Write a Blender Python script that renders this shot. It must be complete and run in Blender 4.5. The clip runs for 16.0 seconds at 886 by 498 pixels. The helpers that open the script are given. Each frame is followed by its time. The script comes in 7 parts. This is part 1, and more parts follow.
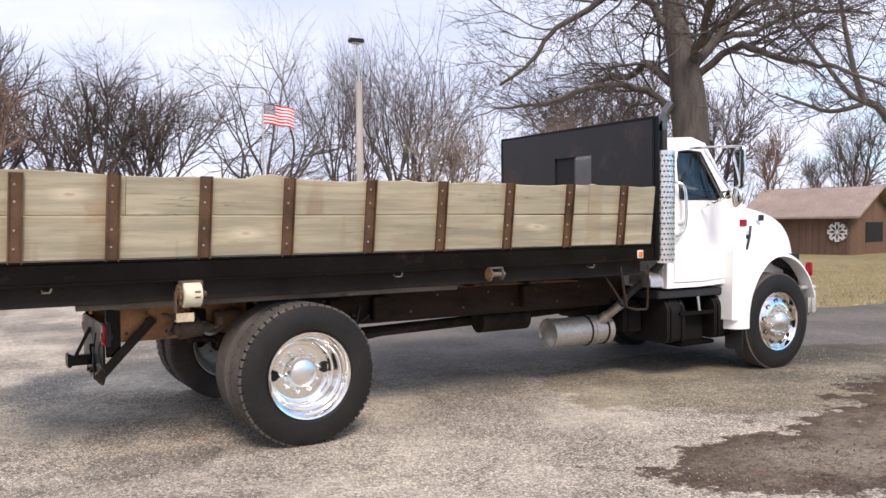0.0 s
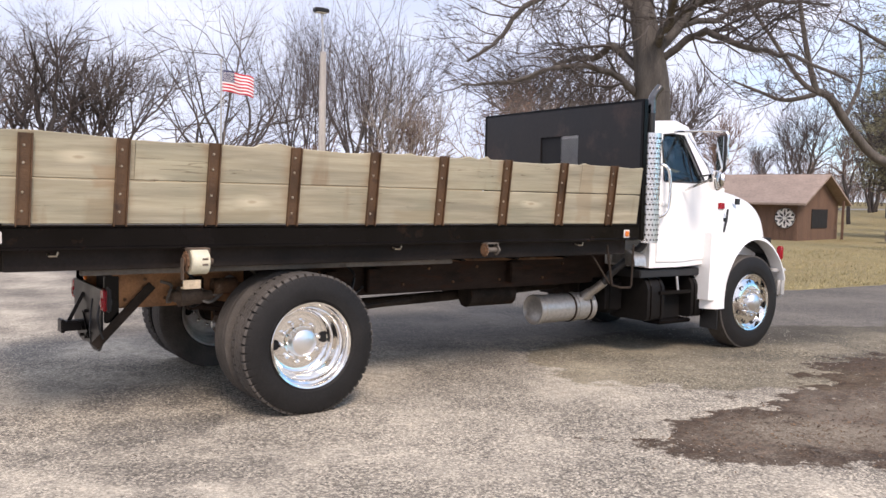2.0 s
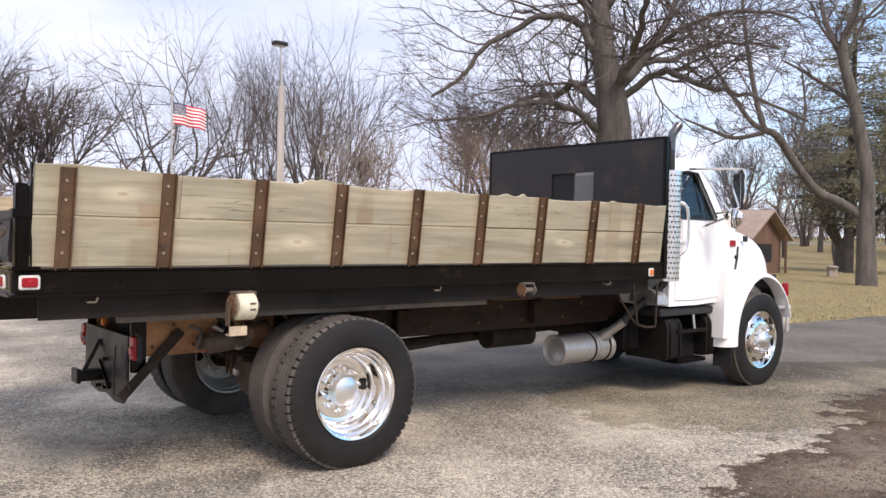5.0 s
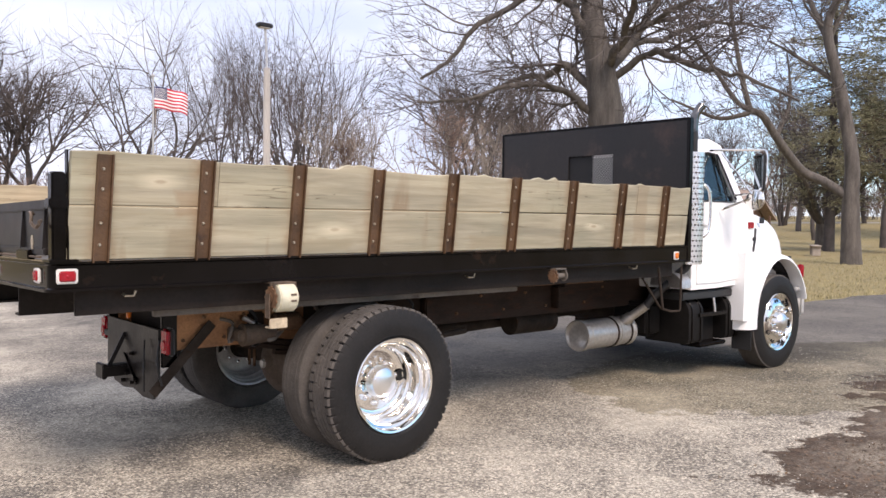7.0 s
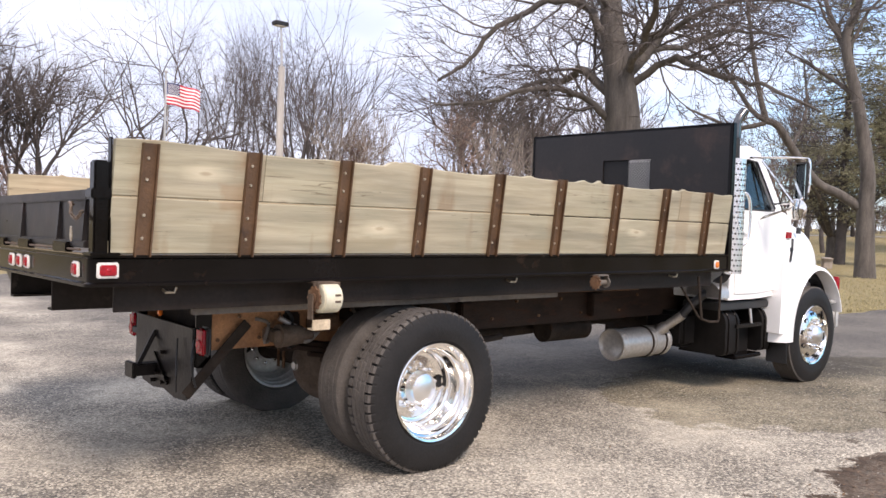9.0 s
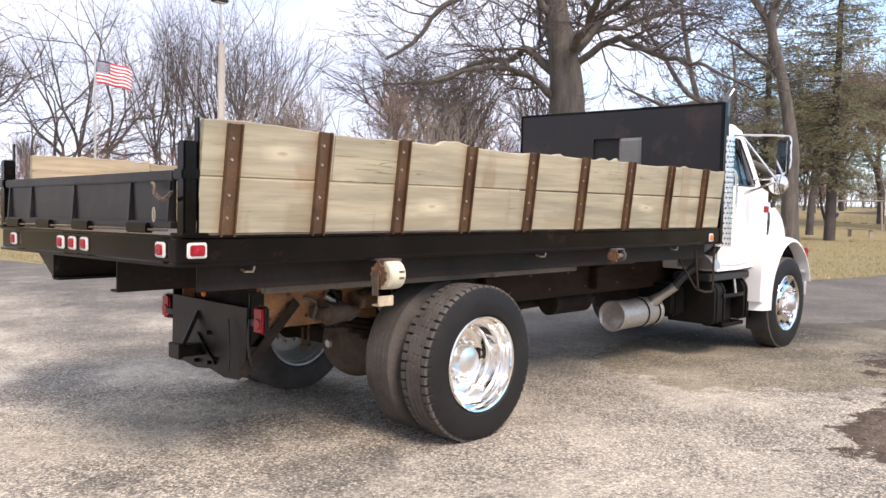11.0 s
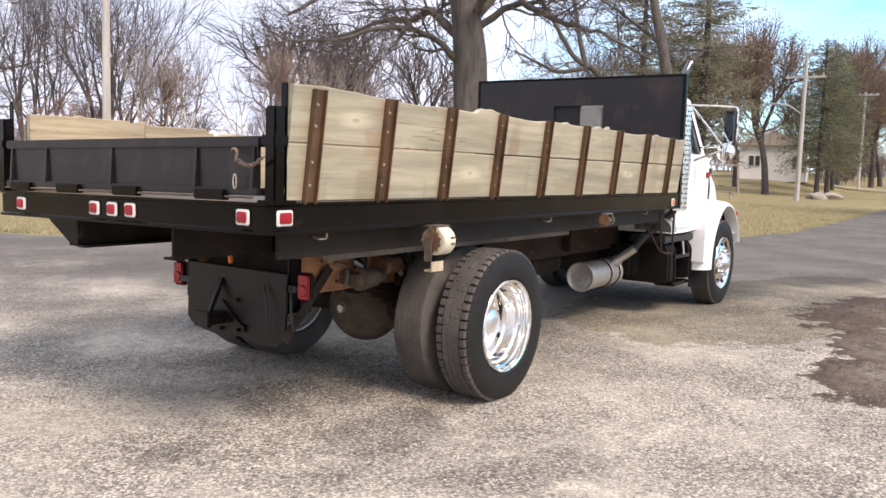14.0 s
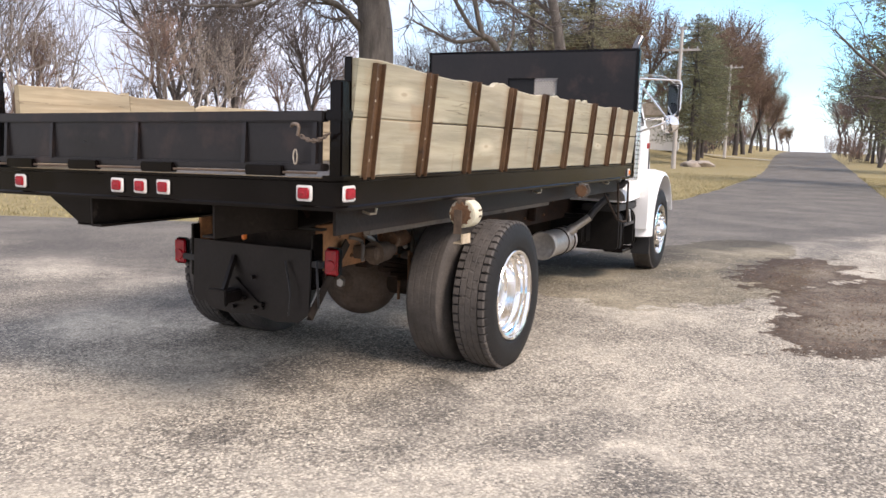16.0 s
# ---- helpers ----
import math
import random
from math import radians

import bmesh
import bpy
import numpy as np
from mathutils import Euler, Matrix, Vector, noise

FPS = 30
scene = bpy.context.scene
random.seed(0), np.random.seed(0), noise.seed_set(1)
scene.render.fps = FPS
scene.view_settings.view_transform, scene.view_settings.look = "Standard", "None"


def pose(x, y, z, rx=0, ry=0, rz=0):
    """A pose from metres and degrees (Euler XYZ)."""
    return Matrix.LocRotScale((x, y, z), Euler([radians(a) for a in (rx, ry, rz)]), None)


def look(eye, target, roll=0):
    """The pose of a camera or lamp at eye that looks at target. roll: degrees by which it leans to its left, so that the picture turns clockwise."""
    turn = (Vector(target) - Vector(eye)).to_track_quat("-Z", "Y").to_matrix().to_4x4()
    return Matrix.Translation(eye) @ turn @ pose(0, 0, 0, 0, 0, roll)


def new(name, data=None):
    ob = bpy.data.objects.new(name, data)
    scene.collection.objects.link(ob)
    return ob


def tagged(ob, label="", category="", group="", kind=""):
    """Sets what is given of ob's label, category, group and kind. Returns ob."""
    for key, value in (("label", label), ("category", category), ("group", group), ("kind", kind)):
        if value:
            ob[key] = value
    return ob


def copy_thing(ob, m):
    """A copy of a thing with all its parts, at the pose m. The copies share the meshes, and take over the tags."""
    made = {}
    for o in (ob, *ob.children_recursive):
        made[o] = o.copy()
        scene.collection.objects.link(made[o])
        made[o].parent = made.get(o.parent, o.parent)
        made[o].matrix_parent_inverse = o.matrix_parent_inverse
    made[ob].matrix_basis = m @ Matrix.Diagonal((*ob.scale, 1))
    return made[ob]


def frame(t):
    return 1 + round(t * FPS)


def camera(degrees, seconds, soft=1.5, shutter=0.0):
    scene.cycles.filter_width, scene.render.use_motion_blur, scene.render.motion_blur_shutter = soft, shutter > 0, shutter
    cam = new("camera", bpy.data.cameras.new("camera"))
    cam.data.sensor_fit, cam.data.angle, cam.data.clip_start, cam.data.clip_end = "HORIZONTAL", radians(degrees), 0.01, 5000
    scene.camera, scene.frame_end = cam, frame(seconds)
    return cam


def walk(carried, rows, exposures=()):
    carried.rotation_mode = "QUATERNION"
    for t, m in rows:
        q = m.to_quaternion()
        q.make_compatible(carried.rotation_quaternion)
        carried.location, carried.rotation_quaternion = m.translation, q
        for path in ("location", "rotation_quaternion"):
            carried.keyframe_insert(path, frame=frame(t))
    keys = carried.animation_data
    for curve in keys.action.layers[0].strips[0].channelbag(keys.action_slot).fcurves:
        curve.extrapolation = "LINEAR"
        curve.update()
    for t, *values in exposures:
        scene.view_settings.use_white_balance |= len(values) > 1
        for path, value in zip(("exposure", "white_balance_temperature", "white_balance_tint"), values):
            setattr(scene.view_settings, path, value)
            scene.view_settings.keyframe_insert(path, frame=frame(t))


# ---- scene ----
cam = camera(56.5, 16.0)
PATH = [
    (0, (-0.120, -6.672, 1.559), (0.920, -4.965, 1.494), -0.49),
    (0.5, (-0.242, -6.661, 1.555), (0.807, -4.959, 1.477), 0.84),
    (1, (-0.380, -6.622, 1.552), (0.652, -4.911, 1.457), 2.83),
    (1.5, (-0.461, -6.590, 1.550), (0.653, -4.932, 1.448), 1.89),
    (2, (-0.484, -6.525, 1.547), (0.659, -4.888, 1.424), 1.22),
    (2.5, (-0.524, -6.366, 1.550), (0.649, -4.751, 1.439), 0.63),
    (3, (-0.617, -6.234, 1.555), (0.573, -4.627, 1.503), 2.17),
    (5.5, (-1.088, -5.709, 1.567), (0.203, -4.183, 1.513), 0.31),
    (6, (-1.226, -5.536, 1.569), (0.078, -4.022, 1.493), -0.70),
    (6.5, (-1.240, -5.440, 1.572), (0.036, -3.903, 1.479), 0.01),
    (7, (-1.150, -5.468, 1.580), (0.156, -3.955, 1.502), 0.63),
    (7.5, (-1.087, -5.471, 1.578), (0.218, -3.958, 1.510), 1.33),
    (8, (-1.088, -5.376, 1.570), (0.176, -3.827, 1.496), 0.97),
    (10.5, (-1.711, -4.845, 1.531), (-0.300, -3.430, 1.443), 2.41),
    (11, (-1.881, -4.728, 1.521), (-0.446, -3.340, 1.408), 1.32),
    (11.5, (-1.983, -4.571, 1.513), (-0.536, -3.195, 1.392), 1.56),
    (12, (-2.074, -4.412, 1.512), (-0.602, -3.066, 1.374), 1.25),
    (12.5, (-2.238, -4.295, 1.508), (-0.723, -2.999, 1.342), 1.48),
    (13, (-2.387, -4.199, 1.507), (-0.832, -2.957, 1.309), 1.41),
    (13.5, (-2.501, -4.097, 1.514), (-0.909, -2.906, 1.301), -0.14),
    (14, (-2.619, -3.998, 1.533), (-0.986, -2.863, 1.333), 1.88),
    (14.5, (-2.812, -3.889, 1.541), (-1.118, -2.847, 1.331), 1.55),
    (15, (-2.925, -3.726, 1.541), (-1.191, -2.755, 1.315), 1.69),
    (15.5, (-3.009, -3.550, 1.540), (-1.258, -2.619, 1.281), 0.37),
    (16, (-3.118, -3.299, 1.529), (-1.342, -2.419, 1.266), 1.73),
]
walk(cam, [(t, look(eye, target, roll)) for t, eye, target, roll in PATH], exposures=((0.0, 0.31, 7030, 21), (8.0, 0.43, 7030, 21), (12.0, 0.62, 7100, 21), (16.0, 0.53, 7060, 20)))

# ---- world, sun, exposure ----
SUN_EL, SUN_AZ = 46.0, -107.0      # height, and direction towards the sun counted from +x
world = bpy.data.worlds.new("sky")
scene.world = world
world.use_nodes = True
wn, wl = world.node_tree.nodes, world.node_tree.links
wn.clear()
w_out = wn.new("ShaderNodeOutputWorld")
w_bg = wn.new("ShaderNodeBackground")
w_sky = wn.new("ShaderNodeTexSky")
w_sky.sky_type = "NISHITA"
w_sky.sun_disc = False
w_sky.sun_elevation = radians(SUN_EL)
w_sky.sun_rotation = radians(90 - SUN_AZ)
w_sky.air_density, w_sky.dust_density, w_sky.ozone_density = 1.0, 0.5, 1.0
w_co = wn.new("ShaderNodeTexCoord")
w_map = wn.new("ShaderNodeMapping")
w_map.inputs["Scale"].default_value = (1.3, 1.3, 3.6)
w_map.inputs["Location"].default_value = (0.35, 0.1, 0.0)
w_noise = wn.new("ShaderNodeTexNoise")
w_noise.inputs["Scale"].default_value = 1.7
w_noise.inputs["Detail"].default_value = 6.0
w_noise.inputs["Roughness"].default_value = 0.55
w_ramp = wn.new("ShaderNodeValToRGB")
w_ramp.color_ramp.elements[0].position = 0.30
w_ramp.color_ramp.elements[1].position = 0.60
w_mix = wn.new("ShaderNodeMixRGB")
w_soft = wn.new("ShaderNodeTexNoise")
w_soft.inputs["Scale"].default_value = 2.6
w_soft.inputs["Detail"].default_value = 5.0
w_tone = wn.new("ShaderNodeValToRGB")
w_tone.color_ramp.elements[0].position, w_tone.color_ramp.elements[1].position = 0.36, 0.62
w_tone.color_ramp.elements[0].color, w_tone.color_ramp.elements[1].color = (0.45, 0.555, 0.74, 1.0), (0.60, 0.69, 0.84, 1.0)
w_ten = wn.new("ShaderNodeMixRGB")
w_ten.blend_type = "MULTIPLY"
w_ten.inputs[0].default_value = 1.0
w_ten.inputs[2].default_value = (10.0, 10.0, 10.0, 1.0)
wl.new(w_map.outputs["Vector"], w_soft.inputs["Vector"])
wl.new(w_soft.outputs["Fac"], w_tone.inputs["Fac"])
wl.new(w_tone.outputs["Color"], w_ten.inputs[1])
wl.new(w_ten.outputs["Color"], w_mix.inputs[2])
wl.new(w_co.outputs["Generated"], w_map.inputs["Vector"])
wl.new(w_map.outputs["Vector"], w_noise.inputs["Vector"])
# the veil of cloud thins out down the road, towards +x
w_dot = wn.new("ShaderNodeVectorMath")
w_dot.operation = "DOT_PRODUCT"
w_dot.inputs[1].default_value = (-0.75, 0.35, 0.20)
wl.new(w_co.outputs["Generated"], w_dot.inputs[0])
w_sum = wn.new("ShaderNodeMath")
w_sum.operation = "ADD"
wl.new(w_noise.outputs["Fac"], w_sum.inputs[0])
wl.new(w_dot.outputs["Value"], w_sum.inputs[1])
w_lift = wn.new("ShaderNodeMath")
w_lift.operation = "ADD"
w_lift.inputs[1].default_value = 0.51
wl.new(w_sum.outputs["Value"], w_lift.inputs[0])
wl.new(w_lift.outputs["Value"], w_ramp.inputs["Fac"])
wl.new(w_ramp.outputs["Color"], w_mix.inputs[0])
w_thin = wn.new("ShaderNodeMixRGB")
w_thin.blend_type = "MULTIPLY"
w_thin.inputs[0].default_value = 1.0
w_thin.inputs[2].default_value = (0.92, 1.50, 1.78, 1.0)
wl.new(w_sky.outputs["Color"], w_thin.inputs[1])
wl.new(w_thin.outputs["Color"], w_mix.inputs[1])
# pale haze along the horizon
w_sep = wn.new("ShaderNodeSeparateXYZ")
wl.new(w_co.outputs["Generated"], w_sep.inputs["Vector"])
w_hz = wn.new("ShaderNodeMapRange")
w_hz.inputs["From Min"].default_value, w_hz.inputs["From Max"].default_value = 0.0, 0.075
w_hz.inputs["To Min"].default_value, w_hz.inputs["To Max"].default_value = 0.85, 0.0
w_hz.interpolation_type = "SMOOTHSTEP"
wl.new(w_sep.outputs["Z"], w_hz.inputs["Value"])
w_haze = wn.new("ShaderNodeMixRGB")
w_haze.inputs[2].default_value = (6.3, 7.1, 8.2, 1.0)
wl.new(w_hz.outputs["Result"], w_haze.inputs[0])
wl.new(w_mix.outputs["Color"], w_haze.inputs[1])
wl.new(w_haze.outputs["Color"], w_bg.inputs["Color"])
wl.new(w_bg.outputs["Background"], w_out.inputs["Surface"])
w_bg.inputs["Strength"].default_value = 0.125

sun = new("sun", bpy.data.lights.new("sun", "SUN"))
sun.data.energy = 2.7
sun.data.angle = radians(20.0)
sun.data.color = (1.0, 0.94, 0.86)
sun.matrix_world = look((0, 0, 0), (-math.cos(radians(SUN_AZ)) * math.cos(radians(SUN_EL)), -math.sin(radians(SUN_AZ)) * math.cos(radians(SUN_EL)), -math.sin(radians(SUN_EL))))

# ---- materials ----


def ramp_node(nt, lo, hi, c0, c1):
    r = nt.nodes.new("ShaderNodeValToRGB")
    r.color_ramp.elements[0].position, r.color_ramp.elements[1].position = lo, hi
    r.color_ramp.elements[0].color, r.color_ramp.elements[1].color = (*c0, 1), (*c1, 1)
    return r


def noise_node(nt, vec, scale, detail=4.0, rough=0.55, distort=0.0):
    n = nt.nodes.new("ShaderNodeTexNoise")
    n.inputs["Scale"].default_value, n.inputs["Detail"].default_value = scale, detail
    n.inputs["Roughness"].default_value, n.inputs["Distortion"].default_value = rough, distort
    nt.links.new(vec, n.inputs["Vector"])
    return n


def mix_node(nt, fac, a, b, blend="MIX"):
    m = nt.nodes.new("ShaderNodeMixRGB")
    m.blend_type = blend
    for k, v in ((0, fac), (1, a), (2, b)):
        if isinstance(v, (int, float)):
            m.inputs[k].default_value = v
        elif isinstance(v, tuple):
            m.inputs[k].default_value = (*v, 1)
        else:
            nt.links.new(v, m.inputs[k])
    return m


def math_node(nt, op, a, b=None, c=None, clamp=False):
    m = nt.nodes.new("ShaderNodeMath")
    m.operation, m.use_clamp = op, clamp
    for k, v in enumerate((a, b, c)):
        if v is None:
            continue
        if isinstance(v, (int, float)):
            m.inputs[k].default_value = v
        else:
            nt.links.new(v, m.inputs[k])
    return m.outputs[0]


def material(name, base, rough=0.6, metal=0.0, vary=0.25, scale=3.0, fine=40.0, bump=0.15, wear=None, wear_at=0.62, stretch=(1, 1, 1), rough_vary=0.15, spec=0.5, island=0.0):
    """A surface with colour variation at two scales, fine relief, and wear of another colour in patches."""
    m = bpy.data.materials.new(name)
    m.use_nodes = True
    nt = m.node_tree
    p = nt.nodes["Principled BSDF"]
    co = nt.nodes.new("ShaderNodeTexCoord")
    mp = nt.nodes.new("ShaderNodeMapping")
    mp.inputs["Scale"].default_value = stretch
    nt.links.new(co.outputs["Object"], mp.inputs["Vector"])
    vec = mp.outputs["Vector"]
    big, small = noise_node(nt, vec, scale, 5), noise_node(nt, vec, fine, 3)
    lo, hi = tuple(c * (1 - vary) for c in base), tuple(min(1, c * (1 + vary)) for c in base)
    r = ramp_node(nt, 0.3, 0.7, lo, hi)
    nt.links.new(big.outputs["Fac"], r.inputs["Fac"])
    col = mix_node(nt, 0.35, r.outputs["Color"], small.outputs["Fac"], "OVERLAY").outputs["Color"]
    if wear:
        w = noise_node(nt, vec, scale * 1.7, 8, 0.65)
        wr = ramp_node(nt, wear_at, wear_at + 0.12, (0, 0, 0), (1, 1, 1))
        nt.links.new(w.outputs["Fac"], wr.inputs["Fac"])
        col = mix_node(nt, wr.outputs["Color"], col, wear).outputs["Color"]
    if island:
        geo = nt.nodes.new("ShaderNodeNewGeometry")
        rr = ramp_node(nt, 0, 1, (1 - island,) * 3, (1 + island,) * 3)
        nt.links.new(geo.outputs["Random Per Island"], rr.inputs["Fac"])
        col = mix_node(nt, 1.0, col, rr.outputs["Color"], "MULTIPLY").outputs["Color"]
    nt.links.new(col, p.inputs["Base Color"])
    p.inputs["Metallic"].default_value = metal
    p.inputs["Specular IOR Level"].default_value = spec
    rv = nt.nodes.new("ShaderNodeMapRange")
    rv.inputs["To Min"].default_value, rv.inputs["To Max"].default_value = max(0.02, rough - rough_vary), min(1, rough + rough_vary)
    nt.links.new(big.outputs["Fac"], rv.inputs["Value"])
    nt.links.new(rv.outputs["Result"], p.inputs["Roughness"])
    if bump:
        b = nt.nodes.new("ShaderNodeBump")
        b.inputs["Strength"].default_value, b.inputs["Distance"].default_value = bump, 0.01
        nt.links.new(small.outputs["Fac"], b.inputs["Height"])
        nt.links.new(b.outputs["Normal"], p.inputs["Normal"])
    return m


def wood_material(name, base, dark, green, rusty):
    """Sawn softwood: grain along x, pale knots, cracks, damp stains and rust runs beside the steel stakes."""
    m = bpy.data.materials.new(name)
    m.use_nodes = True
    nt = m.node_tree
    p = nt.nodes["Principled BSDF"]
    co = nt.nodes.new("ShaderNodeTexCoord")
    info = nt.nodes.new("ShaderNodeObjectInfo")
    off = nt.nodes.new("ShaderNodeVectorMath")
    off.operation = "MULTIPLY_ADD"
    nt.links.new(info.outputs["Random"], off.inputs[0])
    off.inputs[1].default_value = (9, 3, 7)
    nt.links.new(co.outputs["Object"], off.inputs[2])
    mp = nt.nodes.new("ShaderNodeMapping")
    mp.inputs["Scale"].default_value = (0.55, 6, 9)
    nt.links.new(off.outputs["Vector"], mp.inputs["Vector"])
    grain = noise_node(nt, mp.outputs["Vector"], 3.2, 7, 0.6, 0.6)
    big = noise_node(nt, off.outputs["Vector"], 1.6, 5, 0.6)
    mp2 = nt.nodes.new("ShaderNodeMapping")
    mp2.inputs["Scale"].default_value = (1.15, 0.1, 3.4)
    nt.links.new(off.outputs["Vector"], mp2.inputs["Vector"])
    knot = nt.nodes.new("ShaderNodeTexVoronoi")
    knot.inputs["Scale"].default_value = 1.25
    ks = nt.nodes.new("ShaderNodeSeparateXYZ")
    nt.links.new(mp2.outputs["Vector"], ks.inputs["Vector"])
    kv = nt.nodes.new("ShaderNodeCombineXYZ")
    nt.links.new(ks.outputs["X"], kv.inputs["X"])
    nt.links.new(ks.outputs["Z"], kv.inputs["Y"])
    knot.voronoi_dimensions = "2D"
    nt.links.new(kv.outputs["Vector"], knot.inputs["Vector"])
    g = ramp_node(nt, 0.32, 0.72, dark, base)
    nt.links.new(grain.outputs["Fac"], g.inputs["Fac"])
    gr = ramp_node(nt, 0.42, 0.68, (0, 0, 0), (1, 1, 1))
    nt.links.new(big.outputs["Fac"], gr.inputs["Fac"])
    col = mix_node(nt, math_node(nt, "MULTIPLY", gr.outputs["Color"], 0.55), g.outputs["Color"], green)
    kr = ramp_node(nt, 0.025, 0.06, (1, 1, 1), (0, 0, 0))
    nt.links.new(knot.outputs["Distance"], kr.inputs["Fac"])
    pale = ramp_node(nt, 0.07, 0.22, (1, 1, 1), (0, 0, 0))
    wob = math_node(nt, "ADD", knot.outputs["Distance"], math_node(nt, "MULTIPLY_ADD", grain.outputs["Fac"], 0.5, -0.25))
    nt.links.new(wob, pale.inputs["Fac"])
    kc = nt.nodes.new("ShaderNodeSeparateColor")
    nt.links.new(knot.outputs["Color"], kc.inputs["Color"])
    some = math_node(nt, "GREATER_THAN", kc.outputs["Green"], 0.5)
    col = mix_node(nt, math_node(nt, "MULTIPLY", math_node(nt, "MULTIPLY", pale.outputs["Color"], some), 0.5), col.outputs["Color"], tuple(min(1, c * 1.5) for c in base))
    col = mix_node(nt, math_node(nt, "MULTIPLY", math_node(nt, "MULTIPLY", kr.outputs["Color"], some), 0.4), col.outputs["Color"], (0.17, 0.10, 0.05))
    # drying cracks: thin dark lines along the grain
    mp4 = nt.nodes.new("ShaderNodeMapping")
    mp4.inputs["Scale"].default_value = (0.22, 1, 7.0)
    nt.links.new(off.outputs["Vector"], mp4.inputs["Vector"])
    cn = noise_node(nt, mp4.outputs["Vector"], 2.1, 3, 0.5)
    line = math_node(nt, "LESS_THAN", math_node(nt, "ABSOLUTE", math_node(nt, "SUBTRACT", cn.outputs["Fac"], 0.5)), 0.004)
    line = math_node(nt, "MULTIPLY", line, math_node(nt, "GREATER_THAN", big.outputs["Fac"], 0.5))
    col = mix_node(nt, math_node(nt, "MULTIPLY", line, 0.5), col.outputs["Color"], (0.10, 0.07, 0.04))
    # broad greenish and grey bands along the board
    mp5 = nt.nodes.new("ShaderNodeMapping")
    mp5.inputs["Scale"].default_value = (0.35, 1, 4.5)
    nt.links.new(off.outputs["Vector"], mp5.inputs["Vector"])
    band = noise_node(nt, mp5.outputs["Vector"], 1.7, 4, 0.6)
    bd = ramp_node(nt, 0.35, 0.65, (0.74, 0.745, 0.74), (1.14, 1.13, 1.1))
    nt.links.new(band.outputs["Fac"], bd.inputs["Fac"])
    col = mix_node(nt, 1.0, col.outputs["Color"], bd.outputs["Color"], "MULTIPLY")
    if rusty:
        sp = nt.nodes.new("ShaderNodeSeparateXYZ")
        nt.links.new(co.outputs["Object"], sp.inputs["Vector"])
        near = None
        for xs in (0.247, 0.787, 1.358, 1.932, 2.56, 3.172, 3.808, 4.435, 5.048):
            d = math_node(nt, "ABSOLUTE", math_node(nt, "SUBTRACT", sp.outputs["X"], xs))
            near = d if near is None else math_node(nt, "MINIMUM", near, d)
        run = noise_node(nt, off.outputs["Vector"], 7, 5, 0.6)
        nr = nt.nodes.new("ShaderNodeMapRange")
        nr.inputs["From Min"].default_value, nr.inputs["From Max"].default_value = 0.035, 0.10
        nr.inputs["To Min"].default_value, nr.inputs["To Max"].default_value = 1.0, 0.0
        nt.links.new(near, nr.inputs["Value"])
        rf = math_node(nt, "MULTIPLY", nr.outputs["Result"], math_node(nt, "MULTIPLY_ADD", run.outputs["Fac"], 2.4, -0.85, clamp=True))
        col = mix_node(nt, math_node(nt, "MULTIPLY", rf, 0.75), col.outputs["Color"], (0.24, 0.135, 0.065))
        for cx, cz, ax, az, tint in ((0.69, 1.42, 0.10, 0.09, (0.20, 0.15, 0.085)), (0.72, 1.63, 0.09, 0.07, (0.27, 0.165, 0.085)), (4.74, 1.62, 0.09, 0.30, (0.27, 0.20, 0.12)), (2.95, 1.40, 0.20, 0.05, (0.27, 0.215, 0.13)), (1.6, 1.40, 0.18, 0.04, (0.29, 0.24, 0.15))):
            dx = math_node(nt, "DIVIDE", math_node(nt, "SUBTRACT", sp.outputs["X"], cx), ax)
            dz = math_node(nt, "DIVIDE", math_node(nt, "SUBTRACT", sp.outputs["Z"], cz), az)
            q = math_node(nt, "MAXIMUM", math_node(nt, "ABSOLUTE", dx), math_node(nt, "ABSOLUTE", dz))
            q = math_node(nt, "ADD", q, math_node(nt, "MULTIPLY_ADD", run.outputs["Fac"], 1.2, -0.6))
            mr = nt.nodes.new("ShaderNodeMapRange")
            mr.inputs["From Min"].default_value, mr.inputs["From Max"].default_value = 0.75, 1.1
            mr.inputs["To Min"].default_value, mr.inputs["To Max"].default_value = 0.42, 0.0
            nt.links.new(q, mr.inputs["Value"])
            col = mix_node(nt, mr.outputs["Result"], col.outputs["Color"], tint)
    # rust run and damp marks in upright streaks
    mp3 = nt.nodes.new("ShaderNodeMapping")
    mp3.inputs["Scale"].default_value = (2.2, 1, 0.45)
    nt.links.new(off.outputs["Vector"], mp3.inputs["Vector"])
    st = noise_node(nt, mp3.outputs["Vector"], 2.2, 4, 0.5)
    sr = ramp_node(nt, 0.64, 0.74, (0, 0, 0), (1, 1, 1))
    nt.links.new(st.outputs["Fac"], sr.inputs["Fac"])
    col = mix_node(nt, math_node(nt, "MULTIPLY", sr.outputs["Color"], 0.5), col.outputs["Color"], (0.20, 0.12, 0.06))
    nt.links.new(col.outputs["Color"], p.inputs["Base Color"])
    p.inputs["Roughness"].default_value = 0.82
    b = nt.nodes.new("ShaderNodeBump")
    b.inputs["Strength"].default_value, b.inputs["Distance"].default_value = 0.35, 0.006
    nt.links.new(grain.outputs["Fac"], b.inputs["Height"])
    nt.links.new(b.outputs["Normal"], p.inputs["Normal"])
    return m


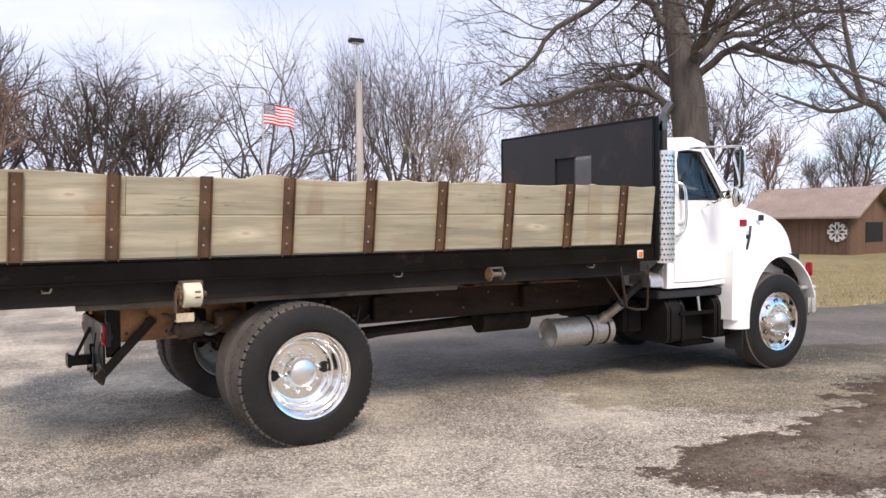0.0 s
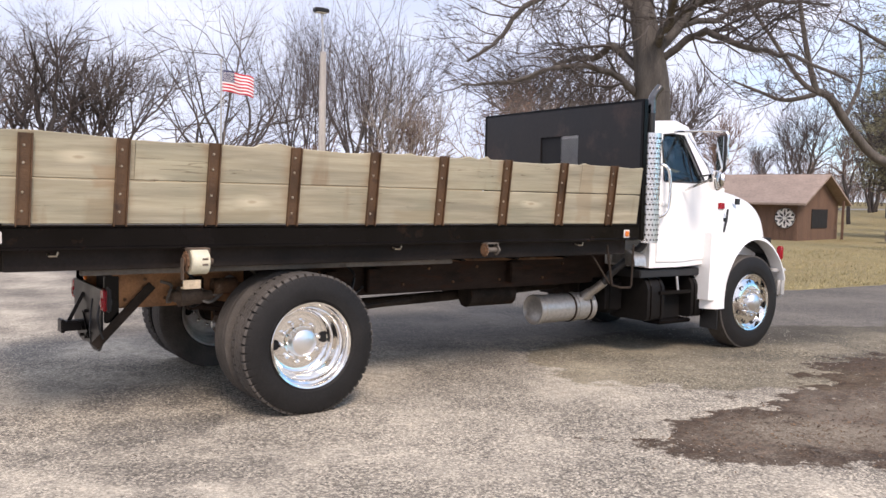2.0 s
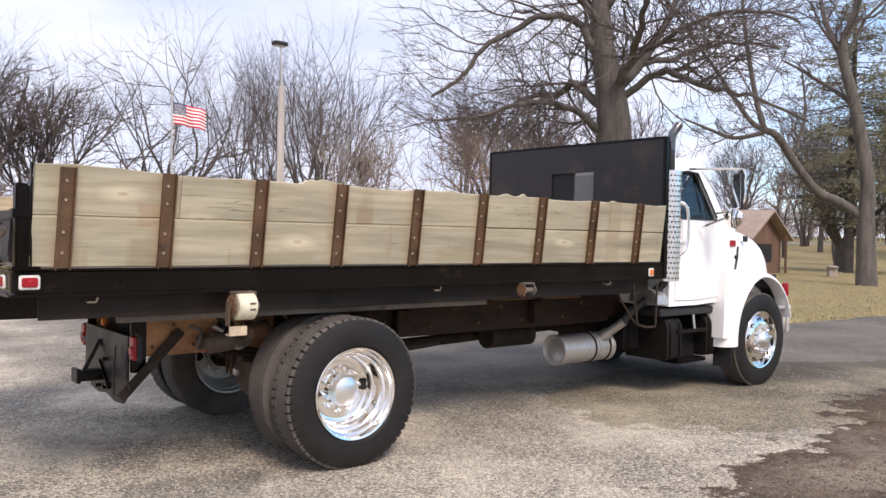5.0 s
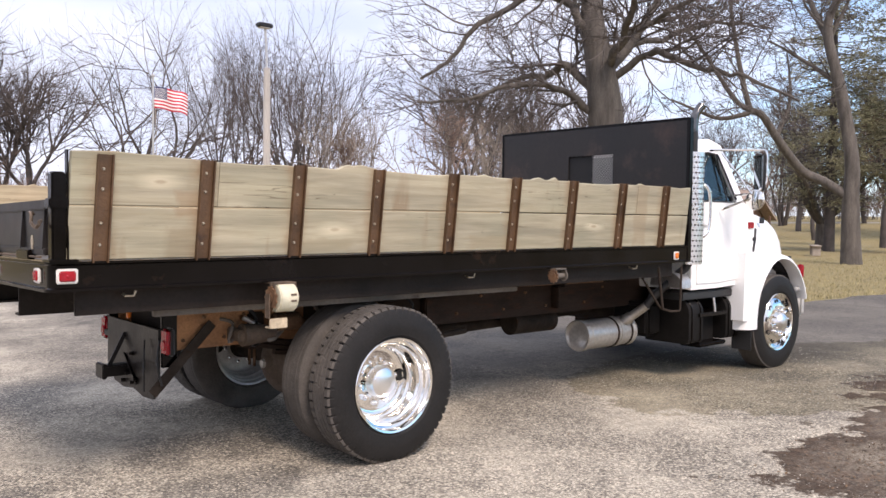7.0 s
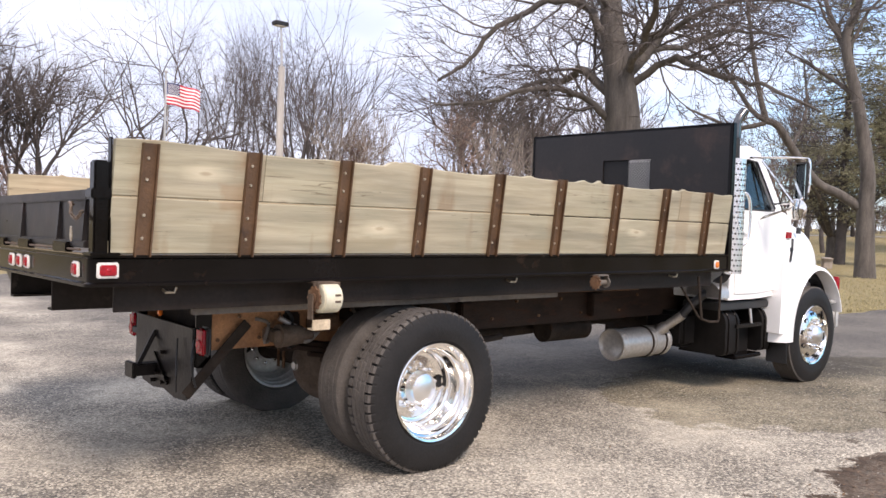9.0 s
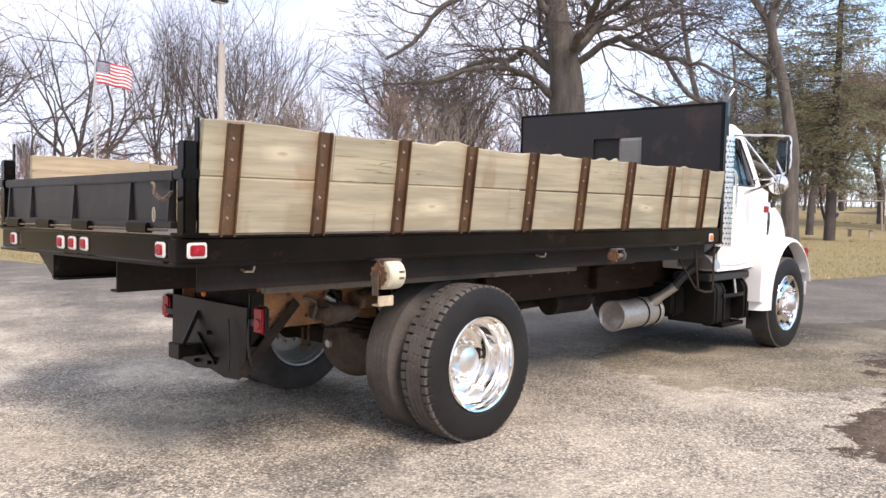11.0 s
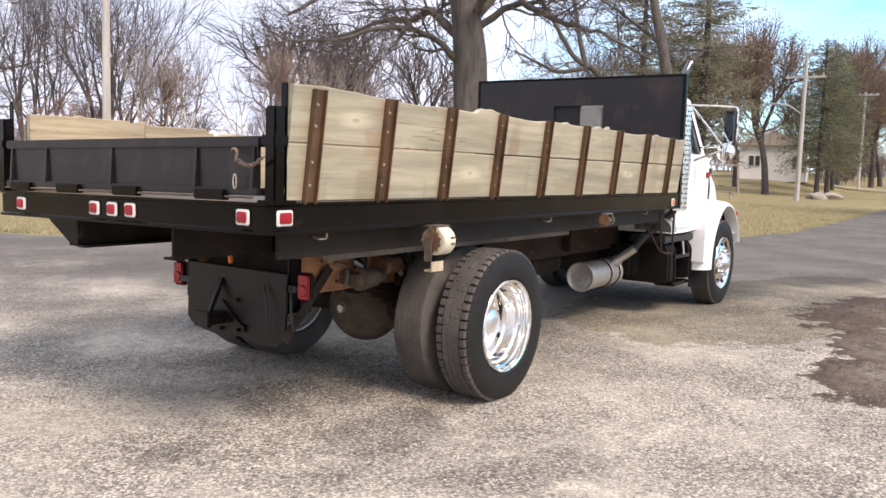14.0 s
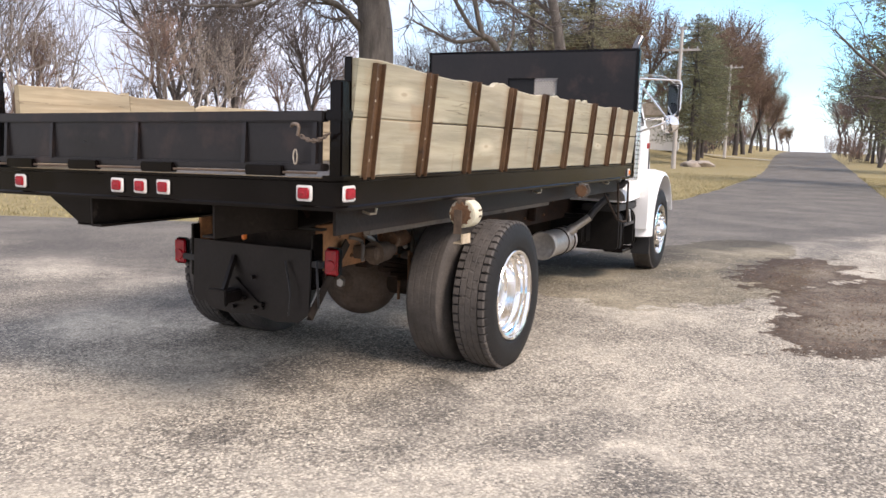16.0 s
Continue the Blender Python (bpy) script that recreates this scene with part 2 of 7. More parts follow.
def foliage_material(name, base, deep):
    """Small leaves or needles that let some light through; each spray has its own shade."""
    m = bpy.data.materials.new(name)
    m.use_nodes = True
    nt = m.node_tree
    p = nt.nodes["Principled BSDF"]
    geo = nt.nodes.new("ShaderNodeNewGeometry")
    r = ramp_node(nt, 0.1, 0.9, deep, base)
    nt.links.new(geo.outputs["Random Per Island"], r.inputs["Fac"])
    big = noise_node(nt, geo.outputs["Position"], 0.7, 4)
    b = ramp_node(nt, 0.35, 0.65, (0.7, 0.7, 0.7), (1.25, 1.25, 1.15))
    nt.links.new(big.outputs["Fac"], b.inputs["Fac"])
    col = mix_node(nt, 1.0, r.outputs["Color"], b.outputs["Color"], "MULTIPLY").outputs["Color"]
    nt.links.new(col, p.inputs["Base Color"])
    p.inputs["Roughness"].default_value = 0.85
    p.inputs["Specular IOR Level"].default_value = 0.25
    tr = nt.nodes.new("ShaderNodeBsdfTranslucent")
    nt.links.new(col, tr.inputs["Color"])
    mx = nt.nodes.new("ShaderNodeMixShader")
    mx.inputs[0].default_value = 0.5
    nt.links.new(p.outputs["BSDF"], mx.inputs[1])
    nt.links.new(tr.outputs["BSDF"], mx.inputs[2])
    nt.links.new(mx.outputs["Shader"], nt.nodes["Material Output"].inputs["Surface"])
    return m


def glass_material(name, tint, rough=0.02):
    m = bpy.data.materials.new(name)
    m.use_nodes = True
    p = m.node_tree.nodes["Principled BSDF"]
    p.inputs["Base Color"].default_value = (*tint, 1)
    p.inputs["Transmission Weight"].default_value = 1.0
    p.inputs["Roughness"].default_value = rough
    p.inputs["IOR"].default_value = 1.45
    return m


def ground_distance(nt, pos, cx, cy, ang, ax, ay):
    """Distance from a stain's centre on the ground, 1 at its rim."""
    mp = nt.nodes.new("ShaderNodeMapping")
    mp.vector_type = "TEXTURE"
    mp.inputs["Location"].default_value = (cx, cy, 0)
    mp.inputs["Rotation"].default_value = (0, 0, radians(ang))
    mp.inputs["Scale"].default_value = (ax, ay, 1e4)
    nt.links.new(pos, mp.inputs["Vector"])
    ln = nt.nodes.new("ShaderNodeVectorMath")
    ln.operation = "LENGTH"
    nt.links.new(mp.outputs["Vector"], ln.inputs[0])
    return ln.outputs["Value"]


def stain_mask(nt, pos, spots, edge, lo, hi, rag=2.2):
    """1 inside the uneven rim of any of the spots."""
    total = None
    for s in spots:
        d = ground_distance(nt, pos, *s)
        v = math_node(nt, "ADD", d, math_node(nt, "MULTIPLY_ADD", edge, rag, -rag / 2))
        total = v if total is None else math_node(nt, "MINIMUM", total, v)
    mr = nt.nodes.new("ShaderNodeMapRange")
    mr.inputs["From Min"].default_value, mr.inputs["From Max"].default_value = lo, hi
    mr.inputs["To Min"].default_value, mr.inputs["To Max"].default_value = 1, 0
    nt.links.new(total, mr.inputs["Value"])
    return mr.outputs["Result"]


# spots on the pavement: centre x, centre y, turn, half length, half width
LITTER_SPOTS = ((4.85, -3.45, -14, 1.45, 0.68), (6.3, -3.6, -6, 1.8, 1.05), (8.0, -2.75, -10, 1.7, 0.7), (6.6, -5.0, 0, 2.6, 1.3))
TAN_SPOTS = ((7.3, -1.35, -7, 2.85, 1.6), (9.5, -1.7, -8, 2.2, 0.9))
DAMP_SPOTS = ((8.0, -2.3, -8, 1.4, 0.42), (11.2, -3.1, -10, 1.6, 0.45), (0.98, -1.12, 15, 0.72, 0.32), (1.2, -0.2, 0, 0.6, 0.4), (0.95, -2.05, -20, 0.6, 0.25), (0.02, -0.47, 0, 0.22, 0.15), (0.62, -2.45, 30, 0.34, 0.22), (0.75, 2.2, 60, 0.8, 0.35))


def pavement_material():
    m = bpy.data.materials.new("chip_seal")
    m.use_nodes = True
    nt = m.node_tree
    p = nt.nodes["Principled BSDF"]
    p.inputs["Specular IOR Level"].default_value = 0.22
    geo = nt.nodes.new("ShaderNodeNewGeometry")
    pos = geo.outputs["Position"]
    stones = nt.nodes.new("ShaderNodeTexVoronoi")
    stones.inputs["Scale"].default_value = 70
    nt.links.new(pos, stones.inputs["Vector"])
    rgb = nt.nodes.new("ShaderNodeSeparateColor")
    nt.links.new(stones.outputs["Color"], rgb.inputs["Color"])
    sr = ramp_node(nt, 0.12, 0.9, (0.225, 0.203, 0.172), (0.67, 0.61, 0.51))
    # chips stand out where they lie loose, and are rubbed level elsewhere
    loose = noise_node(nt, pos, 0.75, 4, 0.6)
    lf = nt.nodes.new("ShaderNodeMapRange")
    lf.inputs["From Min"].default_value, lf.inputs["From Max"].default_value = 0.38, 0.62
    lf.inputs["To Min"].default_value, lf.inputs["To Max"].default_value = 0.35, 1.0
    nt.links.new(loose.outputs["Fac"], lf.inputs["Value"])
    chip_tone = math_node(nt, "MULTIPLY_ADD", math_node(nt, "SUBTRACT", rgb.outputs["Red"], 0.5), lf.outputs["Result"], 0.52)
    nt.links.new(chip_tone, sr.inputs["Fac"])
    grit = noise_node(nt, pos, 170, 2)
    mid = noise_node(nt, pos, 9, 6, 0.7)
    big = noise_node(nt, pos, 0.55, 6, 0.6)
    col = mix_node(nt, 0.4, sr.outputs["Color"], grit.outputs["Fac"], "OVERLAY")
    mr = ramp_node(nt, 0.3, 0.72, (0.70, 0.70, 0.70), (1.2, 1.18, 1.14))
    nt.links.new(mid.outputs["Fac"], mr.inputs["Fac"])
    col = mix_node(nt, 0.8, col.outputs["Color"], mr.outputs["Color"], "MULTIPLY")
    br = ramp_node(nt, 0.36, 0.64, (0.76, 0.755, 0.74), (1.12, 1.115, 1.09))
    nt.links.new(big.outputs["Fac"], br.inputs["Fac"])
    col = mix_node(nt, 0.9, col.outputs["Color"], br.outputs["Color"], "MULTIPLY")
    # black gaps between the chips, and here and there a black chip
    gap = ramp_node(nt, 0.0, 0.6, (1.42, 1.41, 1.39), (0.62, 0.615, 0.61))
    far = math_node(nt, "MULTIPLY", stones.outputs["Distance"], lf.outputs["Result"])
    nt.links.new(far, gap.inputs["Fac"])
    col = mix_node(nt, 0.9, col.outputs["Color"], gap.outputs["Color"], "MULTIPLY")
    black = math_node(nt, "MULTIPLY", math_node(nt, "GREATER_THAN", rgb.outputs["Blue"], 0.86), lf.outputs["Result"])
    col = mix_node(nt, math_node(nt, "MULTIPLY", black, 0.75), col.outputs["Color"], (0.075, 0.07, 0.066))
    # the bound, worn lanes are smoother and greyer than the loose chippings beside them
    lane = noise_node(nt, pos, 0.8, 4, 0.6)
    sep = nt.nodes.new("ShaderNodeSeparateXYZ")
    nt.links.new(pos, sep.inputs["Vector"])
    ln = math_node(nt, "ADD", math_node(nt, "MULTIPLY_ADD", sep.outputs["X"], 0.26, -1.85), math_node(nt, "MINIMUM", math_node(nt, "MULTIPLY_ADD", sep.outputs["Y"], 0.55, 0.25), 1.1))
    ln = math_node(nt, "ADD", ln, math_node(nt, "MULTIPLY_ADD", lane.outputs["Fac"], 2.4, -0.45))
    lanef = math_node(nt, "MULTIPLY", ln, 1.0, clamp=True)
    worn = mix_node(nt, 0.2, (0.062, 0.0588, 0.058), col.outputs["Color"])
    col = mix_node(nt, math_node(nt, "MULTIPLY", lanef, 0.92), col.outputs["Color"], worn.outputs["Color"])
    edge = noise_node(nt, pos, 2.3, 7, 0.68)
    damp = stain_mask(nt, pos, DAMP_SPOTS, edge.outputs["Fac"], 0.7, 1.15)
    chips = math_node(nt, "MULTIPLY_ADD", rgb.outputs["Green"], 6.0, -2.2, clamp=True)
    dampf = math_node(nt, "MULTIPLY", damp, math_node(nt, "MULTIPLY_ADD", mid.outputs["Fac"], 1.9, -0.2, clamp=True))
    dampf = math_node(nt, "MULTIPLY", dampf, math_node(nt, "MULTIPLY_ADD", chips, 0.75, 0.12, clamp=True))
    col = mix_node(nt, dampf, col.outputs["Color"], (0.045, 0.042, 0.04))
    tanm = stain_mask(nt, pos, TAN_SPOTS, edge.outputs["Fac"], 0.95, 0.985, 0.6)
    col = mix_node(nt, math_node(nt, "MULTIPLY", tanm, 0.85), col.outputs["Color"], (0.60, 0.58, 0.50), "MULTIPLY")
    litter = stain_mask(nt, pos, LITTER_SPOTS, edge.outputs["Fac"], 0.88, 0.97)
    bare = noise_node(nt, pos, 1.9, 6, 0.7)
    bm_ = nt.nodes.new("ShaderNodeMapRange")
    bm_.inputs["From Min"].default_value, bm_.inputs["From Max"].default_value = 0.44, 0.58
    bm_.inputs["To Min"].default_value, bm_.inputs["To Max"].default_value = 1.0, 0.9
    nt.links.new(bare.outputs["Fac"], bm_.inputs["Value"])
    inner = stain_mask(nt, pos, LITTER_SPOTS, edge.outputs["Fac"], 0.5, 0.78)
    litter = math_node(nt, "MULTIPLY", litter, math_node(nt, "MULTIPLY_ADD", inner, -0.12, 1.0))
    litter = math_node(nt, "MULTIPLY", litter, bm_.outputs["Result"])
    tan = noise_node(nt, pos, 14, 6, 0.7)
    lr = ramp_node(nt, 0.35, 0.7, (0.014, 0.007, 0.004), (0.125, 0.069, 0.039))
    nt.links.new(tan.outputs["Fac"], lr.inputs["Fac"])
    # dry, trodden middle of the litter, grey-brown with pale bits
    dry_zone = noise_node(nt, pos, 1.15, 5, 0.65)
    dz = nt.nodes.new("ShaderNodeMapRange")
    dz.inputs["From Min"].default_value, dz.inputs["From Max"].default_value = 0.46, 0.60
    nt.links.new(dry_zone.outputs["Fac"], dz.inputs["Value"])
    dry = mix_node(nt, 0.12, (0.098, 0.068, 0.042), col.outputs["Color"])
    lr = mix_node(nt, math_node(nt, "MULTIPLY", dz.outputs["Result"], inner), lr.outputs["Color"], dry.outputs["Color"])
    # wet dark rim
    rim = math_node(nt, "MULTIPLY_ADD", inner, -0.55, 0.55)
    lr = mix_node(nt, rim, lr.outputs["Color"], (0.034, 0.019, 0.011))
    col = mix_node(nt, math_node(nt, "MULTIPLY", litter, 0.9), col.outputs["Color"], lr.outputs["Color"])
    # hair cracks
    ck = nt.nodes.new("ShaderNodeTexVoronoi")
    ck.feature = "DISTANCE_TO_EDGE"
    ck.inputs["Scale"].default_value = 0.33
    warp = nt.nodes.new("ShaderNodeVectorMath")
    warp.operation = "MULTIPLY_ADD"
    wz = noise_node(nt, pos, 1.3, 5, 0.6)
    nt.links.new(wz.outputs["Color"], warp.inputs[0])
    warp.inputs[1].default_value = (1.3, 1.3, 0)
    nt.links.new(pos, warp.inputs[2])
    nt.links.new(warp.outputs["Vector"], ck.inputs["Vector"])
    cr = ramp_node(nt, 0.002, 0.008, (1, 1, 1), (0, 0, 0))
    nt.links.new(ck.outputs["Distance"], cr.inputs["Fac"])
    ckf = math_node(nt, "MULTIPLY", cr.outputs["Color"], math_node(nt, "GREATER_THAN", big.outputs["Fac"], 0.5))
    col = mix_node(nt, math_node(nt, "MULTIPLY", ckf, 0.3), col.outputs["Color"], (0.04, 0.038, 0.036))
    nt.links.new(col.outputs["Color"], p.inputs["Base Color"])
    rr = nt.nodes.new("ShaderNodeMapRange")
    rr.inputs["To Min"].default_value, rr.inputs["To Max"].default_value = 0.92, 0.6
    nt.links.new(dampf, rr.inputs["Value"])
    nt.links.new(rr.outputs["Result"], p.inputs["Roughness"])
    b = nt.nodes.new("ShaderNodeBump")
    b.inputs["Strength"].default_value, b.inputs["Distance"].default_value = 0.5, 0.006
    b.invert = True
    nt.links.new(stones.outputs["Distance"], b.inputs["Height"])
    b2 = nt.nodes.new("ShaderNodeBump")
    b2.inputs["Strength"].default_value, b2.inputs["Distance"].default_value = 0.3, 0.02
    nt.links.new(mid.outputs["Fac"], b2.inputs["Height"])
    nt.links.new(b.outputs["Normal"], b2.inputs["Normal"])
    nt.links.new(b2.outputs["Normal"], p.inputs["Normal"])
    return m


def grass_material():
    m = bpy.data.materials.new("winter_grass")
    m.use_nodes = True
    nt = m.node_tree
    p = nt.nodes["Principled BSDF"]
    pos = nt.nodes.new("ShaderNodeNewGeometry").outputs["Position"]
    big, mid, fine = noise_node(nt, pos, 0.22, 6, 0.65), noise_node(nt, pos, 2.5, 6, 0.7), noise_node(nt, pos, 55, 3)
    r = ramp_node(nt, 0.3, 0.7, (0.35, 0.275, 0.132), (0.235, 0.212, 0.095))
    nt.links.new(big.outputs["Fac"], r.inputs["Fac"])
    r2 = ramp_node(nt, 0.3, 0.72, (0.19, 0.14, 0.065), (0.42, 0.335, 0.16))
    nt.links.new(mid.outputs["Fac"], r2.inputs["Fac"])
    col = mix_node(nt, 0.5, r.outputs["Color"], r2.outputs["Color"])
    col = mix_node(nt, 0.5, col.outputs["Color"], fine.outputs["Fac"], "OVERLAY")
    nt.links.new(col.outputs["Color"], p.inputs["Base Color"])
    p.inputs["Roughness"].default_value = 0.95
    b = nt.nodes.new("ShaderNodeBump")
    b.inputs["Strength"].default_value, b.inputs["Distance"].default_value = 0.8, 0.05
    nt.links.new(fine.outputs["Fac"], b.inputs["Height"])
    nt.links.new(b.outputs["Normal"], p.inputs["Normal"])
    return m


M = {}
M["pavement"] = pavement_material()
M["grass"] = grass_material()
M["plank"] = wood_material("weathered_plank", (0.43, 0.385, 0.285), (0.29, 0.255, 0.175), (0.30, 0.293, 0.205), True)
M["plank_inner"] = wood_material("tan_plank", (0.52, 0.42, 0.28), (0.32, 0.24, 0.145), (0.38, 0.33, 0.22), False)
M["white"] = material("white_truck_paint", (0.90, 0.90, 0.885), 0.25, 0, 0.02, 1.5, 60, 0.0, rough_vary=0.06)
M["black"] = material("black_bed_paint", (0.0046, 0.0034, 0.0031), 0.16, 0, 0.4, 3, 45, 0.04, wear=(0.022, 0.012, 0.008), wear_at=0.62, rough_vary=0.12, spec=0.17)
M["skirt"] = material("dusty_black_skirt", (0.025, 0.019, 0.016), 0.5, 0, 0.5, 2.2, 40, 0.15, wear=(0.024, 0.014, 0.009), wear_at=0.58, rough_vary=0.2, spec=0.14)
M["plate"] = material("oily_black_plate", (0.0145, 0.0112, 0.0102), 0.42, 0, 0.5, 3, 40, 0.2, wear=(0.03, 0.018, 0.012), wear_at=0.62, rough_vary=0.25, spec=0.3)
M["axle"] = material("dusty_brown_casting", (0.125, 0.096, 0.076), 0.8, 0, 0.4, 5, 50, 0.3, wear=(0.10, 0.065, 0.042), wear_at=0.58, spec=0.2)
# Road dust; on the bar under the bed this paleness stands for light.
M["dust_lit_steel"] = material("dusted_and_lit_steel", (0.17, 0.145, 0.12), 0.8, 0, 0.3, 3, 40, 0.2, wear=(0.07, 0.052, 0.04), wear_at=0.56)
M["dust_sill"] = material("dust_smeared_sill", (0.026, 0.021, 0.018), 0.6, 0, 0.5, 2.4, 40, 0.2, wear=(0.11, 0.09, 0.075), wear_at=0.6, spec=0.14)
M["board"] = material("scuffed_black_steel", (0.0135, 0.0112, 0.011), 0.38, 0, 0.6, 1.3, 30, 0.08, wear=(0.042, 0.026, 0.022), wear_at=0.54, rough_vary=0.28, spec=0.4)
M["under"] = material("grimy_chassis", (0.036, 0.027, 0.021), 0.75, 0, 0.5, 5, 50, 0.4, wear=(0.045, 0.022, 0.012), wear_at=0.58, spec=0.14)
M["rail_brown"] = material("rusty_brown_rail", (0.034, 0.022, 0.0165), 0.7, 0, 0.5, 4, 50, 0.35, wear=(0.05, 0.024, 0.015), wear_at=0.52, stretch=(0.6, 1, 2.2), spec=0.14)
M["rust"] = material("rust_scale", (0.15, 0.078, 0.040), 0.85, 0, 0.5, 7, 60, 0.6, wear=(0.26, 0.17, 0.105), wear_at=0.55)
M["stake"] = material("rusty_brown_channel", (0.104, 0.057, 0.029), 0.48, 0.15, 0.4, 4, 60, 0.3, wear=(0.05, 0.028, 0.018), wear_at=0.58)
M["bolt"] = material("zinc_bolt", (0.54, 0.47, 0.37), 0.38, 0.7, 0.2, 30, 90, 0.1)
M["chrome"] = material("polished_chrome", (0.88, 0.86, 0.83), 0.07, 1.0, 0.03, 2, 80, 0.02, rough_vary=0.04)
M["alloy"] = material("polished_alloy", (0.92, 0.895, 0.855), 0.09, 1.0, 0.04, 3, 80, 0.02, rough_vary=0.05)
M["dull_metal"] = material("aluminised_steel", (0.50, 0.48, 0.45), 0.48, 0.85, 0.2, 4, 50, 0.15, wear=(0.26, 0.20, 0.15), wear_at=0.66)
M["steel_rim"] = material("dusty_white_rim", (0.55, 0.54, 0.52), 0.45, 0.3, 0.2, 5, 40, 0.1)
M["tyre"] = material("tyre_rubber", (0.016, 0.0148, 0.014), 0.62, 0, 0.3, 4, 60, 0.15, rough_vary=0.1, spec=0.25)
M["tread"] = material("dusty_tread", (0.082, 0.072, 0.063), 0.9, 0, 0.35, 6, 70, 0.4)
# Dark cab parts; also painted shade for holes, shed opening and window half.
M["dark"] = material("dark_trim_and_hole_shade", (0.012, 0.012, 0.013), 0.8, 0, 0.2, 4, 40, 0.1)
M["tip"] = material("dark_chrome_tip", (0.16, 0.155, 0.15), 0.16, 1.0, 0.3, 6, 60, 0.03, rough_vary=0.08)
M["tank"] = material("sooty_black_steel", (0.011, 0.0098, 0.009), 0.6, 0, 0.4, 4, 50, 0.2, spec=0.14)
M["muffler"] = material("pale_aluminised_drum", (0.44, 0.425, 0.40), 0.4, 0.55, 0.06, 3, 30, 0.03, wear=(0.36, 0.31, 0.26), wear_at=0.66)
M["hook"] = material("tan_painted_iron", (0.48, 0.39, 0.27), 0.7, 0, 0.3, 9, 70, 0.3, wear=(0.16, 0.10, 0.06), wear_at=0.58)
M["trim"] = material("black_plastic", (0.02, 0.02, 0.021), 0.5, 0, 0.2, 4, 60, 0.15)
M["bezel"] = material("white_lamp_bezel", (0.68, 0.66, 0.62), 0.4, 0, 0.04, 10, 80, 0.0)
M["red"] = material("red_lens", (0.32, 0.004, 0.011), 0.15, 0, 0.25, 40, 160, 0.25, rough_vary=0.05)
M["amber"] = material("amber_lens", (0.75, 0.20, 0.03), 0.15, 0, 0.15, 40, 160, 0.2, rough_vary=0.05)
M["strap"] = material("cream_webbing", (0.66, 0.62, 0.47), 0.85, 0, 0.15, 12, 200, 0.5, wear=(0.36, 0.30, 0.17), wear_at=0.62)
M["glass"] = glass_material("tinted_glass", (0.30, 0.34, 0.33))
M["mesh"] = material("galvanised_mesh", (0.42, 0.42, 0.41), 0.33, 0.8, 0.15, 9, 60, 0.1)
M["hub"] = material("bright_hub_cover", (0.93, 0.93, 0.93), 0.28, 1.0, 0.03, 3, 80, 0.02, rough_vary=0.05)
M["mirror"] = material("mirror_glass", (0.80, 0.82, 0.82), 0.02, 1.0, 0.0, 3, 40, 0.0, rough_vary=0.0)
M["winch"] = material("dusty_brown_iron", (0.12, 0.085, 0.06), 0.8, 0.1, 0.4, 9, 70, 0.5, wear=(0.20, 0.15, 0.11), wear_at=0.58)
M["orange_rust"] = material("orange_rust", (0.36, 0.18, 0.085), 0.85, 0, 0.45, 5, 60, 0.6, wear=(0.13, 0.07, 0.04), wear_at=0.56)
M["chain"] = material("rusty_chain", (0.20, 0.155, 0.12), 0.6, 0.6, 0.3, 20, 90, 0.3)
M["bark"] = material("grey_oak_bark", (0.105, 0.092, 0.08), 0.95, 0, 0.4, 3, 22, 1.0, stretch=(2.2, 2.2, 0.45))
M["bark_far"] = material("grey_brown_bark", (0.074, 0.064, 0.06), 0.95, 0, 0.3, 2, 15, 0.3)
M["birch_bark"] = material("white_birch_bark", (0.62, 0.58, 0.54), 0.85, 0, 0.2, 4, 30, 0.2, wear=(0.16, 0.12, 0.10), wear_at=0.6)
M["twig"] = material("brown_twigs", (0.088, 0.073, 0.068), 0.95, 0, 0.3, 0.6, 8, 0.0, island=0.3)
M["twig_dark"] = material("dark_oak_twigs", (0.092, 0.077, 0.069), 0.95, 0, 0.3, 0.6, 8, 0.0, island=0.3)
M["twig_red"] = material("russet_twigs", (0.20, 0.135, 0.108), 0.95, 0, 0.3, 0.6, 8, 0.0, island=0.3)
M["twig_pale"] = material("pale_birch_twigs", (0.25, 0.215, 0.185), 0.9, 0, 0.3, 0.6, 8, 0.0, island=0.3)
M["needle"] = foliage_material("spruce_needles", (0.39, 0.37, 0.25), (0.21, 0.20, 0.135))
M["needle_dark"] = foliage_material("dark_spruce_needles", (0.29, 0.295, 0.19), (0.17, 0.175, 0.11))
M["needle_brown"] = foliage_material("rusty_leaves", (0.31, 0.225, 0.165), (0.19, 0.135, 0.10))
M["barn"] = material("brown_barn_boards", (0.145, 0.085, 0.057), 0.85, 0, 0.2, 0.8, 12, 0.3, stretch=(3, 3, 0.4))
M["roof"] = material("tan_shingles", (0.31, 0.238, 0.195), 0.9, 0, 0.15, 1.2, 9, 0.3)
M["house"] = material("white_siding", (0.74, 0.73, 0.70), 0.6, 0, 0.05, 1, 20, 0.1)
M["pane"] = glass_material("dark_pane", (0.12, 0.14, 0.15), 0.05)
M["pole"] = material("weathered_pole_wood", (0.36, 0.31, 0.26), 0.9, 0, 0.25, 1.5, 20, 0.4, stretch=(4, 4, 0.3))
M["pole_grey"] = material("bleached_pole_wood", (0.47, 0.44, 0.405), 0.9, 0, 0.2, 1.5, 20, 0.4, stretch=(4, 4, 0.3))
M["galv"] = material("galvanised_pole", (0.52, 0.52, 0.52), 0.45, 0.6, 0.1, 3, 50, 0.05)
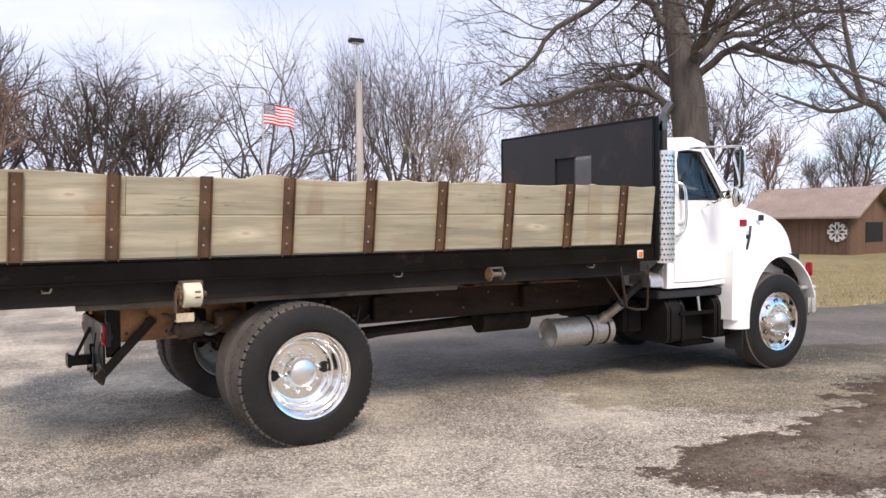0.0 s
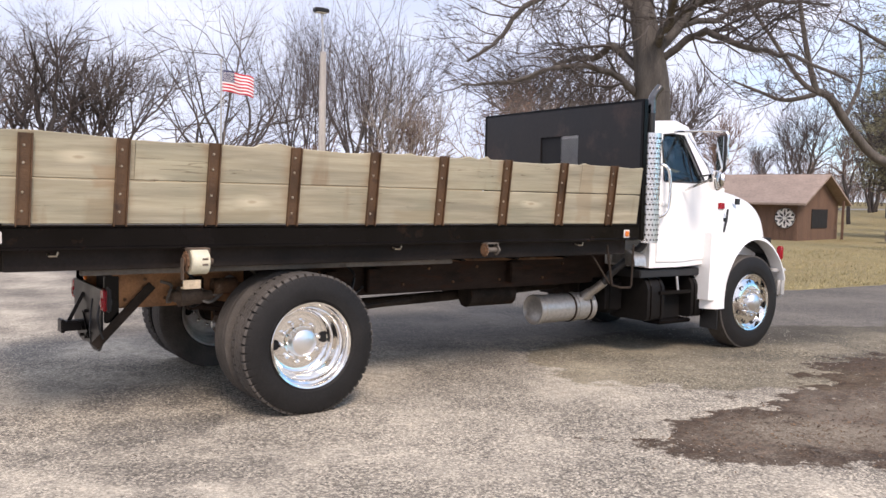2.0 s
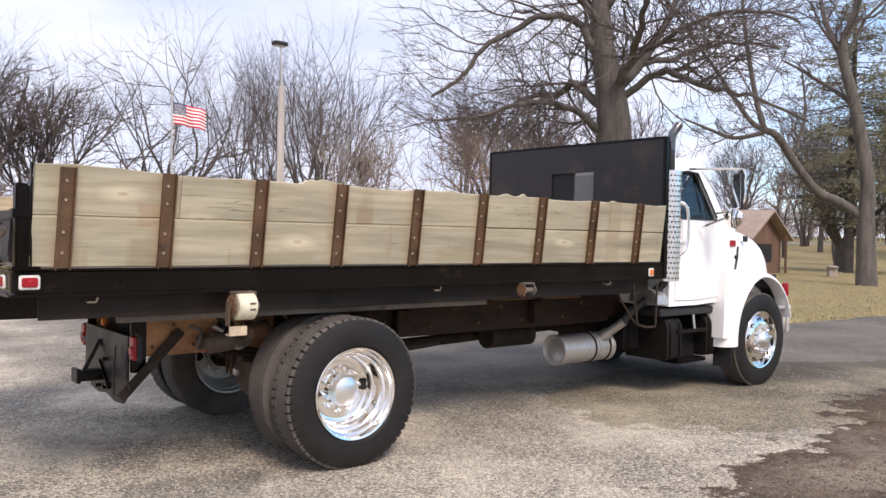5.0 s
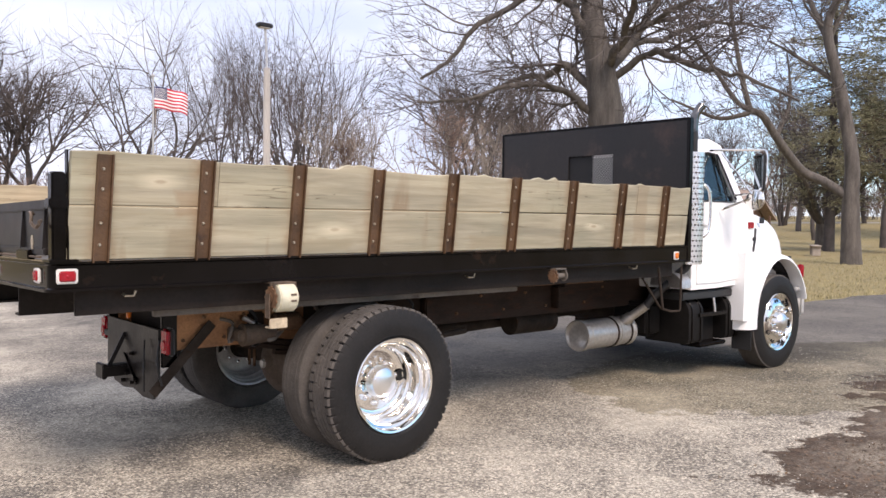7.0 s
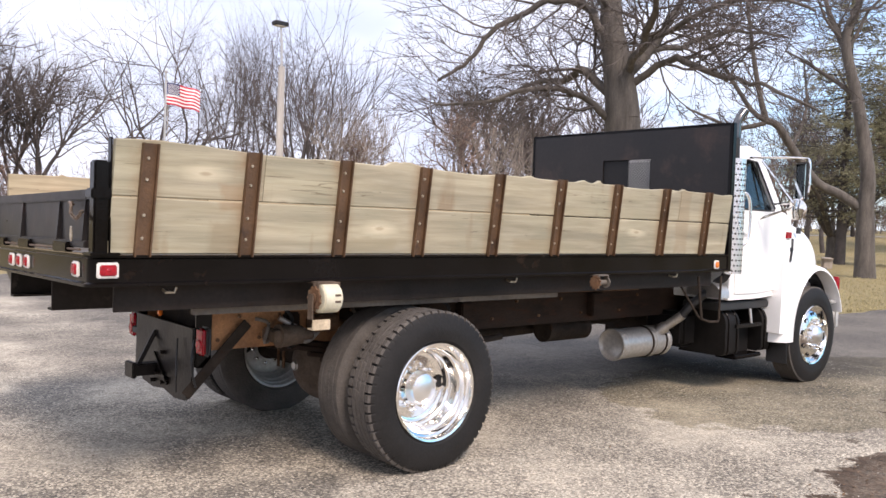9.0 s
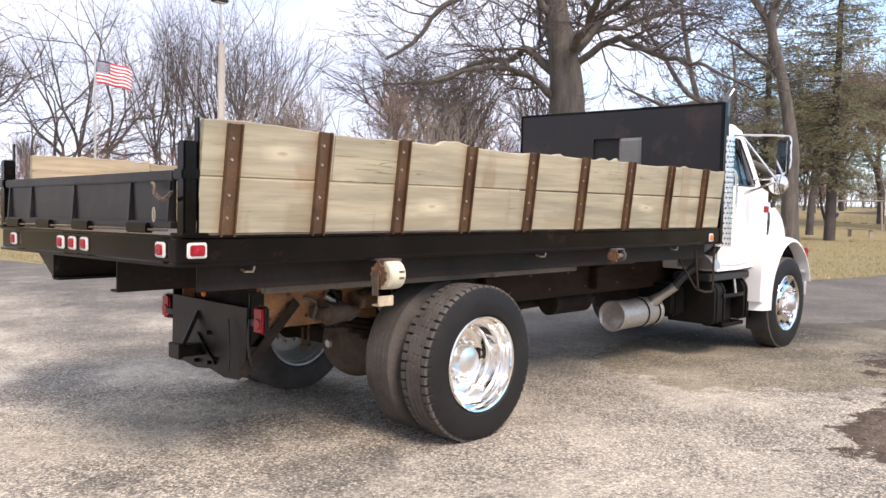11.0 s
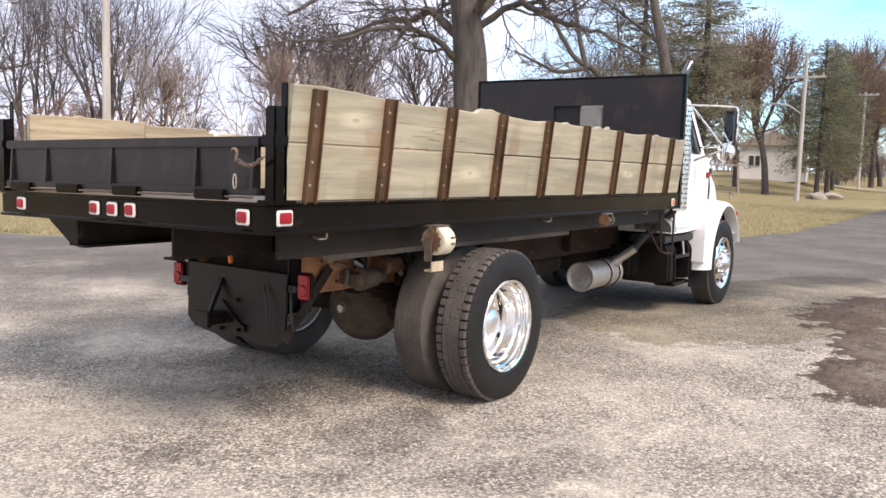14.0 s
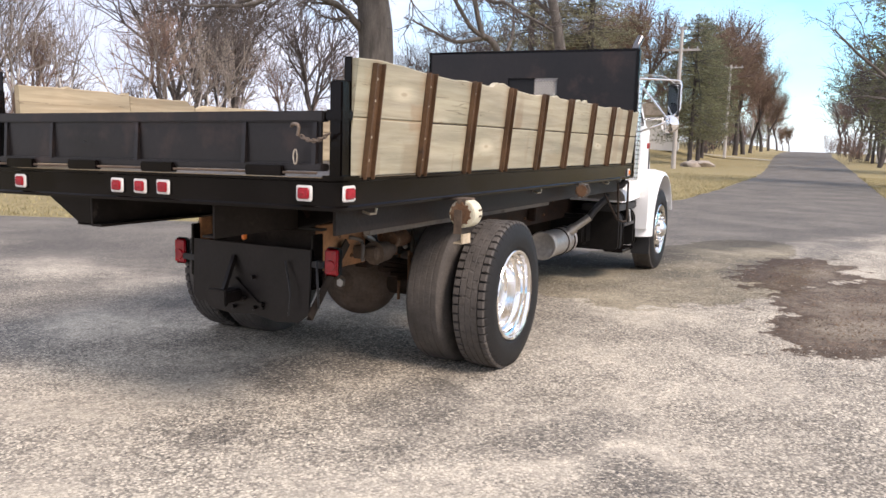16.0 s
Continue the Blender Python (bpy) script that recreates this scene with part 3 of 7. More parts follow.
M["stone"] = material("field_stone", (0.36, 0.31, 0.26), 0.9, 0, 0.3, 2, 14, 0.8)
M["flag_red"] = material("flag_red_cloth", (0.58, 0.035, 0.06), 0.85, 0, 0.08, 3, 90, 0.2)
M["flag_white"] = material("flag_white_cloth", (0.80, 0.79, 0.78), 0.85, 0, 0.04, 3, 90, 0.2)
M["flag_blue"] = material("flag_blue_cloth", (0.025, 0.03, 0.11), 0.85, 0, 0.1, 3, 90, 0.2)
M["hex_white"] = material("white_sign_paint", (0.78, 0.76, 0.72), 0.6, 0, 0.05, 4, 50, 0.05)
M["hex_dark"] = material("black_sign_paint", (0.02, 0.02, 0.02), 0.6, 0, 0.1, 4, 50, 0.05)
M["violet"] = material("violet_cloth", (0.16, 0.13, 0.42), 0.8, 0, 0.2, 8, 60, 0.2)
M["leaf"] = material("dry_leaf", (0.125, 0.078, 0.045), 0.9, 0, 0.3, 5, 60, 0.2, island=0.5)
M["stone_chip"] = material("pale_chipping", (0.34, 0.315, 0.27), 0.9, 0, 0.3, 9, 60, 0.2, island=0.4)
M["dry_blade"] = material("dry_grass_blade", (0.335, 0.285, 0.145), 0.95, 0, 0.3, 0.7, 12, 0.0, island=0.4)

# ---- mesh helpers ----


def finish(name, verts, faces, mat, smooth=True, sharp=38):
    me = bpy.data.meshes.new(name)
    me.from_pydata(verts, [], faces)
    me.materials.append(mat)
    if smooth:
        me.polygons.foreach_set("use_smooth", [True] * len(me.polygons))
        me.set_sharp_from_angle(angle=radians(sharp))
    me.update()
    return me


def part(name, bm, mat, parent=None, label="", sharp=38, keep=False):
    """Links a bmesh (or a ready mesh) as one object under a thing or a part."""
    if isinstance(bm, bmesh.types.BMesh):
        me = bpy.data.meshes.new(name)
        bmesh.ops.recalc_face_normals(bm, faces=bm.faces)
        bm.to_mesh(me)
        bm.free()
        me.materials.append(mat)
        me.polygons.foreach_set("use_smooth", [True] * len(me.polygons))
        me.set_sharp_from_angle(angle=radians(sharp))
    else:
        me = bm
    ob = new(name, me)
    if parent:
        ob.parent = parent
    if label:
        ob["label"] = label
    return ob


def thing(name, at, label, category, group="", rz=0.0):
    ob = new(name)
    ob.empty_display_size = 0.3
    ob.matrix_basis = pose(*at, 0, 0, rz)
    return tagged(ob, label, category, group)


def B():
    return bmesh.new()


def box(bm, x0, x1, y0, y1, z0, z1, bevel=0.0, m=None, seg=2):
    made = bmesh.ops.create_cube(bm, size=1, matrix=Matrix.LocRotScale(((x0 + x1) / 2, (y0 + y1) / 2, (z0 + z1) / 2), None, (abs(x1 - x0), abs(y1 - y0), abs(z1 - z0))))
    vs = made["verts"]
    if bevel:
        es = list({e for v in vs for e in v.link_edges})
        vs = [v for v in bmesh.ops.bevel(bm, geom=es, offset=bevel, segments=seg, affect="EDGES", clamp_overlap=True)["verts"]]
        vs = list({w for v in vs for f in v.link_faces for w in f.verts})
    if m is not None:
        bmesh.ops.transform(bm, matrix=m, verts=vs)
    return bm


def rod(bm, a, b, r, r2=None, seg=12, caps=True):
    a, b = Vector(a), Vector(b)
    d = b - a
    m = Matrix.Translation((a + b) / 2) @ d.to_track_quat("Z", "Y").to_matrix().to_4x4()
    bmesh.ops.create_cone(bm, cap_ends=caps, segments=seg, radius1=r, radius2=r if r2 is None else r2, depth=d.length, matrix=m)
    return bm


def lathe(bm, profile, seg=48, m=None, close=False):
    """Turns (out, radius) pairs round the local y axis; out counts towards -y."""
    rings = []
    for o, r in profile:
        rings.append([bm.verts.new(((m or Matrix()) @ Vector((r * math.cos(2 * math.pi * k / seg), -o, r * math.sin(2 * math.pi * k / seg))))) for k in range(seg)])
    n = len(rings)
    for i in range(n if close else n - 1):
        p, q = rings[i], rings[(i + 1) % n]
        for k in range(seg):
            bm.faces.new((p[k], p[(k + 1) % seg], q[(k + 1) % seg], q[k]))
    return rings


def disc_cap(bm, ring):
    bm.faces.new(ring)


def tube(bm, pts, r, seg=8, caps=True):
    """A round bar along a line of points."""
    pts = [Vector(p) for p in pts]
    rings = []
    up = Vector((0.13, 0.37, 0.92)).normalized()
    for i, p in enumerate(pts):
        t = (pts[min(i + 1, len(pts) - 1)] - pts[max(i - 1, 0)]).normalized()
        u = t.cross(up).normalized()
        v = t.cross(u)
        rr = r[i] if isinstance(r, (list, tuple)) else r
        rings.append([bm.verts.new(p + rr * (math.cos(2 * math.pi * k / seg) * u + math.sin(2 * math.pi * k / seg) * v)) for k in range(seg)])
    for p, q in zip(rings, rings[1:]):
        for k in range(seg):
            bm.faces.new((p[k], p[(k + 1) % seg], q[(k + 1) % seg], q[k]))
    if caps:
        bm.faces.new(rings[0])
        bm.faces.new(rings[-1])
    return bm


def smooth_line(pts, n=6):
    """Points of a soft curve through the given ones."""
    pts = [Vector(p) for p in pts]
    out = []
    for i in range(len(pts) - 1):
        p0, p1, p2, p3 = pts[max(i - 1, 0)], pts[i], pts[i + 1], pts[min(i + 2, len(pts) - 1)]
        for k in range(n):
            t = k / n
            out.append(0.5 * (2 * p1 + (p2 - p0) * t + (2 * p0 - 5 * p1 + 4 * p2 - p3) * t * t + (3 * p1 - p0 - 3 * p2 + p3) * t ** 3))
    return out + [pts[-1]]


def prism(bm, outline, y0, y1):
    """Extrudes an (x, z) outline from y0 to y1."""
    a = [bm.verts.new((x, y0, z)) for x, z in outline]
    b = [bm.verts.new((x, y1, z)) for x, z in outline]
    bm.faces.new(a)
    bm.faces.new(b)
    n = len(a)
    for k in range(n):
        bm.faces.new((a[k], a[(k + 1) % n], b[(k + 1) % n], b[k]))
    return bm


def bevel_all(bm, offset, seg=2, angle=30):
    es = [e for e in bm.edges if len(e.link_faces) == 2 and e.calc_face_angle(0) > radians(angle)]
    bmesh.ops.bevel(bm, geom=es, offset=offset, segments=seg, affect="EDGES", clamp_overlap=True)
    return bm


def smooth_step(a, b, x):
    t = max(0.0, min(1.0, (x - a) / (b - a)))
    return t * t * (3 - 2 * t)


def lerp_table(table, x):
    if x <= table[0][0]:
        return table[0][1]
    for (x0, y0), (x1, y1) in zip(table, table[1:]):
        if x <= x1:
            return y0 + (y1 - y0) * (x - x0) / (x1 - x0)
    return table[-1][1]


# ---- ground ----


def land(x, y=0.0):
    """Height of the land: level round the truck, a low crest down the road, a rise towards the house."""
    return 1.25 * smooth_step(48, 150, x) - 0.02 * max(0.0, x - 170) + 1.2 * smooth_step(60, 86, x) * smooth_step(8, 17, y)


LEFT_EDGE = [(-80, 16.5), (4.6, 16.4), (5.2, 13.0), (6.7, 9.6), (8.5, 6.2), (11.0, 3.6), (14.0, 2.35), (17.0, 2.2), (22, 1.35), (30, 1.4), (46, 1.8), (62, 2.8), (85, 4.4), (110, 6.2), (140, 7.4), (170, 7.6), (400, 10)]
RIGHT_EDGE = [(-80, -26), (12.0, -26), (14.0, -16.0), (17, -9.5), (21.5, -6.0), (28, -4.4), (45, -3.9), (62, -3.3), (85, -2.2), (110, -0.6), (140, 0.4), (170, 0.6), (400, 2)]


def build_ground():
    xs = [-900, -500, -250, -120] + list(range(-80, 0, 10)) + [0.0 + 2.0 * k for k in range(60)] + [125 + 10 * k for k in range(30)] + [450, 600, 900, 1500, 2600, 4500]
    ys = [-3000, -1500, -700, -300, -150, -80, -50] + list(range(-30, 32, 2)) + [45, 70, 110, 180, 320, 700, 1500, 3000]
    verts = [(x, y, land(x, y) - 0.025) for x in xs for y in ys]
    n = len(ys)
    faces = [(i * n + j, (i + 1) * n + j, (i + 1) * n + j + 1, i * n + j + 1) for i in range(len(xs) - 1) for j in range(n - 1)]
    tagged(part("ground", finish("ground", verts, faces, M["grass"]), None), "tan and green dormant winter lawn beside the road", "ground", kind="structure")
    # pavement with a ragged rim, lying on the ground
    xs = [-80, -60, -40, -25, -15, -8] + [-4 + 0.35 * k for k in range(120)] + [38.5 + 1.5 * k for k in range(60)] + [135 + 12 * k for k in range(22)]
    rows, verts, faces = 15, [], []
    for x in xs:
        lo = lerp_table(RIGHT_EDGE, x) + 0.22 * noise.noise((x * 0.9, 3.1, 0)) + 0.1 * noise.noise((x * 4.0, 7.7, 0))
        hi = lerp_table(LEFT_EDGE, x) + 0.25 * noise.noise((x * 0.8, 11.3, 0)) + 0.12 * noise.noise((x * 3.7, 5.2, 0))
        for k in range(rows):
            f = k / (rows - 1)
            y = lo + (hi - lo) * f
            verts.append((x, y, land(x, y) + (0.0 if 0 < k < rows - 1 else -0.03)))
    faces = [(i * rows + k, (i + 1) * rows + k, (i + 1) * rows + k + 1, i * rows + k + 1) for i in range(len(xs) - 1) for k in range(rows - 1)]
    tagged(part("pavement", finish("pavement", verts, faces, M["pavement"]), None), "worn grey chip-seal pavement with damp stains and cracks", "pavement", kind="structure")


build_ground()

# ---- the truck: x runs from the bed's tail to the nose, the right side is -y ----
BED_LEN, HALF, RAIL_TOP, RAIL_BOT = 5.5, 1.22, 1.34, 1.19
REAR_X, FRONT_X, TYRE_R = 2.065, 7.36, 0.505
truck = thing("flatbed_truck", (0, 0, 0), "white single-axle flatbed truck with wooden stake sides on the pavement", "truck")


def sag(y):
    """The bed hangs a little lower towards its left side."""
    return -0.019 * (y + 1.22)


def settle(bm):
    for v in bm.verts:
        v.co.z += sag(v.co.y)
    return bm


def lamp(parent, at, turn, lens, w=0.066, h=0.052):
    """A marker lamp in a pale rounded bezel; it faces local -y, turned round z."""
    m = pose(at[0], at[1], at[2] + sag(at[1]), 0, 0, turn)
    bm = B()
    box(bm, -w / 2 - 0.012, w / 2 + 0.012, -0.010, 0.004, -h / 2 - 0.0115, h / 2 + 0.0115, 0.006, m, 3)
    bezel = part("marker_lamp", bm, M["bezel"], parent)
    bm = B()
    box(bm, -w / 2, w / 2, -0.018, -0.004, -h / 2, h / 2, 0.006, m, 3)
    part("lens", bm, M[lens], bezel, f"{lens} plastic lens")
    bm = B()
    rod(bm, m @ Vector((0, -0.017, 0)), m @ Vector((0, -0.021, 0)), 0.012, 0.006, 10)
    part("lens_centre", bm, M[lens], bezel)


def tyre_mesh(width, blocks, dusty=False):
    """A truck tyre about local y, with square shoulder lugs, ribs and grooves."""
    R, rim, h = TYRE_R, 0.298, width / 2
    prof = [(-h + 0.035, rim), (-h + 0.008, rim + 0.03), (-h, rim + 0.085), (-h + 0.004, R - 0.095), (-h + 0.014, R - 0.04), (-h + 0.026, R - 0.014)]
    lug, rib = "lug", "rib"
    half = [(-0.1035, lug), (-0.086, lug), (-0.069, lug), (-0.067, 0.009), (-0.061, 0.009), (-0.059, rib), (-0.041, rib), (-0.024, rib), (-0.022, 0.004), (-0.017, 0.004), (-0.015, rib)]
    tread = half + [(-o, kind) for o, kind in reversed(half)]
    full = prof + tread + [(-o, r) for o, r in reversed(prof)]
    pitches, cuts = 54, (0.0, 0.05, 0.24, 0.29)
    seg = pitches * 4
    verts, faces, mats = [], [], []
    for o, r in full:
        for k in range(seg):
            notch = blocks and k % 4 in (1, 2)
            turn = 2 if o > 0 else 0
            if r == lug:
                rr = R - (0.016 if notch else 0.0)
            elif r == rib:
                rr = R - (0.005 if notch and (k // 4 + int(o * 90)) % 3 == 0 else 0.0)
            elif r < 0.1:
                rr = R - (r if blocks else r * 0.35)
            else:
                rr = r - (0.009 if notch and abs(r - (R - 0.014)) < 1e-6 else 0.0)
            a = 2 * math.pi * (k // 4 + cuts[k % 4] + 0.1 * turn) / pitches
            flat = rr * math.sin(a)
            verts.append((rr * math.cos(a), -o, max(flat, -R + 0.012)))
    m = len(full)
    for i in range(m - 1):
        kinds = (full[i][1], full[i + 1][1])
        for k in range(seg):
            faces.append((i * seg + k, i * seg + (k + 1) % seg, (i + 1) * seg + (k + 1) % seg, (i + 1) * seg + k))
            in_notch = blocks and k % 4 == 1 and lug in kinds
            deep = blocks and all(not isinstance(q, str) and 0.006 < q < 0.1 for q in kinds)
            mats.append(1 if dusty or (5 <= i <= m - 7 and not in_notch and not deep) else 0)
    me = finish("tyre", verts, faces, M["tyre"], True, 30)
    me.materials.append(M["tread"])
    me.polygons.foreach_set("material_index", mats)
    return me


TYRE_BLOCK, TYRE_PLAIN, TYRE_DUSTY = tyre_mesh(0.275, True), tyre_mesh(0.275, False), tyre_mesh(0.295, False, True)


def place(ob, m):
    ob.matrix_basis = m
    return ob


def wheel(name, x, y, side, tyre, dish, metal, label=""):
    """dish 1: the deep bowl of an outer rear wheel; -1: the crowned face of a front or inner wheel; side -1 faces -y."""
    m = pose(x, y, TYRE_R - 0.012, 0, 0, 0 if side < 0 else 180)
    base = place(part(name, tyre, None, truck, label), m)
    bm = B()
    if dish > 0:
        prof = [(-0.10, 0.30), (0.105, 0.30), (0.122, 0.312), (0.130, 0.306), (0.126, 0.293), (0.105, 0.286), (0.085, 0.284), (0.078, 0.272), (0.045, 0.268), (0.036, 0.262), (0.028, 0.252), (-0.03, 0.247), (-0.042, 0.241), (-0.05, 0.231), (-0.082, 0.226), (-0.092, 0.214), (-0.095, 0.195), (-0.09, 0.12), (-0.07, 0.112), (-0.05, 0.11)]
    else:
        prof = [(-0.12, 0.30), (0.105, 0.30), (0.122, 0.312), (0.130, 0.306), (0.126, 0.294), (0.10, 0.285), (0.078, 0.276), (0.086, 0.262), (0.108, 0.235), (0.122, 0.20), (0.128, 0.17), (0.128, 0.12), (0.118, 0.108), (0.10, 0.106)]
    rings = lathe(bm, prof, 64)
    disc_cap(bm, rings[-1])
    rim = part("rim", bm, M[metal], base, "polished metal rim" if metal == "alloy" else "")
    face = -0.092 if dish > 0 else 0.128
    for k in range(10):
        a = radians(36 * k + 9)
        cx, cz = 0.143 * math.cos(a), 0.143 * math.sin(a)
        bm = B()
        rod(bm, (cx, -face + 0.004, cz), (cx, -face - 0.022, cz), 0.0205, 0.0195, 6)
        rod(bm, (cx, -face - 0.022, cz), (cx, -face - 0.032, cz), 0.0175, 0.0145, 12)
        rod(bm, (cx, -face - 0.032, cz), (cx, -face - 0.038, cz), 0.0145, 0.006, 12)
        part("wheel_nut", bm, M["chrome"], base)
    # Shallow dark cups stand for the shade inside the hand holes.
    for k in range(10 if dish < 0 else 2):
        a = radians(36 * k + 27) if dish < 0 else radians(180 * k + 4)
        rr, hole = (0.222, 0.022) if dish < 0 else (0.195, 0.034)
        tilt = 0.0 if dish > 0 else 0.012
        bm = B()
        cx, cz = rr * math.cos(a), rr * math.sin(a)
        f2 = face - tilt if dish < 0 else -0.083
        lathe(bm, [(f2 + 0.0035, hole + 0.005), (f2 + 0.006, hole), (f2 - 0.004, hole * 0.93), (f2 - 0.006, 0.001)], 18, Matrix.Translation((cx, 0, cz)))
        part("hand_hole_shade", bm, M["dark"], base)
    bm = B()
    if dish > 0:
        rings = lathe(bm, [(-0.09, 0.112), (-0.062, 0.11), (-0.055, 0.106), (-0.012, 0.102), (0.006, 0.093), (0.018, 0.066), (0.024, 0.036), (0.026, 0.004)], 32)
    else:
        rings = lathe(bm, [(0.10, 0.105), (0.155, 0.10), (0.175, 0.085), (0.195, 0.06), (0.20, 0.03), (0.202, 0.004)], 32)
    disc_cap(bm, rings[-1])
    part("hub_cover", bm, M["hub" if metal == "alloy" else "under"], base)
    return base


for sgn in (-1, 1):
    wheel("rear_wheel", REAR_X, -1.165 if sgn < 0 else 1.10, sgn, TYRE_BLOCK, 1, "alloy", "black dual tyre with deep polished rim")
    wheel("rear_wheel", REAR_X, -0.835 if sgn < 0 else 0.77, -sgn, TYRE_DUSTY, 1, "steel_rim", "dusty inner dual tyre with pale steel rim")
    wheel("front_wheel", FRONT_X, sgn * 1.02, sgn, TYRE_PLAIN, -1, "alloy", "black tyre with polished ten-hole rim")

# rear axle, springs, drive line
bm = B()
rod(bm, (REAR_X, -0.95, 0.49), (REAR_X, 0.95, 0.49), 0.085, seg=20)
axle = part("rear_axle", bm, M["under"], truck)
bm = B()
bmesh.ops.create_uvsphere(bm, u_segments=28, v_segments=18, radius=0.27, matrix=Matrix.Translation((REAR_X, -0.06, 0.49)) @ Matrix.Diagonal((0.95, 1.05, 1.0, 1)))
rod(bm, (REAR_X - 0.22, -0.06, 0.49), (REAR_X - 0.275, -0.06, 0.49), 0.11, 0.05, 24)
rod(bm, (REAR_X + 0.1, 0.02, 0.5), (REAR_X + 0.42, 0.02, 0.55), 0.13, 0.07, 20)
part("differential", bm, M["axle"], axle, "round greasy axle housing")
bm = B()
rod(bm, (REAR_X - 0.265, -0.06, 0.49), (REAR_X - 0.292, -0.06, 0.49), 0.04, 0.03, 6)
part("drain_plug", bm, M["dull_metal"], axle)
bm = B()
tube(bm, [(2.5, 0.02, 0.555), (4.2, 0.02, 0.60), (6.2, 0.02, 0.68)], 0.05, 14)
part("drive_shaft", bm, M["under"], truck)
for sgn in (-1, 1):
    bm = B()
    for k in range(5):
        L = 0.62 - 0.1 * k
        tube(bm, [(REAR_X - L, sgn * 0.47, 0.66 - 0.028 * k + 0.10 * (L / 0.62) ** 2), (REAR_X, sgn * 0.47, 0.64 - 0.028 * k), (REAR_X + L, sgn * 0.47, 0.66 - 0.028 * k + 0.10 * (L / 0.62) ** 2)], 0.022, 6)
    part("leaf_spring", bm, M["rail_brown"], truck, "dark leaf spring pack")
    for dx, z0 in ((0.5, 0.62), (-0.62, 0.68)):
        bm = B()
        box(bm, REAR_X + dx, REAR_X + dx + 0.12, sgn * 0.44 - 0.05, sgn * 0.44 + 0.06, z0, 0.93, 0.012)
        part("spring_hanger", bm, M["rail_brown"], truck, "grimy spring bracket")
    bm = B()
    tube(bm, [(2.62, sgn * 0.52, 0.62), (2.9, sgn * 0.53, 0.63), (2.95, sgn * 0.53, 0.63), (3.35, sgn * 0.54, 0.66)], [0.035, 0.035, 0.025, 0.025], 12)
    part("shock_absorber", bm, M["under"], truck)

# chassis rails: C sections
def channel(bm, x0, x1, sgn, y_in, y_out, z0, z1, t, open_out=False):
    """A C-shaped bar along x; its web is on the outside unless open_out."""
    if open_out:
        pts = [(y_in, z0), (y_out, z0), (y_out, z0 + t), (y_in + t, z0 + t), (y_in + t, z1 - t), (y_out, z1 - t), (y_out, z1), (y_in, z1)]
    else:
        pts = [(y_out, z0), (y_in, z0), (y_in, z0 + t), (y_out - t, z0 + t), (y_out - t, z1 - t), (y_in, z1 - t), (y_in, z1), (y_out, z1)]
    a = [bm.verts.new((x0, sgn * y, z)) for y, z in pts]
    b = [bm.verts.new((x1, sgn * y, z)) for y, z in pts]
    bm.faces.new(a)
    bm.faces.new(b)
    for k in range(8):
        bm.faces.new((a[k], a[(k + 1) % 8], b[(k + 1) % 8], b[k]))


for sgn in (-1, 1):
    bm = B()
    channel(bm, 1.62, 7.85, sgn, 0.36, 0.441, 0.712, 1.01, 0.012)
    chassis_rail = part("chassis_rail", bm, M["rail_brown"], truck, "grimy dark brown chassis rail")
    bm = B()
    box(bm, 0.92, 1.88, sgn * 0.456 - 0.012, sgn * 0.456 + 0.012, 0.73, 1.0, 0.005)
    box(bm, 0.92, 1.88, sgn * 0.36, sgn * 0.47, 0.72, 0.735, 0.004)
    tail_rail = part("chassis_tail", bm, M["orange_rust"], truck, "orange rusted end of the chassis")
    for k in range(14):
        bm = B()
        rod(bm, (1.72 + 0.27 * k, sgn * 0.44, 0.79 + 0.13 * (k % 2)), (1.72 + 0.27 * k, sgn * 0.456, 0.79 + 0.13 * (k % 2)), 0.014, 0.011, 6)
        part("rivet", bm, M["rust"], chassis_rail)
    for k in range(5):
        bm = B()
        rod(bm, (1.0 + 0.14 * k, sgn * 0.46, 0.78 + 0.14 * (k % 2)), (1.0 + 0.14 * k, sgn * 0.476, 0.78 + 0.14 * (k % 2)), 0.015, 0.012, 6)
        part("rivet", bm, M["rust"], tail_rail)
for x in (1.0, 2.7, 3.9, 5.0):
    bm = B()
    box(bm, x, x + 0.08, -0.43, 0.43, 0.75, 0.95, 0.01)
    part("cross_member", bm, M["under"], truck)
# hangers and clutter on the rail's outside
for x, z in ((2.95, 0.74), (4.5, 0.76)):
    bm = B()
    box(bm, x, x + 0.15, -0.52, -0.44, z, z + 0.2, 0.01)
    part("rail_bracket", bm, M["rail_brown"], truck, "grimy bracket bolted to the chassis")
bm = B()
tube(bm, smooth_line([(1.4, -0.5, 0.9), (1.62, -0.55, 0.8), (1.75, -0.52, 0.92), (1.85, -0.55, 0.78)], 5), 0.018, 8)
tube(bm, smooth_line([(1.45, -0.49, 0.83), (1.58, -0.53, 0.74), (1.7, -0.5, 0.80)], 5), 0.014, 8)
part("air_hose", bm, M["dull_metal"], truck)
bm = B()
rod(bm, (1.60, -0.56, 0.86), (1.78, -0.56, 0.86), 0.06, seg=16)
rod(bm, (1.78, -0.56, 0.86), (1.86, -0.56, 0.84), 0.03, seg=12)
part("brake_chamber", bm, M["rust"], truck, "rust-streaked brake chamber")
bm = B()
rod(bm, (1.34, -0.60, 0.80), (1.50, -0.60, 0.80), 0.075, 0.06, 16)
rod(bm, (1.50, -0.60, 0.80), (1.58, -0.60, 0.80), 0.035, seg=12)
box(bm, 1.30, 1.36, -0.64, -0.46, 0.76, 0.84, 0.01)
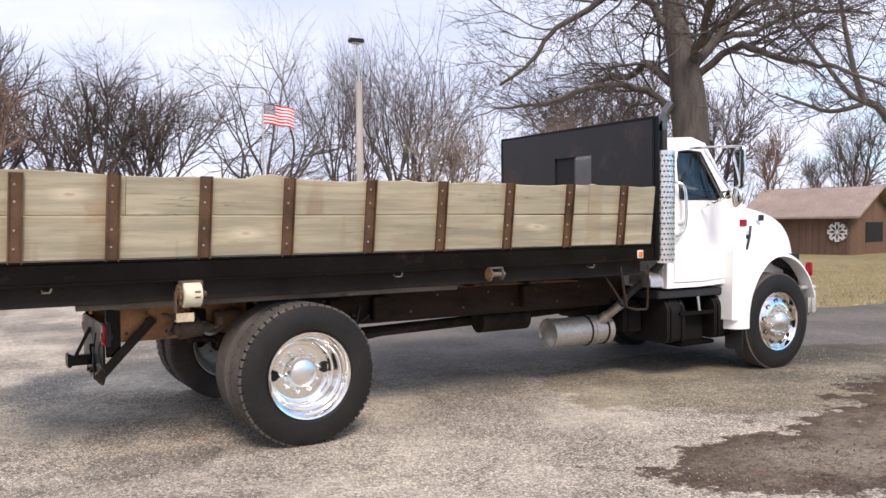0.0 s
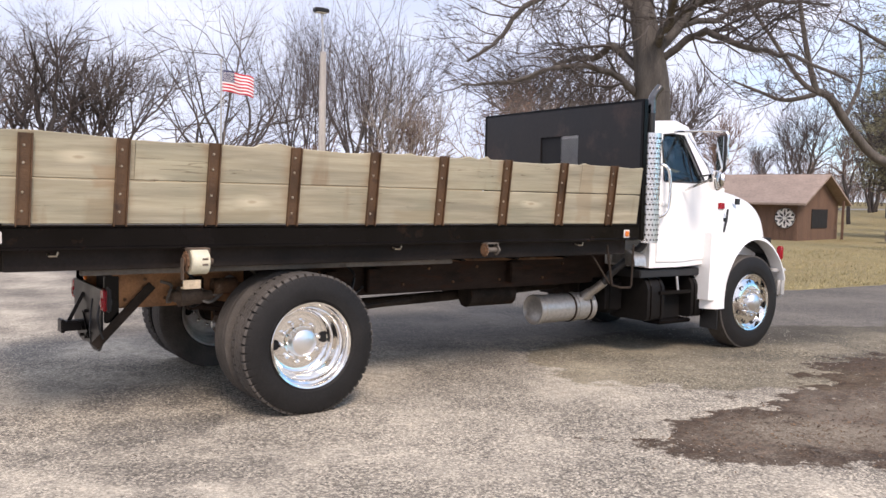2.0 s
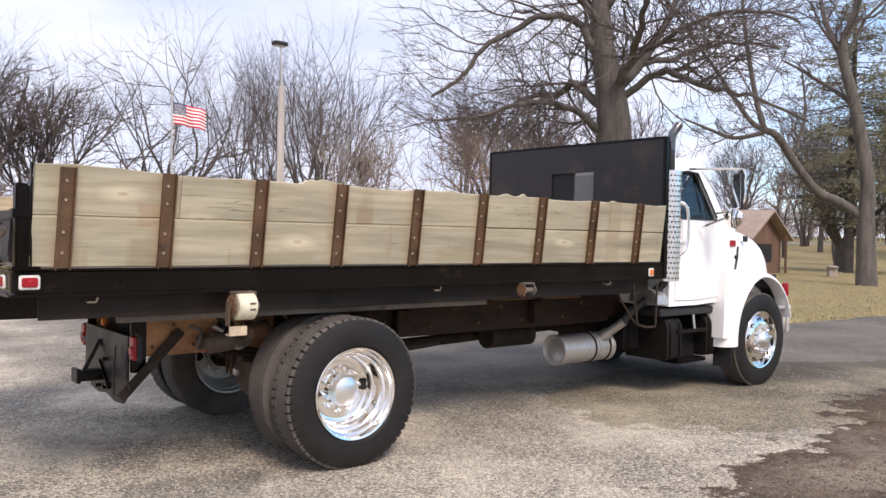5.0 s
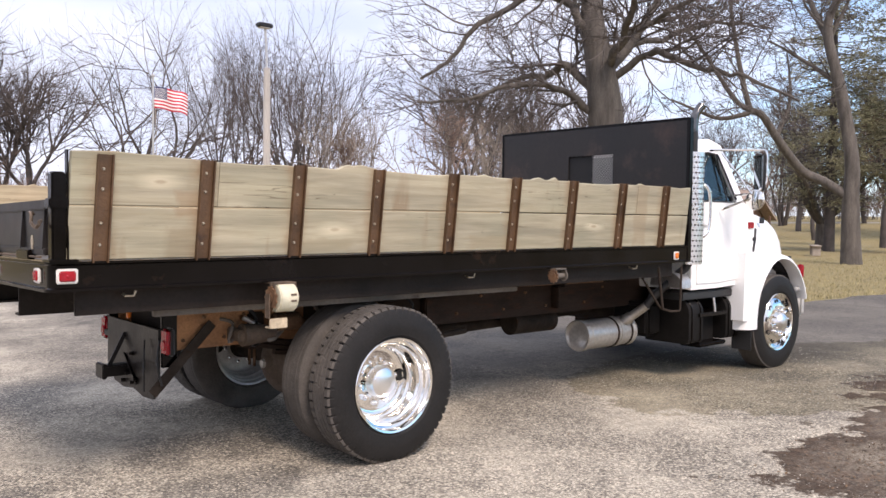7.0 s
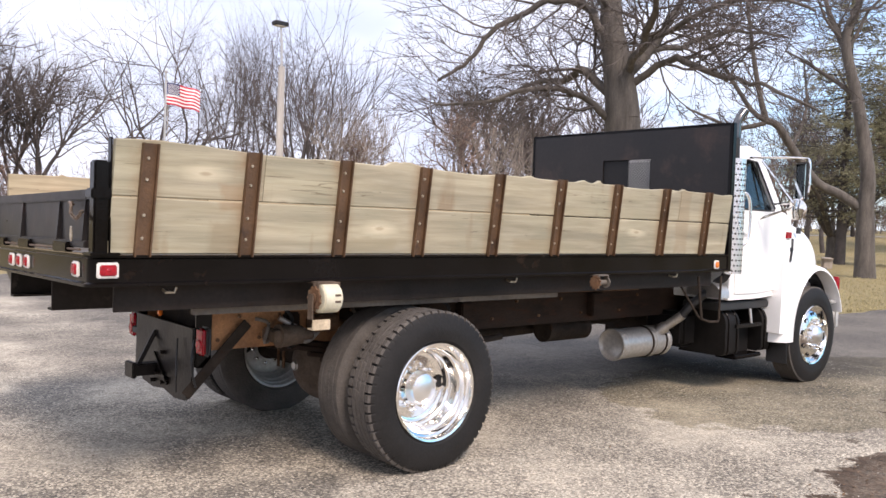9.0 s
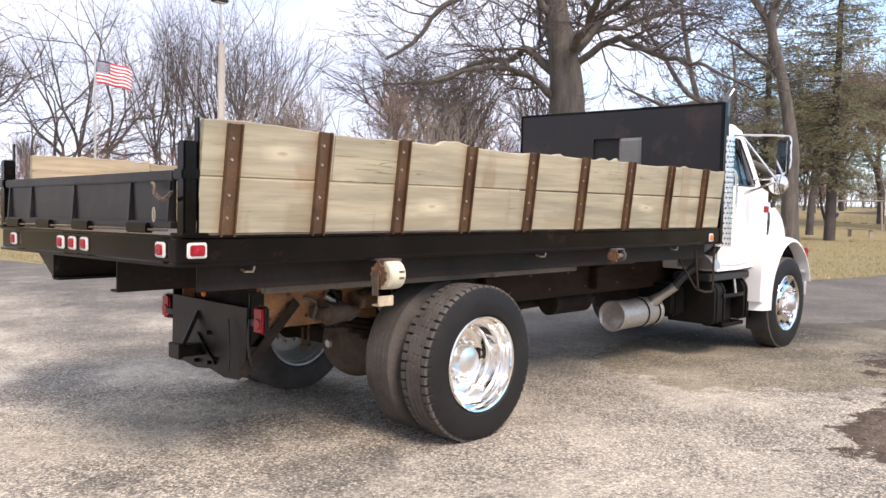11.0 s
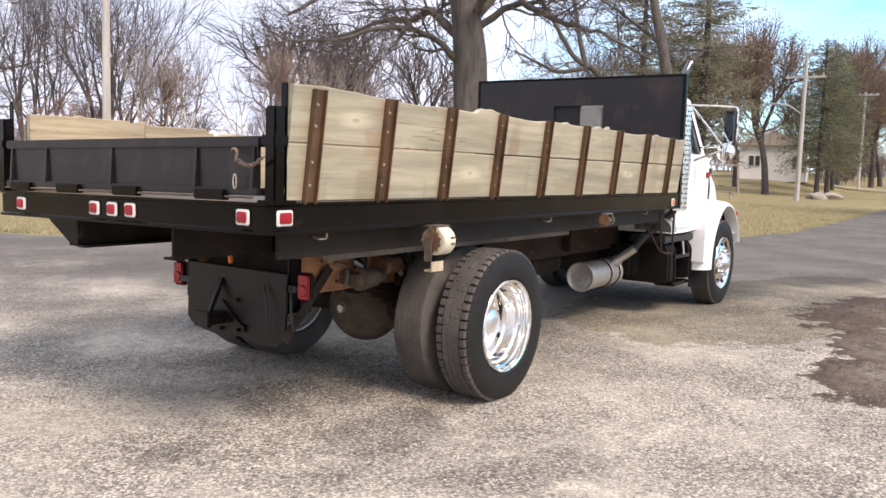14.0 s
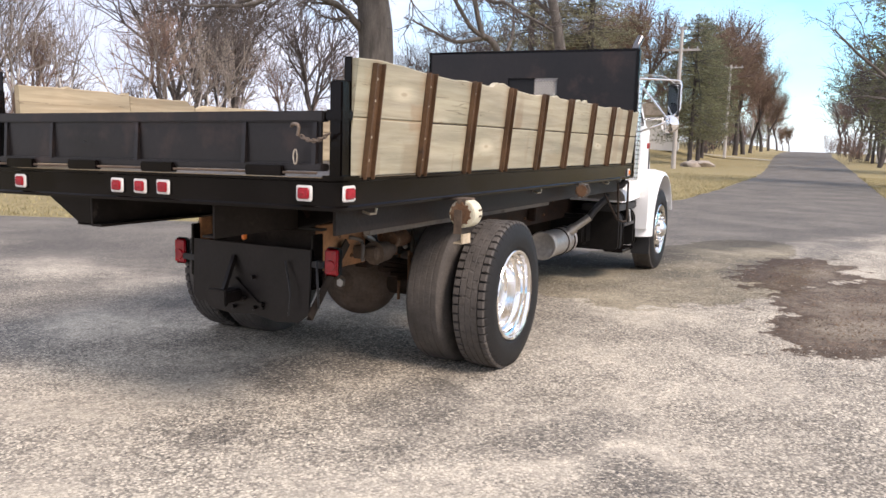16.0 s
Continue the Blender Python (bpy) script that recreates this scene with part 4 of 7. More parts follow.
part("spring_bracket", bm, M["winch"], truck, "pale dusty spring shackle")
for k, (x, z0, z1) in enumerate(((1.25, 0.9, 0.76), (1.42, 0.98, 0.72), (1.9, 0.99, 0.75), (2.75, 0.98, 0.74))):
    bm = B()
    tube(bm, smooth_line([(x, -0.47, z0), (x + 0.06, -0.53, (z0 + z1) / 2 + 0.04), (x + 0.02, -0.56, z1), (x + 0.16, -0.5, z1 + 0.05)], 5), 0.012, 7)
    part("brake_hose", bm, M["trim" if k % 2 else "dust_lit_steel"], truck)
for sgn in (-1, 1):
    for dx in (-0.09, 0.09):
        bm = B()
        tube(bm, [(REAR_X + dx, sgn * 0.43, 0.38), (REAR_X + dx, sgn * 0.43, 0.74), (REAR_X + dx, sgn * 0.51, 0.74), (REAR_X + dx, sgn * 0.51, 0.38)], 0.012, 7)
        part("u_bolt", bm, M["rust"], axle)
bm = B()
tube(bm, smooth_line([(1.7, -0.46, 1.0), (2.6, -0.48, 0.97), (3.6, -0.46, 0.99), (5.2, -0.47, 0.98)], 6), 0.013, 7)
part("brake_line", bm, M["rust"], truck)
bm = B()
rod(bm, (4.2, -0.2, 0.62), (4.75, -0.2, 0.62), 0.11, seg=20)
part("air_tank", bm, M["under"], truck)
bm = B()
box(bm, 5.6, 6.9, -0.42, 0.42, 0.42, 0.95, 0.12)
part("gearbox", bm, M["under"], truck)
bm = B()
rod(bm, (FRONT_X, -0.95, 0.47), (FRONT_X, 0.95, 0.47), 0.07, seg=12)
box(bm, 6.9, 7.9, -0.6, 0.6, 0.55, 1.0, 0.1)
part("front_axle", bm, M["under"], truck)

# tail plate with red lamps and braces
bm = B()
outline = [(-0.47, 0.86), (0.43, 0.86), (0.44, 0.50), (0.40, 0.46), (0.34, 0.47), (0.30, 0.43), (0.12, 0.41), (-0.05, 0.43), (-0.22, 0.40), (-0.38, 0.41), (-0.46, 0.47)]
a = [bm.verts.new((0.84, y, z)) for y, z in outline]
b = [bm.verts.new((0.856, y, z)) for y, z in outline]
bm.faces.new(a)
bm.faces.new(b)
for k in range(len(a)):
    bm.faces.new((a[k], a[(k + 1) % len(a)], b[(k + 1) % len(b)], b[k]))
plate = part("tail_plate", bm, M["plate"], truck, "bent black steel plate under the tail")
for sgn in (-1, 1):
    bm = B()
    box(bm, 0.86, 0.96, sgn * 0.465 - 0.012, sgn * 0.465 + 0.012, 0.62, 0.95, 0.005)
    part("plate_bracket", bm, M["black"], plate)
    if sgn < 0:
        bm = B()
        box(bm, -0.285, 0.285, -0.005, 0.005, -0.033, 0.033, 0.003, pose(0.985, -0.505, 0.675, 0, -46.5, 0))
        box(bm, -0.285, 0.285, 0.006, 0.04, -0.033, -0.025, 0.002, pose(0.985, -0.505, 0.675, 0, -46.5, 0))
        part("brace", bm, M["under"], plate, "dark diagonal angle-iron brace")
    bm = B()
    lamp_x, lamp_y, lamp_z = (0.835, -0.632, 0.805) if sgn < 0 else (0.88, 0.57, 0.765)
    box(bm, 0.85, 0.90, sgn * 0.49 - 0.05, sgn * 0.49 + 0.05, lamp_z - 0.05, lamp_z - 0.01, 0.004)
    box(bm, lamp_x, lamp_x + 0.026, lamp_y - 0.055, lamp_y + 0.055, lamp_z - 0.086, lamp_z + 0.086, 0.012)
    tail = part("tail_lamp", bm, M["trim"], truck, "square red tail lamp in a black housing")
    bm = B()
    box(bm, lamp_x - 0.026, lamp_x + 0.002, lamp_y - 0.051, lamp_y + 0.051, lamp_z - 0.082, lamp_z + 0.082, 0.016, None, 3)
    part("lens", bm, M["red"], tail, "red plastic lens")
    bm = B()
    rod(bm, (lamp_x - 0.024, lamp_y, lamp_z - 0.02), (lamp_x - 0.034, lamp_y, lamp_z - 0.02), 0.036, 0.03, 16)
    part("lens_ring", bm, M["red"], tail)
bm = B()
box(bm, 0.825, 0.838, -0.18, 0.10, 0.565, 0.585, 0.003, Matrix.Translation((0.83, 0, 0.6)) @ Matrix.Rotation(radians(38), 4, "X") @ Matrix.Translation((-0.83, 0, -0.6)))
for y, z in ((-0.05, 0.66), (0.02, 0.52), (-0.12, 0.50), (0.1, 0.46), (-0.06, 0.47)):
    rod(bm, (0.81, y, z), (0.845, y, z), 0.013, seg=6)
box(bm, 0.68, 0.855, 0.05, 0.15, 0.50, 0.575, 0.008)
box(bm, 0.67, 0.70, 0.03, 0.17, 0.49, 0.59, 0.006)
tube(bm, [(0.84, 0.1, 0.78), (0.73, 0.1, 0.56)], 0.018, 4)
part("hitch_hardware", bm, M["plate"], plate, "greasy coupling hardware")
bm = B()
tube(bm, smooth_line([(0.82, -0.3, 0.78), (0.79, -0.36, 0.6), (0.80, -0.34, 0.46)], 5), 0.006, 6)
tube(bm, smooth_line([(0.83, -0.52, 0.80), (0.80, -0.55, 0.66), (0.84, -0.53, 0.52)], 5), 0.008, 6)
part("cable", bm, M["trim"], plate)

# ---- flat bed ----
bm = B()
box(bm, 0.06, BED_LEN, -HALF + 0.05, HALF - 0.05, 1.29, RAIL_TOP, 0.004)
part("bed_floor", settle(bm), M["board"], truck, "dark worn bed floor")


def bed_rail_outline(o):
    """Plan outline of the rail with rounded rear corners, o metres inside the rim."""
    r, pts = 0.065, []
    pts.append((BED_LEN + 0.02, -HALF + o))
    for k in range(9):
        a = radians(-90 - 90 * k / 8)
        pts.append((r + (r - o) * math.cos(a), -HALF + r + (r - o) * math.sin(a)))
    for k in range(9):
        a = radians(180 - 90 * k / 8)
        pts.append((r + (r - o) * math.cos(a), HALF - r + (r - o) * math.sin(a)))
    pts.append((BED_LEN + 0.02, HALF - o))
    return pts


bm = B()
levels = [(0.0, 0.09, RAIL_TOP), (0.0, 0.0, RAIL_TOP), (0.0, 0.0, RAIL_TOP - 0.012), (0.0, 0.012, RAIL_TOP - 0.02), (0.0, 0.012, RAIL_BOT + 0.022), (0.0, 0.0, RAIL_BOT + 0.014), (0.0, 0.0, RAIL_BOT), (0.0, 0.07, RAIL_BOT)]
loops = [[bm.verts.new((x, y, z)) for x, y in bed_rail_outline(o)] for _, o, z in levels]
for p, q in zip(loops, loops[1:]):
    for k in range(len(p) - 1):
        bm.faces.new((p[k], p[k + 1], q[k + 1], q[k]))
rail = part("bed_rail", settle(bm), M["black"], truck, "glossy black steel bed rail with rounded rear corners", 25)
for sgn in (-1, 1):
    if sgn < 0:
        bm = B()
        box(bm, 0.16, 5.42, -1.098, -1.082, 1.055, 1.192, 0.003)
        part("skirt_plate", bm, M["skirt"], rail, "flat dusty black skirt under the rail")
        # Pale bar stands for light caught by the sill's bottom flange.
        bm = B()
        box(bm, 0.60, 3.46, -1.02, -0.98, 1.012, 1.05, 0.004)
        part("pipe_guard", bm, M["dust_lit_steel"], truck, "long pale bar standing for the lit sill flange under the bed")
    bm = B()
    channel(bm, 0.06, 5.42, sgn, 0.36, 0.44, 1.0, 1.29, 0.012)
    part("bed_sill", bm, M["dust_sill"], truck, "long dusty black sill under the bed")
for k in range(9):
    x = 0.12 + 0.62 * k
    for sgn in ((-1, 1) if k else (1,)):
        bm = B()
        pts = [(sgn * 0.45, 1.29), (sgn * 1.14, 1.29), (sgn * 1.14, 1.19), (sgn * (0.92 if k == 0 else 1.1), 1.185), (sgn * (0.60 if k == 0 else 0.5), 1.0)]
        pts.append((sgn * 0.45, 1.0))
        p = [bm.verts.new((x, y, z)) for y, z in pts]
        q = [bm.verts.new((x + 0.012, y, z)) for y, z in pts]
        bm.faces.new(p)
        bm.faces.new(q)
        for i in range(len(p)):
            bm.faces.new((p[i], p[(i + 1) % len(p)], q[(i + 1) % len(q)], q[i]))
        box(bm, x, x + 0.05, min(sgn * 0.45, sgn * 0.62), max(sgn * 0.45, sgn * 0.62), 0.992, 1.006, 0.002)
        part("outrigger", bm, M["black"], truck)
    if k:
        bm = B()
        box(bm, x, x + 0.05, -0.44, 0.44, 1.18, 1.28, 0.004)
        part("bed_cross_bar", bm, M["under"], truck)
bm = B()
box(bm, 0.825, 0.85, 0.01, 0.04, 0.885, 0.935, 0.006)
part("frame_lamp", bm, M["amber"], truck, "tiny amber lamp")
# rope hooks under the right rail
for x in (0.42, 2.85, 4.78):
    bm = B()
    tube(bm, [(x - 0.02, -1.10, 1.16), (x - 0.02, -1.14, 1.15), (x + 0.02, -1.15, 1.15), (x + 0.03, -1.15, 1.175)], 0.007, 6)
    part("rope_hook", bm, M["bolt"], rail)
for y in (-1.03, -0.155, 0.005, 0.17, 0.93):
    lamp(rail, (0.006, y, 1.268), -90, "red")
lamp(rail, (0.09, -HALF + 0.006, 1.268), 0, "red", 0.078)
lamp(rail, (0.115, HALF - 0.006, 1.268), 180, "red")
lamp(rail, (5.30, -HALF + 0.006, 1.253), 0, "amber", 0.05)

# planks: two high, in ragged lengths along the top
STAKES = (0.247, 0.787, 1.358, 1.932, 2.56, 3.172, 3.808, 4.435, 5.048)


LEAN = 0.085      # the stake sides lean out by this much for each metre of height


def lean_out(bm, sgn):
    """Leans a side's board or stake outwards from the rail, and a little forwards."""
    for v in bm.verts:
        v.co.y += sgn * LEAN * (v.co.z - RAIL_TOP)
        v.co.x += 0.03 * (v.co.z - RAIL_TOP)
    return bm


def plank(name, x0, x1, y0, y1, z0, z1, seed, rag, chips=(), wood="plank"):
    """A sawn board with a slightly wavy top and worn ends."""
    n = max(4, int((x1 - x0) / 0.035))
    bm = B()
    cols = []
    for k in range(n + 1):
        x = x0 + (x1 - x0) * k / n
        top = z1 + rag * (noise.noise((x * 1.7, seed, 0)) + 0.6 * noise.noise((x * 6.0, seed, 4)))
        top += sum(h * max(0.0, 1 - abs(x - cx) / w) for cx, w, h in chips)
        c = 0.006
        cols.append([bm.verts.new(v) for v in ((x, y0, z0 + c), (x, y0, top - c), (x, y0 + c, top), (x, y1 - c, top), (x, y1, top - c), (x, y1, z0 + c), (x, y1 - c, z0), (x, y0 + c, z0))])
    for p, q in zip(cols, cols[1:]):
        for i in range(8):
            bm.faces.new((p[i], p[(i + 1) % 8], q[(i + 1) % 8], q[i]))
    bm.faces.new(cols[0])
    bm.faces.new(cols[-1])
    lean_out(bm, 1 if y0 > 0 else -1)
    if y0 > 0:
        settle(bm)
    return part(name, bm, M[wood], truck, "weathered greenish tan pine plank" if wood == "plank" else "knotty tan pine plank with broken ends")


plank("plank", 0.09, 5.44, -1.205, -1.165, RAIL_TOP + 0.003, 1.612, 1.0, 0.003)
plank("plank", 0.09, 0.86, -1.205, -1.165, 1.618, 1.884, 2.0, 0.007, ((0.86, 0.35, -0.022), (0.30, 0.25, 0.008)))
plank("plank", 0.863, 4.66, -1.205, -1.165, 1.618, 1.866, 3.0, 0.008, ((1.80, 0.16, 0.03), (1.69, 0.05, 0.02), (2.86, 0.06, 0.016), (2.30, 0.3, -0.01), (3.42, 0.07, 0.022), (3.60, 0.04, 0.026), (4.1, 0.3, -0.012)))
plank("plank", 4.663, 5.44, -1.205, -1.165, 1.618, 1.866, 5.0, 0.006, ((4.70, 0.05, 0.015), (5.3, 0.2, -0.008)))
plank("plank", 0.09, 5.44, 1.165, 1.205, RAIL_TOP + 0.003, 1.60, 7.0, 0.003, (), "plank_inner")
plank("plank", 0.20, 1.04, 1.165, 1.205, 1.604, 1.825, 8.0, 0.006, ((0.95, 0.06, -0.02), (0.55, 0.03, 0.012)), "plank_inner")
plank("plank", 1.045, 1.66, 1.165, 1.205, 1.604, 1.80, 9.0, 0.008, ((1.64, 0.05, -0.05), (1.06, 0.03, 0.02)), "plank_inner")
plank("plank", 1.67, 5.44, 1.165, 1.205, 1.604, 1.775, 10.0, 0.006, ((1.69, 0.06, -0.03),), "plank_inner")
for sgn in (-1, 1):
    for k, x in enumerate(STAKES):
        bm = B()
        top = 1.872 if sgn < 0 else 1.78
        w, d = 0.036, 0.028
        y0 = sgn * 1.2075
        yo = sgn * (1.2075 + d)
        # channel, its web on the planks and two flanges outwards
        box(bm, x - w, x + w, min(y0, y0 + sgn * 0.007), max(y0, y0 + sgn * 0.007), RAIL_TOP - 0.01, top, 0.002)
        for s2 in (-1, 1):
            box(bm, x + s2 * w - 0.004, x + s2 * w + 0.004, min(y0, yo), max(y0, yo), RAIL_TOP - 0.01, top, 0.0015)
        lean_out(bm, sgn)
        if sgn > 0:
            settle(bm)
        st = part("stake", bm, M["stake"], truck, "rusty brown steel channel stake")
        for z in (1.42, 1.53, 1.70, 1.80):
            bm = B()
            rod(bm, (x - 0.006, y0 + sgn * 0.007, z), (x - 0.006, y0 + sgn * 0.015, z), 0.0092, 0.006, 8)
            lean_out(bm, sgn)
            if sgn > 0:
                settle(bm)
            part("bolt", bm, M["bolt"], st)

# ---- tailgate and corner posts ----
bm = B()
box(bm, 0.035, 0.05, -1.1, 1.1, 1.375, 1.62, 0.003)
gate = part("tailgate", settle(bm), M["board"], truck, "scuffed black steel tailgate, closed")
bm = B()
box(bm, 0.015, 0.075, -1.12, 1.12, 1.595, 1.645, 0.006)
part("top_bar", settle(bm), M["board"], gate)
bm = B()
box(bm, 0.01, 0.075, -1.12, 1.12, 1.37, 1.405, 0.006)
part("bottom_bar", settle(bm), M["board"], gate)
for y in (-1.07, -0.66, 0.045, 0.69, 1.07):
    bm = B()
    # folded ridge, deeper towards the foot
    prism_pts = [(0.046, 1.40), (0.012, 1.40), (0.026, 1.60), (0.046, 1.60)]
    prism(bm, prism_pts, y - 0.011, y + 0.011)
    bevel_all(bm, 0.004, 2)
    part("rib", settle(bm), M["board"], gate)
for y in (-0.80, -0.12, 0.42, 0.92):
    bm = B()
    box(bm, -0.012, 0.03, y - 0.11, y + 0.11, 1.345, 1.395, 0.006)
    part("hinge", settle(bm), M["black"], gate, "flat black hinge plate")
bm = B()
tube(bm, [(0.0, -1.1, 1.362), (0.0, 1.1, 1.362)], 0.006, 8)
part("hinge_rod", settle(bm), M["winch"], gate)
for sgn in (-1, 1):
    bm = B()
    box(bm, 0.02, 0.088, sgn * 1.185 - 0.035, sgn * 1.185 + 0.035, RAIL_TOP, 1.78, 0.008)
    box(bm, 0.005, 0.10, sgn * 1.185 - 0.045, sgn * 1.185 + 0.045, 1.60, 1.65, 0.006)
    box(bm, 0.092, 0.1, sgn * 1.2 - 0.02, sgn * 1.2 + 0.02, RAIL_TOP, 1.89, 0.002)
    box(bm, 0.0, 0.14, sgn * 1.185 - 0.06, sgn * 1.185 + 0.06, RAIL_TOP - 0.002, RAIL_TOP + 0.012, 0.004)
    post = part("corner_post", settle(bm), M["black"], truck, "black steel corner post")
    if sgn > 0:
        continue
    bm = B()
    drape = [Vector((-0.02, sgn * (1.025 + 0.155 * t), 1.53 - 0.028 * math.sin(math.pi * t) + 0.012 * t)) for t in [k / 10 for k in range(11)]]
    for k in range(10):
        c, way = (drape[k] + drape[k + 1]) / 2, (drape[k + 1] - drape[k]).normalized()
        side = Vector((1, 0, 0)) if k % 2 else way.cross(Vector((1, 0, 0)))
        ring = [c + way * (0.0145 * math.sin(a)) + side * (0.0085 * math.cos(a)) for a in [2 * math.pi * i / 10 for i in range(11)]]
        tube(bm, ring, 0.0032, 5, False)
    part("chain", settle(bm), M["chain"], gate, "short rusty chain")
    bm = B()
    tube(bm, smooth_line([(0.01, sgn * 0.95, 1.575), (-0.016, sgn * 0.98, 1.585), (-0.018, sgn * 1.01, 1.575), (-0.018, sgn * 1.005, 1.53)], 4), 0.008, 8)
    part("latch", settle(bm), M["chain"], gate, "bent steel latch pin")
    bm = B()
    tube(bm, [(-0.008, sgn * 0.985 + 0.011 * math.cos(a), 1.435 + 0.034 * math.sin(a)) for a in [2 * math.pi * i / 14 for i in range(15)]], 0.004, 6, False)
    part("hanging_link", settle(bm), M["bolt"], gate, "single hanging chain link")

# ---- headboard with a barred window ----
WY0, WY1, WZ0, WZ1 = -0.345, 0.23, 1.90, 2.22
bm = B()
X0, X1, TOP = 5.49, 5.505, 2.505
outer = [(-1.2, RAIL_TOP), (1.2, RAIL_TOP), (1.2, TOP), (-1.2, TOP)]
inner = [(WY0, WZ0), (WY1, WZ0), (WY1, WZ1), (WY0, WZ1)]
loops = [[bm.verts.new((x, y, z)) for y, z in pts] for x, pts in ((X0, outer), (X0, inner), (X1, inner), (X1, outer))]
for p, q in zip(loops, loops[1:] + loops[:1]):
    for k in range(4):
        bm.faces.new((p[k], p[(k + 1) % 4], q[(k + 1) % 4], q[k]))
head = part("headboard", bm, M["board"], truck, "tall scuffed black steel headboard")
bm = B()
box(bm, 5.485, 5.545, -1.215, -1.175, RAIL_BOT, TOP + 0.01, 0.006)
box(bm, 5.485, 5.545, 1.175, 1.215, RAIL_BOT, TOP + 0.01, 0.006)
box(bm, 5.487, 5.54, -1.2, 1.2, TOP - 0.02, TOP + 0.012, 0.005)
part("headboard_frame", bm, M["black"], head)
bm = B()
for k in range(26):
    c = WY0 - 0.32 + 0.0345 * k
    for lean, x in ((1, 5.503), (-1, 5.499)):
        # a slanting wire, cut off at the window's rim
        ends = []
        for f in (0.0, 1.0):
            y = c + (0.32 * f if lean > 0 else 0.32 * (1 - f))
            ends.append([y, WZ0 + (WZ1 - WZ0) * f])
        (ya, za), (yb, zb) = sorted(ends)
        lo, hi = max(ya, WY0), min(yb, -0.08)
        if hi - lo > 0.01:
            rod(bm, (x, lo, za + (zb - za) * (lo - ya) / (yb - ya)), (x, hi, za + (zb - za) * (hi - ya) / (yb - ya)), 0.0048, seg=4, caps=False)
part("window_mesh", bm, M["mesh"], head, "expanded metal mesh")
# Added dark sheet stands for the dim view through this half.
bm = B()
box(bm, 5.508, 5.516, -0.085, WY1 + 0.02, WZ0 - 0.02, WZ1 + 0.01, 0.002)
part("window_plate", bm, M["dark"], head, "dark sheet standing in for the shaded half of the window")

# ---- strap winches under the right rail ----
for x, full in ((1.255, True), (3.68, False)):
    bm = B()
    w = 0.068 if full else 0.055
    zc, yc = (1.105, -1.275) if full else (1.135, -1.245)
    for s2 in (-1, 1):
        box(bm, x + s2 * w - 0.005, x + s2 * w + 0.005, yc - 0.026, yc + 0.030, zc - 0.03, 1.194, 0.003)
        rod(bm, (x + s2 * w - 0.005, yc, zc), (x + s2 * w + 0.005, yc, zc), 0.042, seg=20)
    box(bm, x - w, x + w, yc - 0.026, -1.175, 1.182, 1.194, 0.003)
    rod(bm, (x - w - 0.02, yc, zc), (x + w + 0.03, yc, zc), 0.02, seg=12)
    winch = part("strap_winch", bm, M["winch" if full else "dust_lit_steel"], truck, "dusty brown strap winch under the bed rail" if full else "small empty strap winch, grey with dust")
    bm = B()
    gear = 0.060 if full else 0.045
    rod(bm, (x - w - 0.016, yc, zc), (x - w - 0.006, yc, zc), gear, seg=24)
    for k in range(11):
        a = 2 * math.pi * k / 11
        cy, cz = yc + gear * math.cos(a), zc + gear * math.sin(a)
        box(bm, -0.005, 0.005, -0.008, 0.010, -0.007, 0.007, 0.002, Matrix.Translation((x - w - 0.011, cy, cz)) @ Matrix.Rotation(a + 0.35, 4, "X"))
    rod(bm, (x - w - 0.026, yc, zc), (x - w - 0.016, yc, zc), 0.034, 0.03, 16)
    part("ratchet_wheel", bm, M["rust"], winch, "rusty toothed ratchet wheel")
    if full:
        bm = B()
        rod(bm, (x - 0.058, yc, zc), (x + 0.058, yc, zc), 0.082, seg=32)
        bevel_all(bm, 0.006, 2)
        part("strap_roll", bm, M["strap"], winch, "roll of cream tie-down webbing")
        for zz in (1.085, 1.12):
            bm = B()
            box(bm, x + 0.005, x + 0.042, yc - 0.0835, yc - 0.078, zz, zz + 0.012, 0.001)
            part("printed_bar", bm, M["winch"], winch)
        bm = B()
        box(bm, x - w - 0.034, x - w - 0.026, yc - 0.02, yc + 0.03, 0.99, 1.13, 0.002)
        part("hook_shank", bm, M["winch"], winch)
        bm = B()
        box(bm, x - w - 0.034, x + 0.012, yc - 0.03, yc - 0.018, 0.935, 0.99, 0.003)
        box(bm, x - w - 0.034, x + 0.012, yc - 0.03, yc + 0.03, 0.932, 0.942, 0.003)
        part("strap_hook", bm, M["hook"], winch, "flat strap end hook")

# ---- muffler, stack ----
bm = B()
rings = lathe(bm, [(0.03, 0.02), (0.028, 0.10), (0.016, 0.124), (0.0, 0.138), (0.004, 0.147), (0.014, 0.149), (0.024, 0.147), (0.03, 0.14), (0.07, 0.139), (0.074, 0.144), (0.082, 0.144), (0.086, 0.139), (0.50, 0.139), (0.504, 0.147), (0.53, 0.147), (0.534, 0.139), (0.70, 0.139), (0.71, 0.147), (0.735, 0.147), (0.75, 0.13), (0.762, 0.05)], 36, Matrix.Translation((4.80, -0.5, 0.485)) @ Matrix.Rotation(radians(90), 4, "Z"))
bm.faces.new(rings[0])
bm.faces.new(rings[-1])
muffler = part("muffler", bm, M["muffler"], truck, "dull silver muffler drum under the chassis")
for u in (0.45, 0.66):
    bm = B()
    lathe(bm, [(u - 0.009, 0.138), (u - 0.007, 0.1495), (u + 0.007, 0.1495), (u + 0.009, 0.138)], 36, Matrix.Translation((4.80, -0.5, 0.485)) @ Matrix.Rotation(radians(90), 4, "Z"))
    part("muffler_band", bm, M["under"], muffler, "dark clamp band")
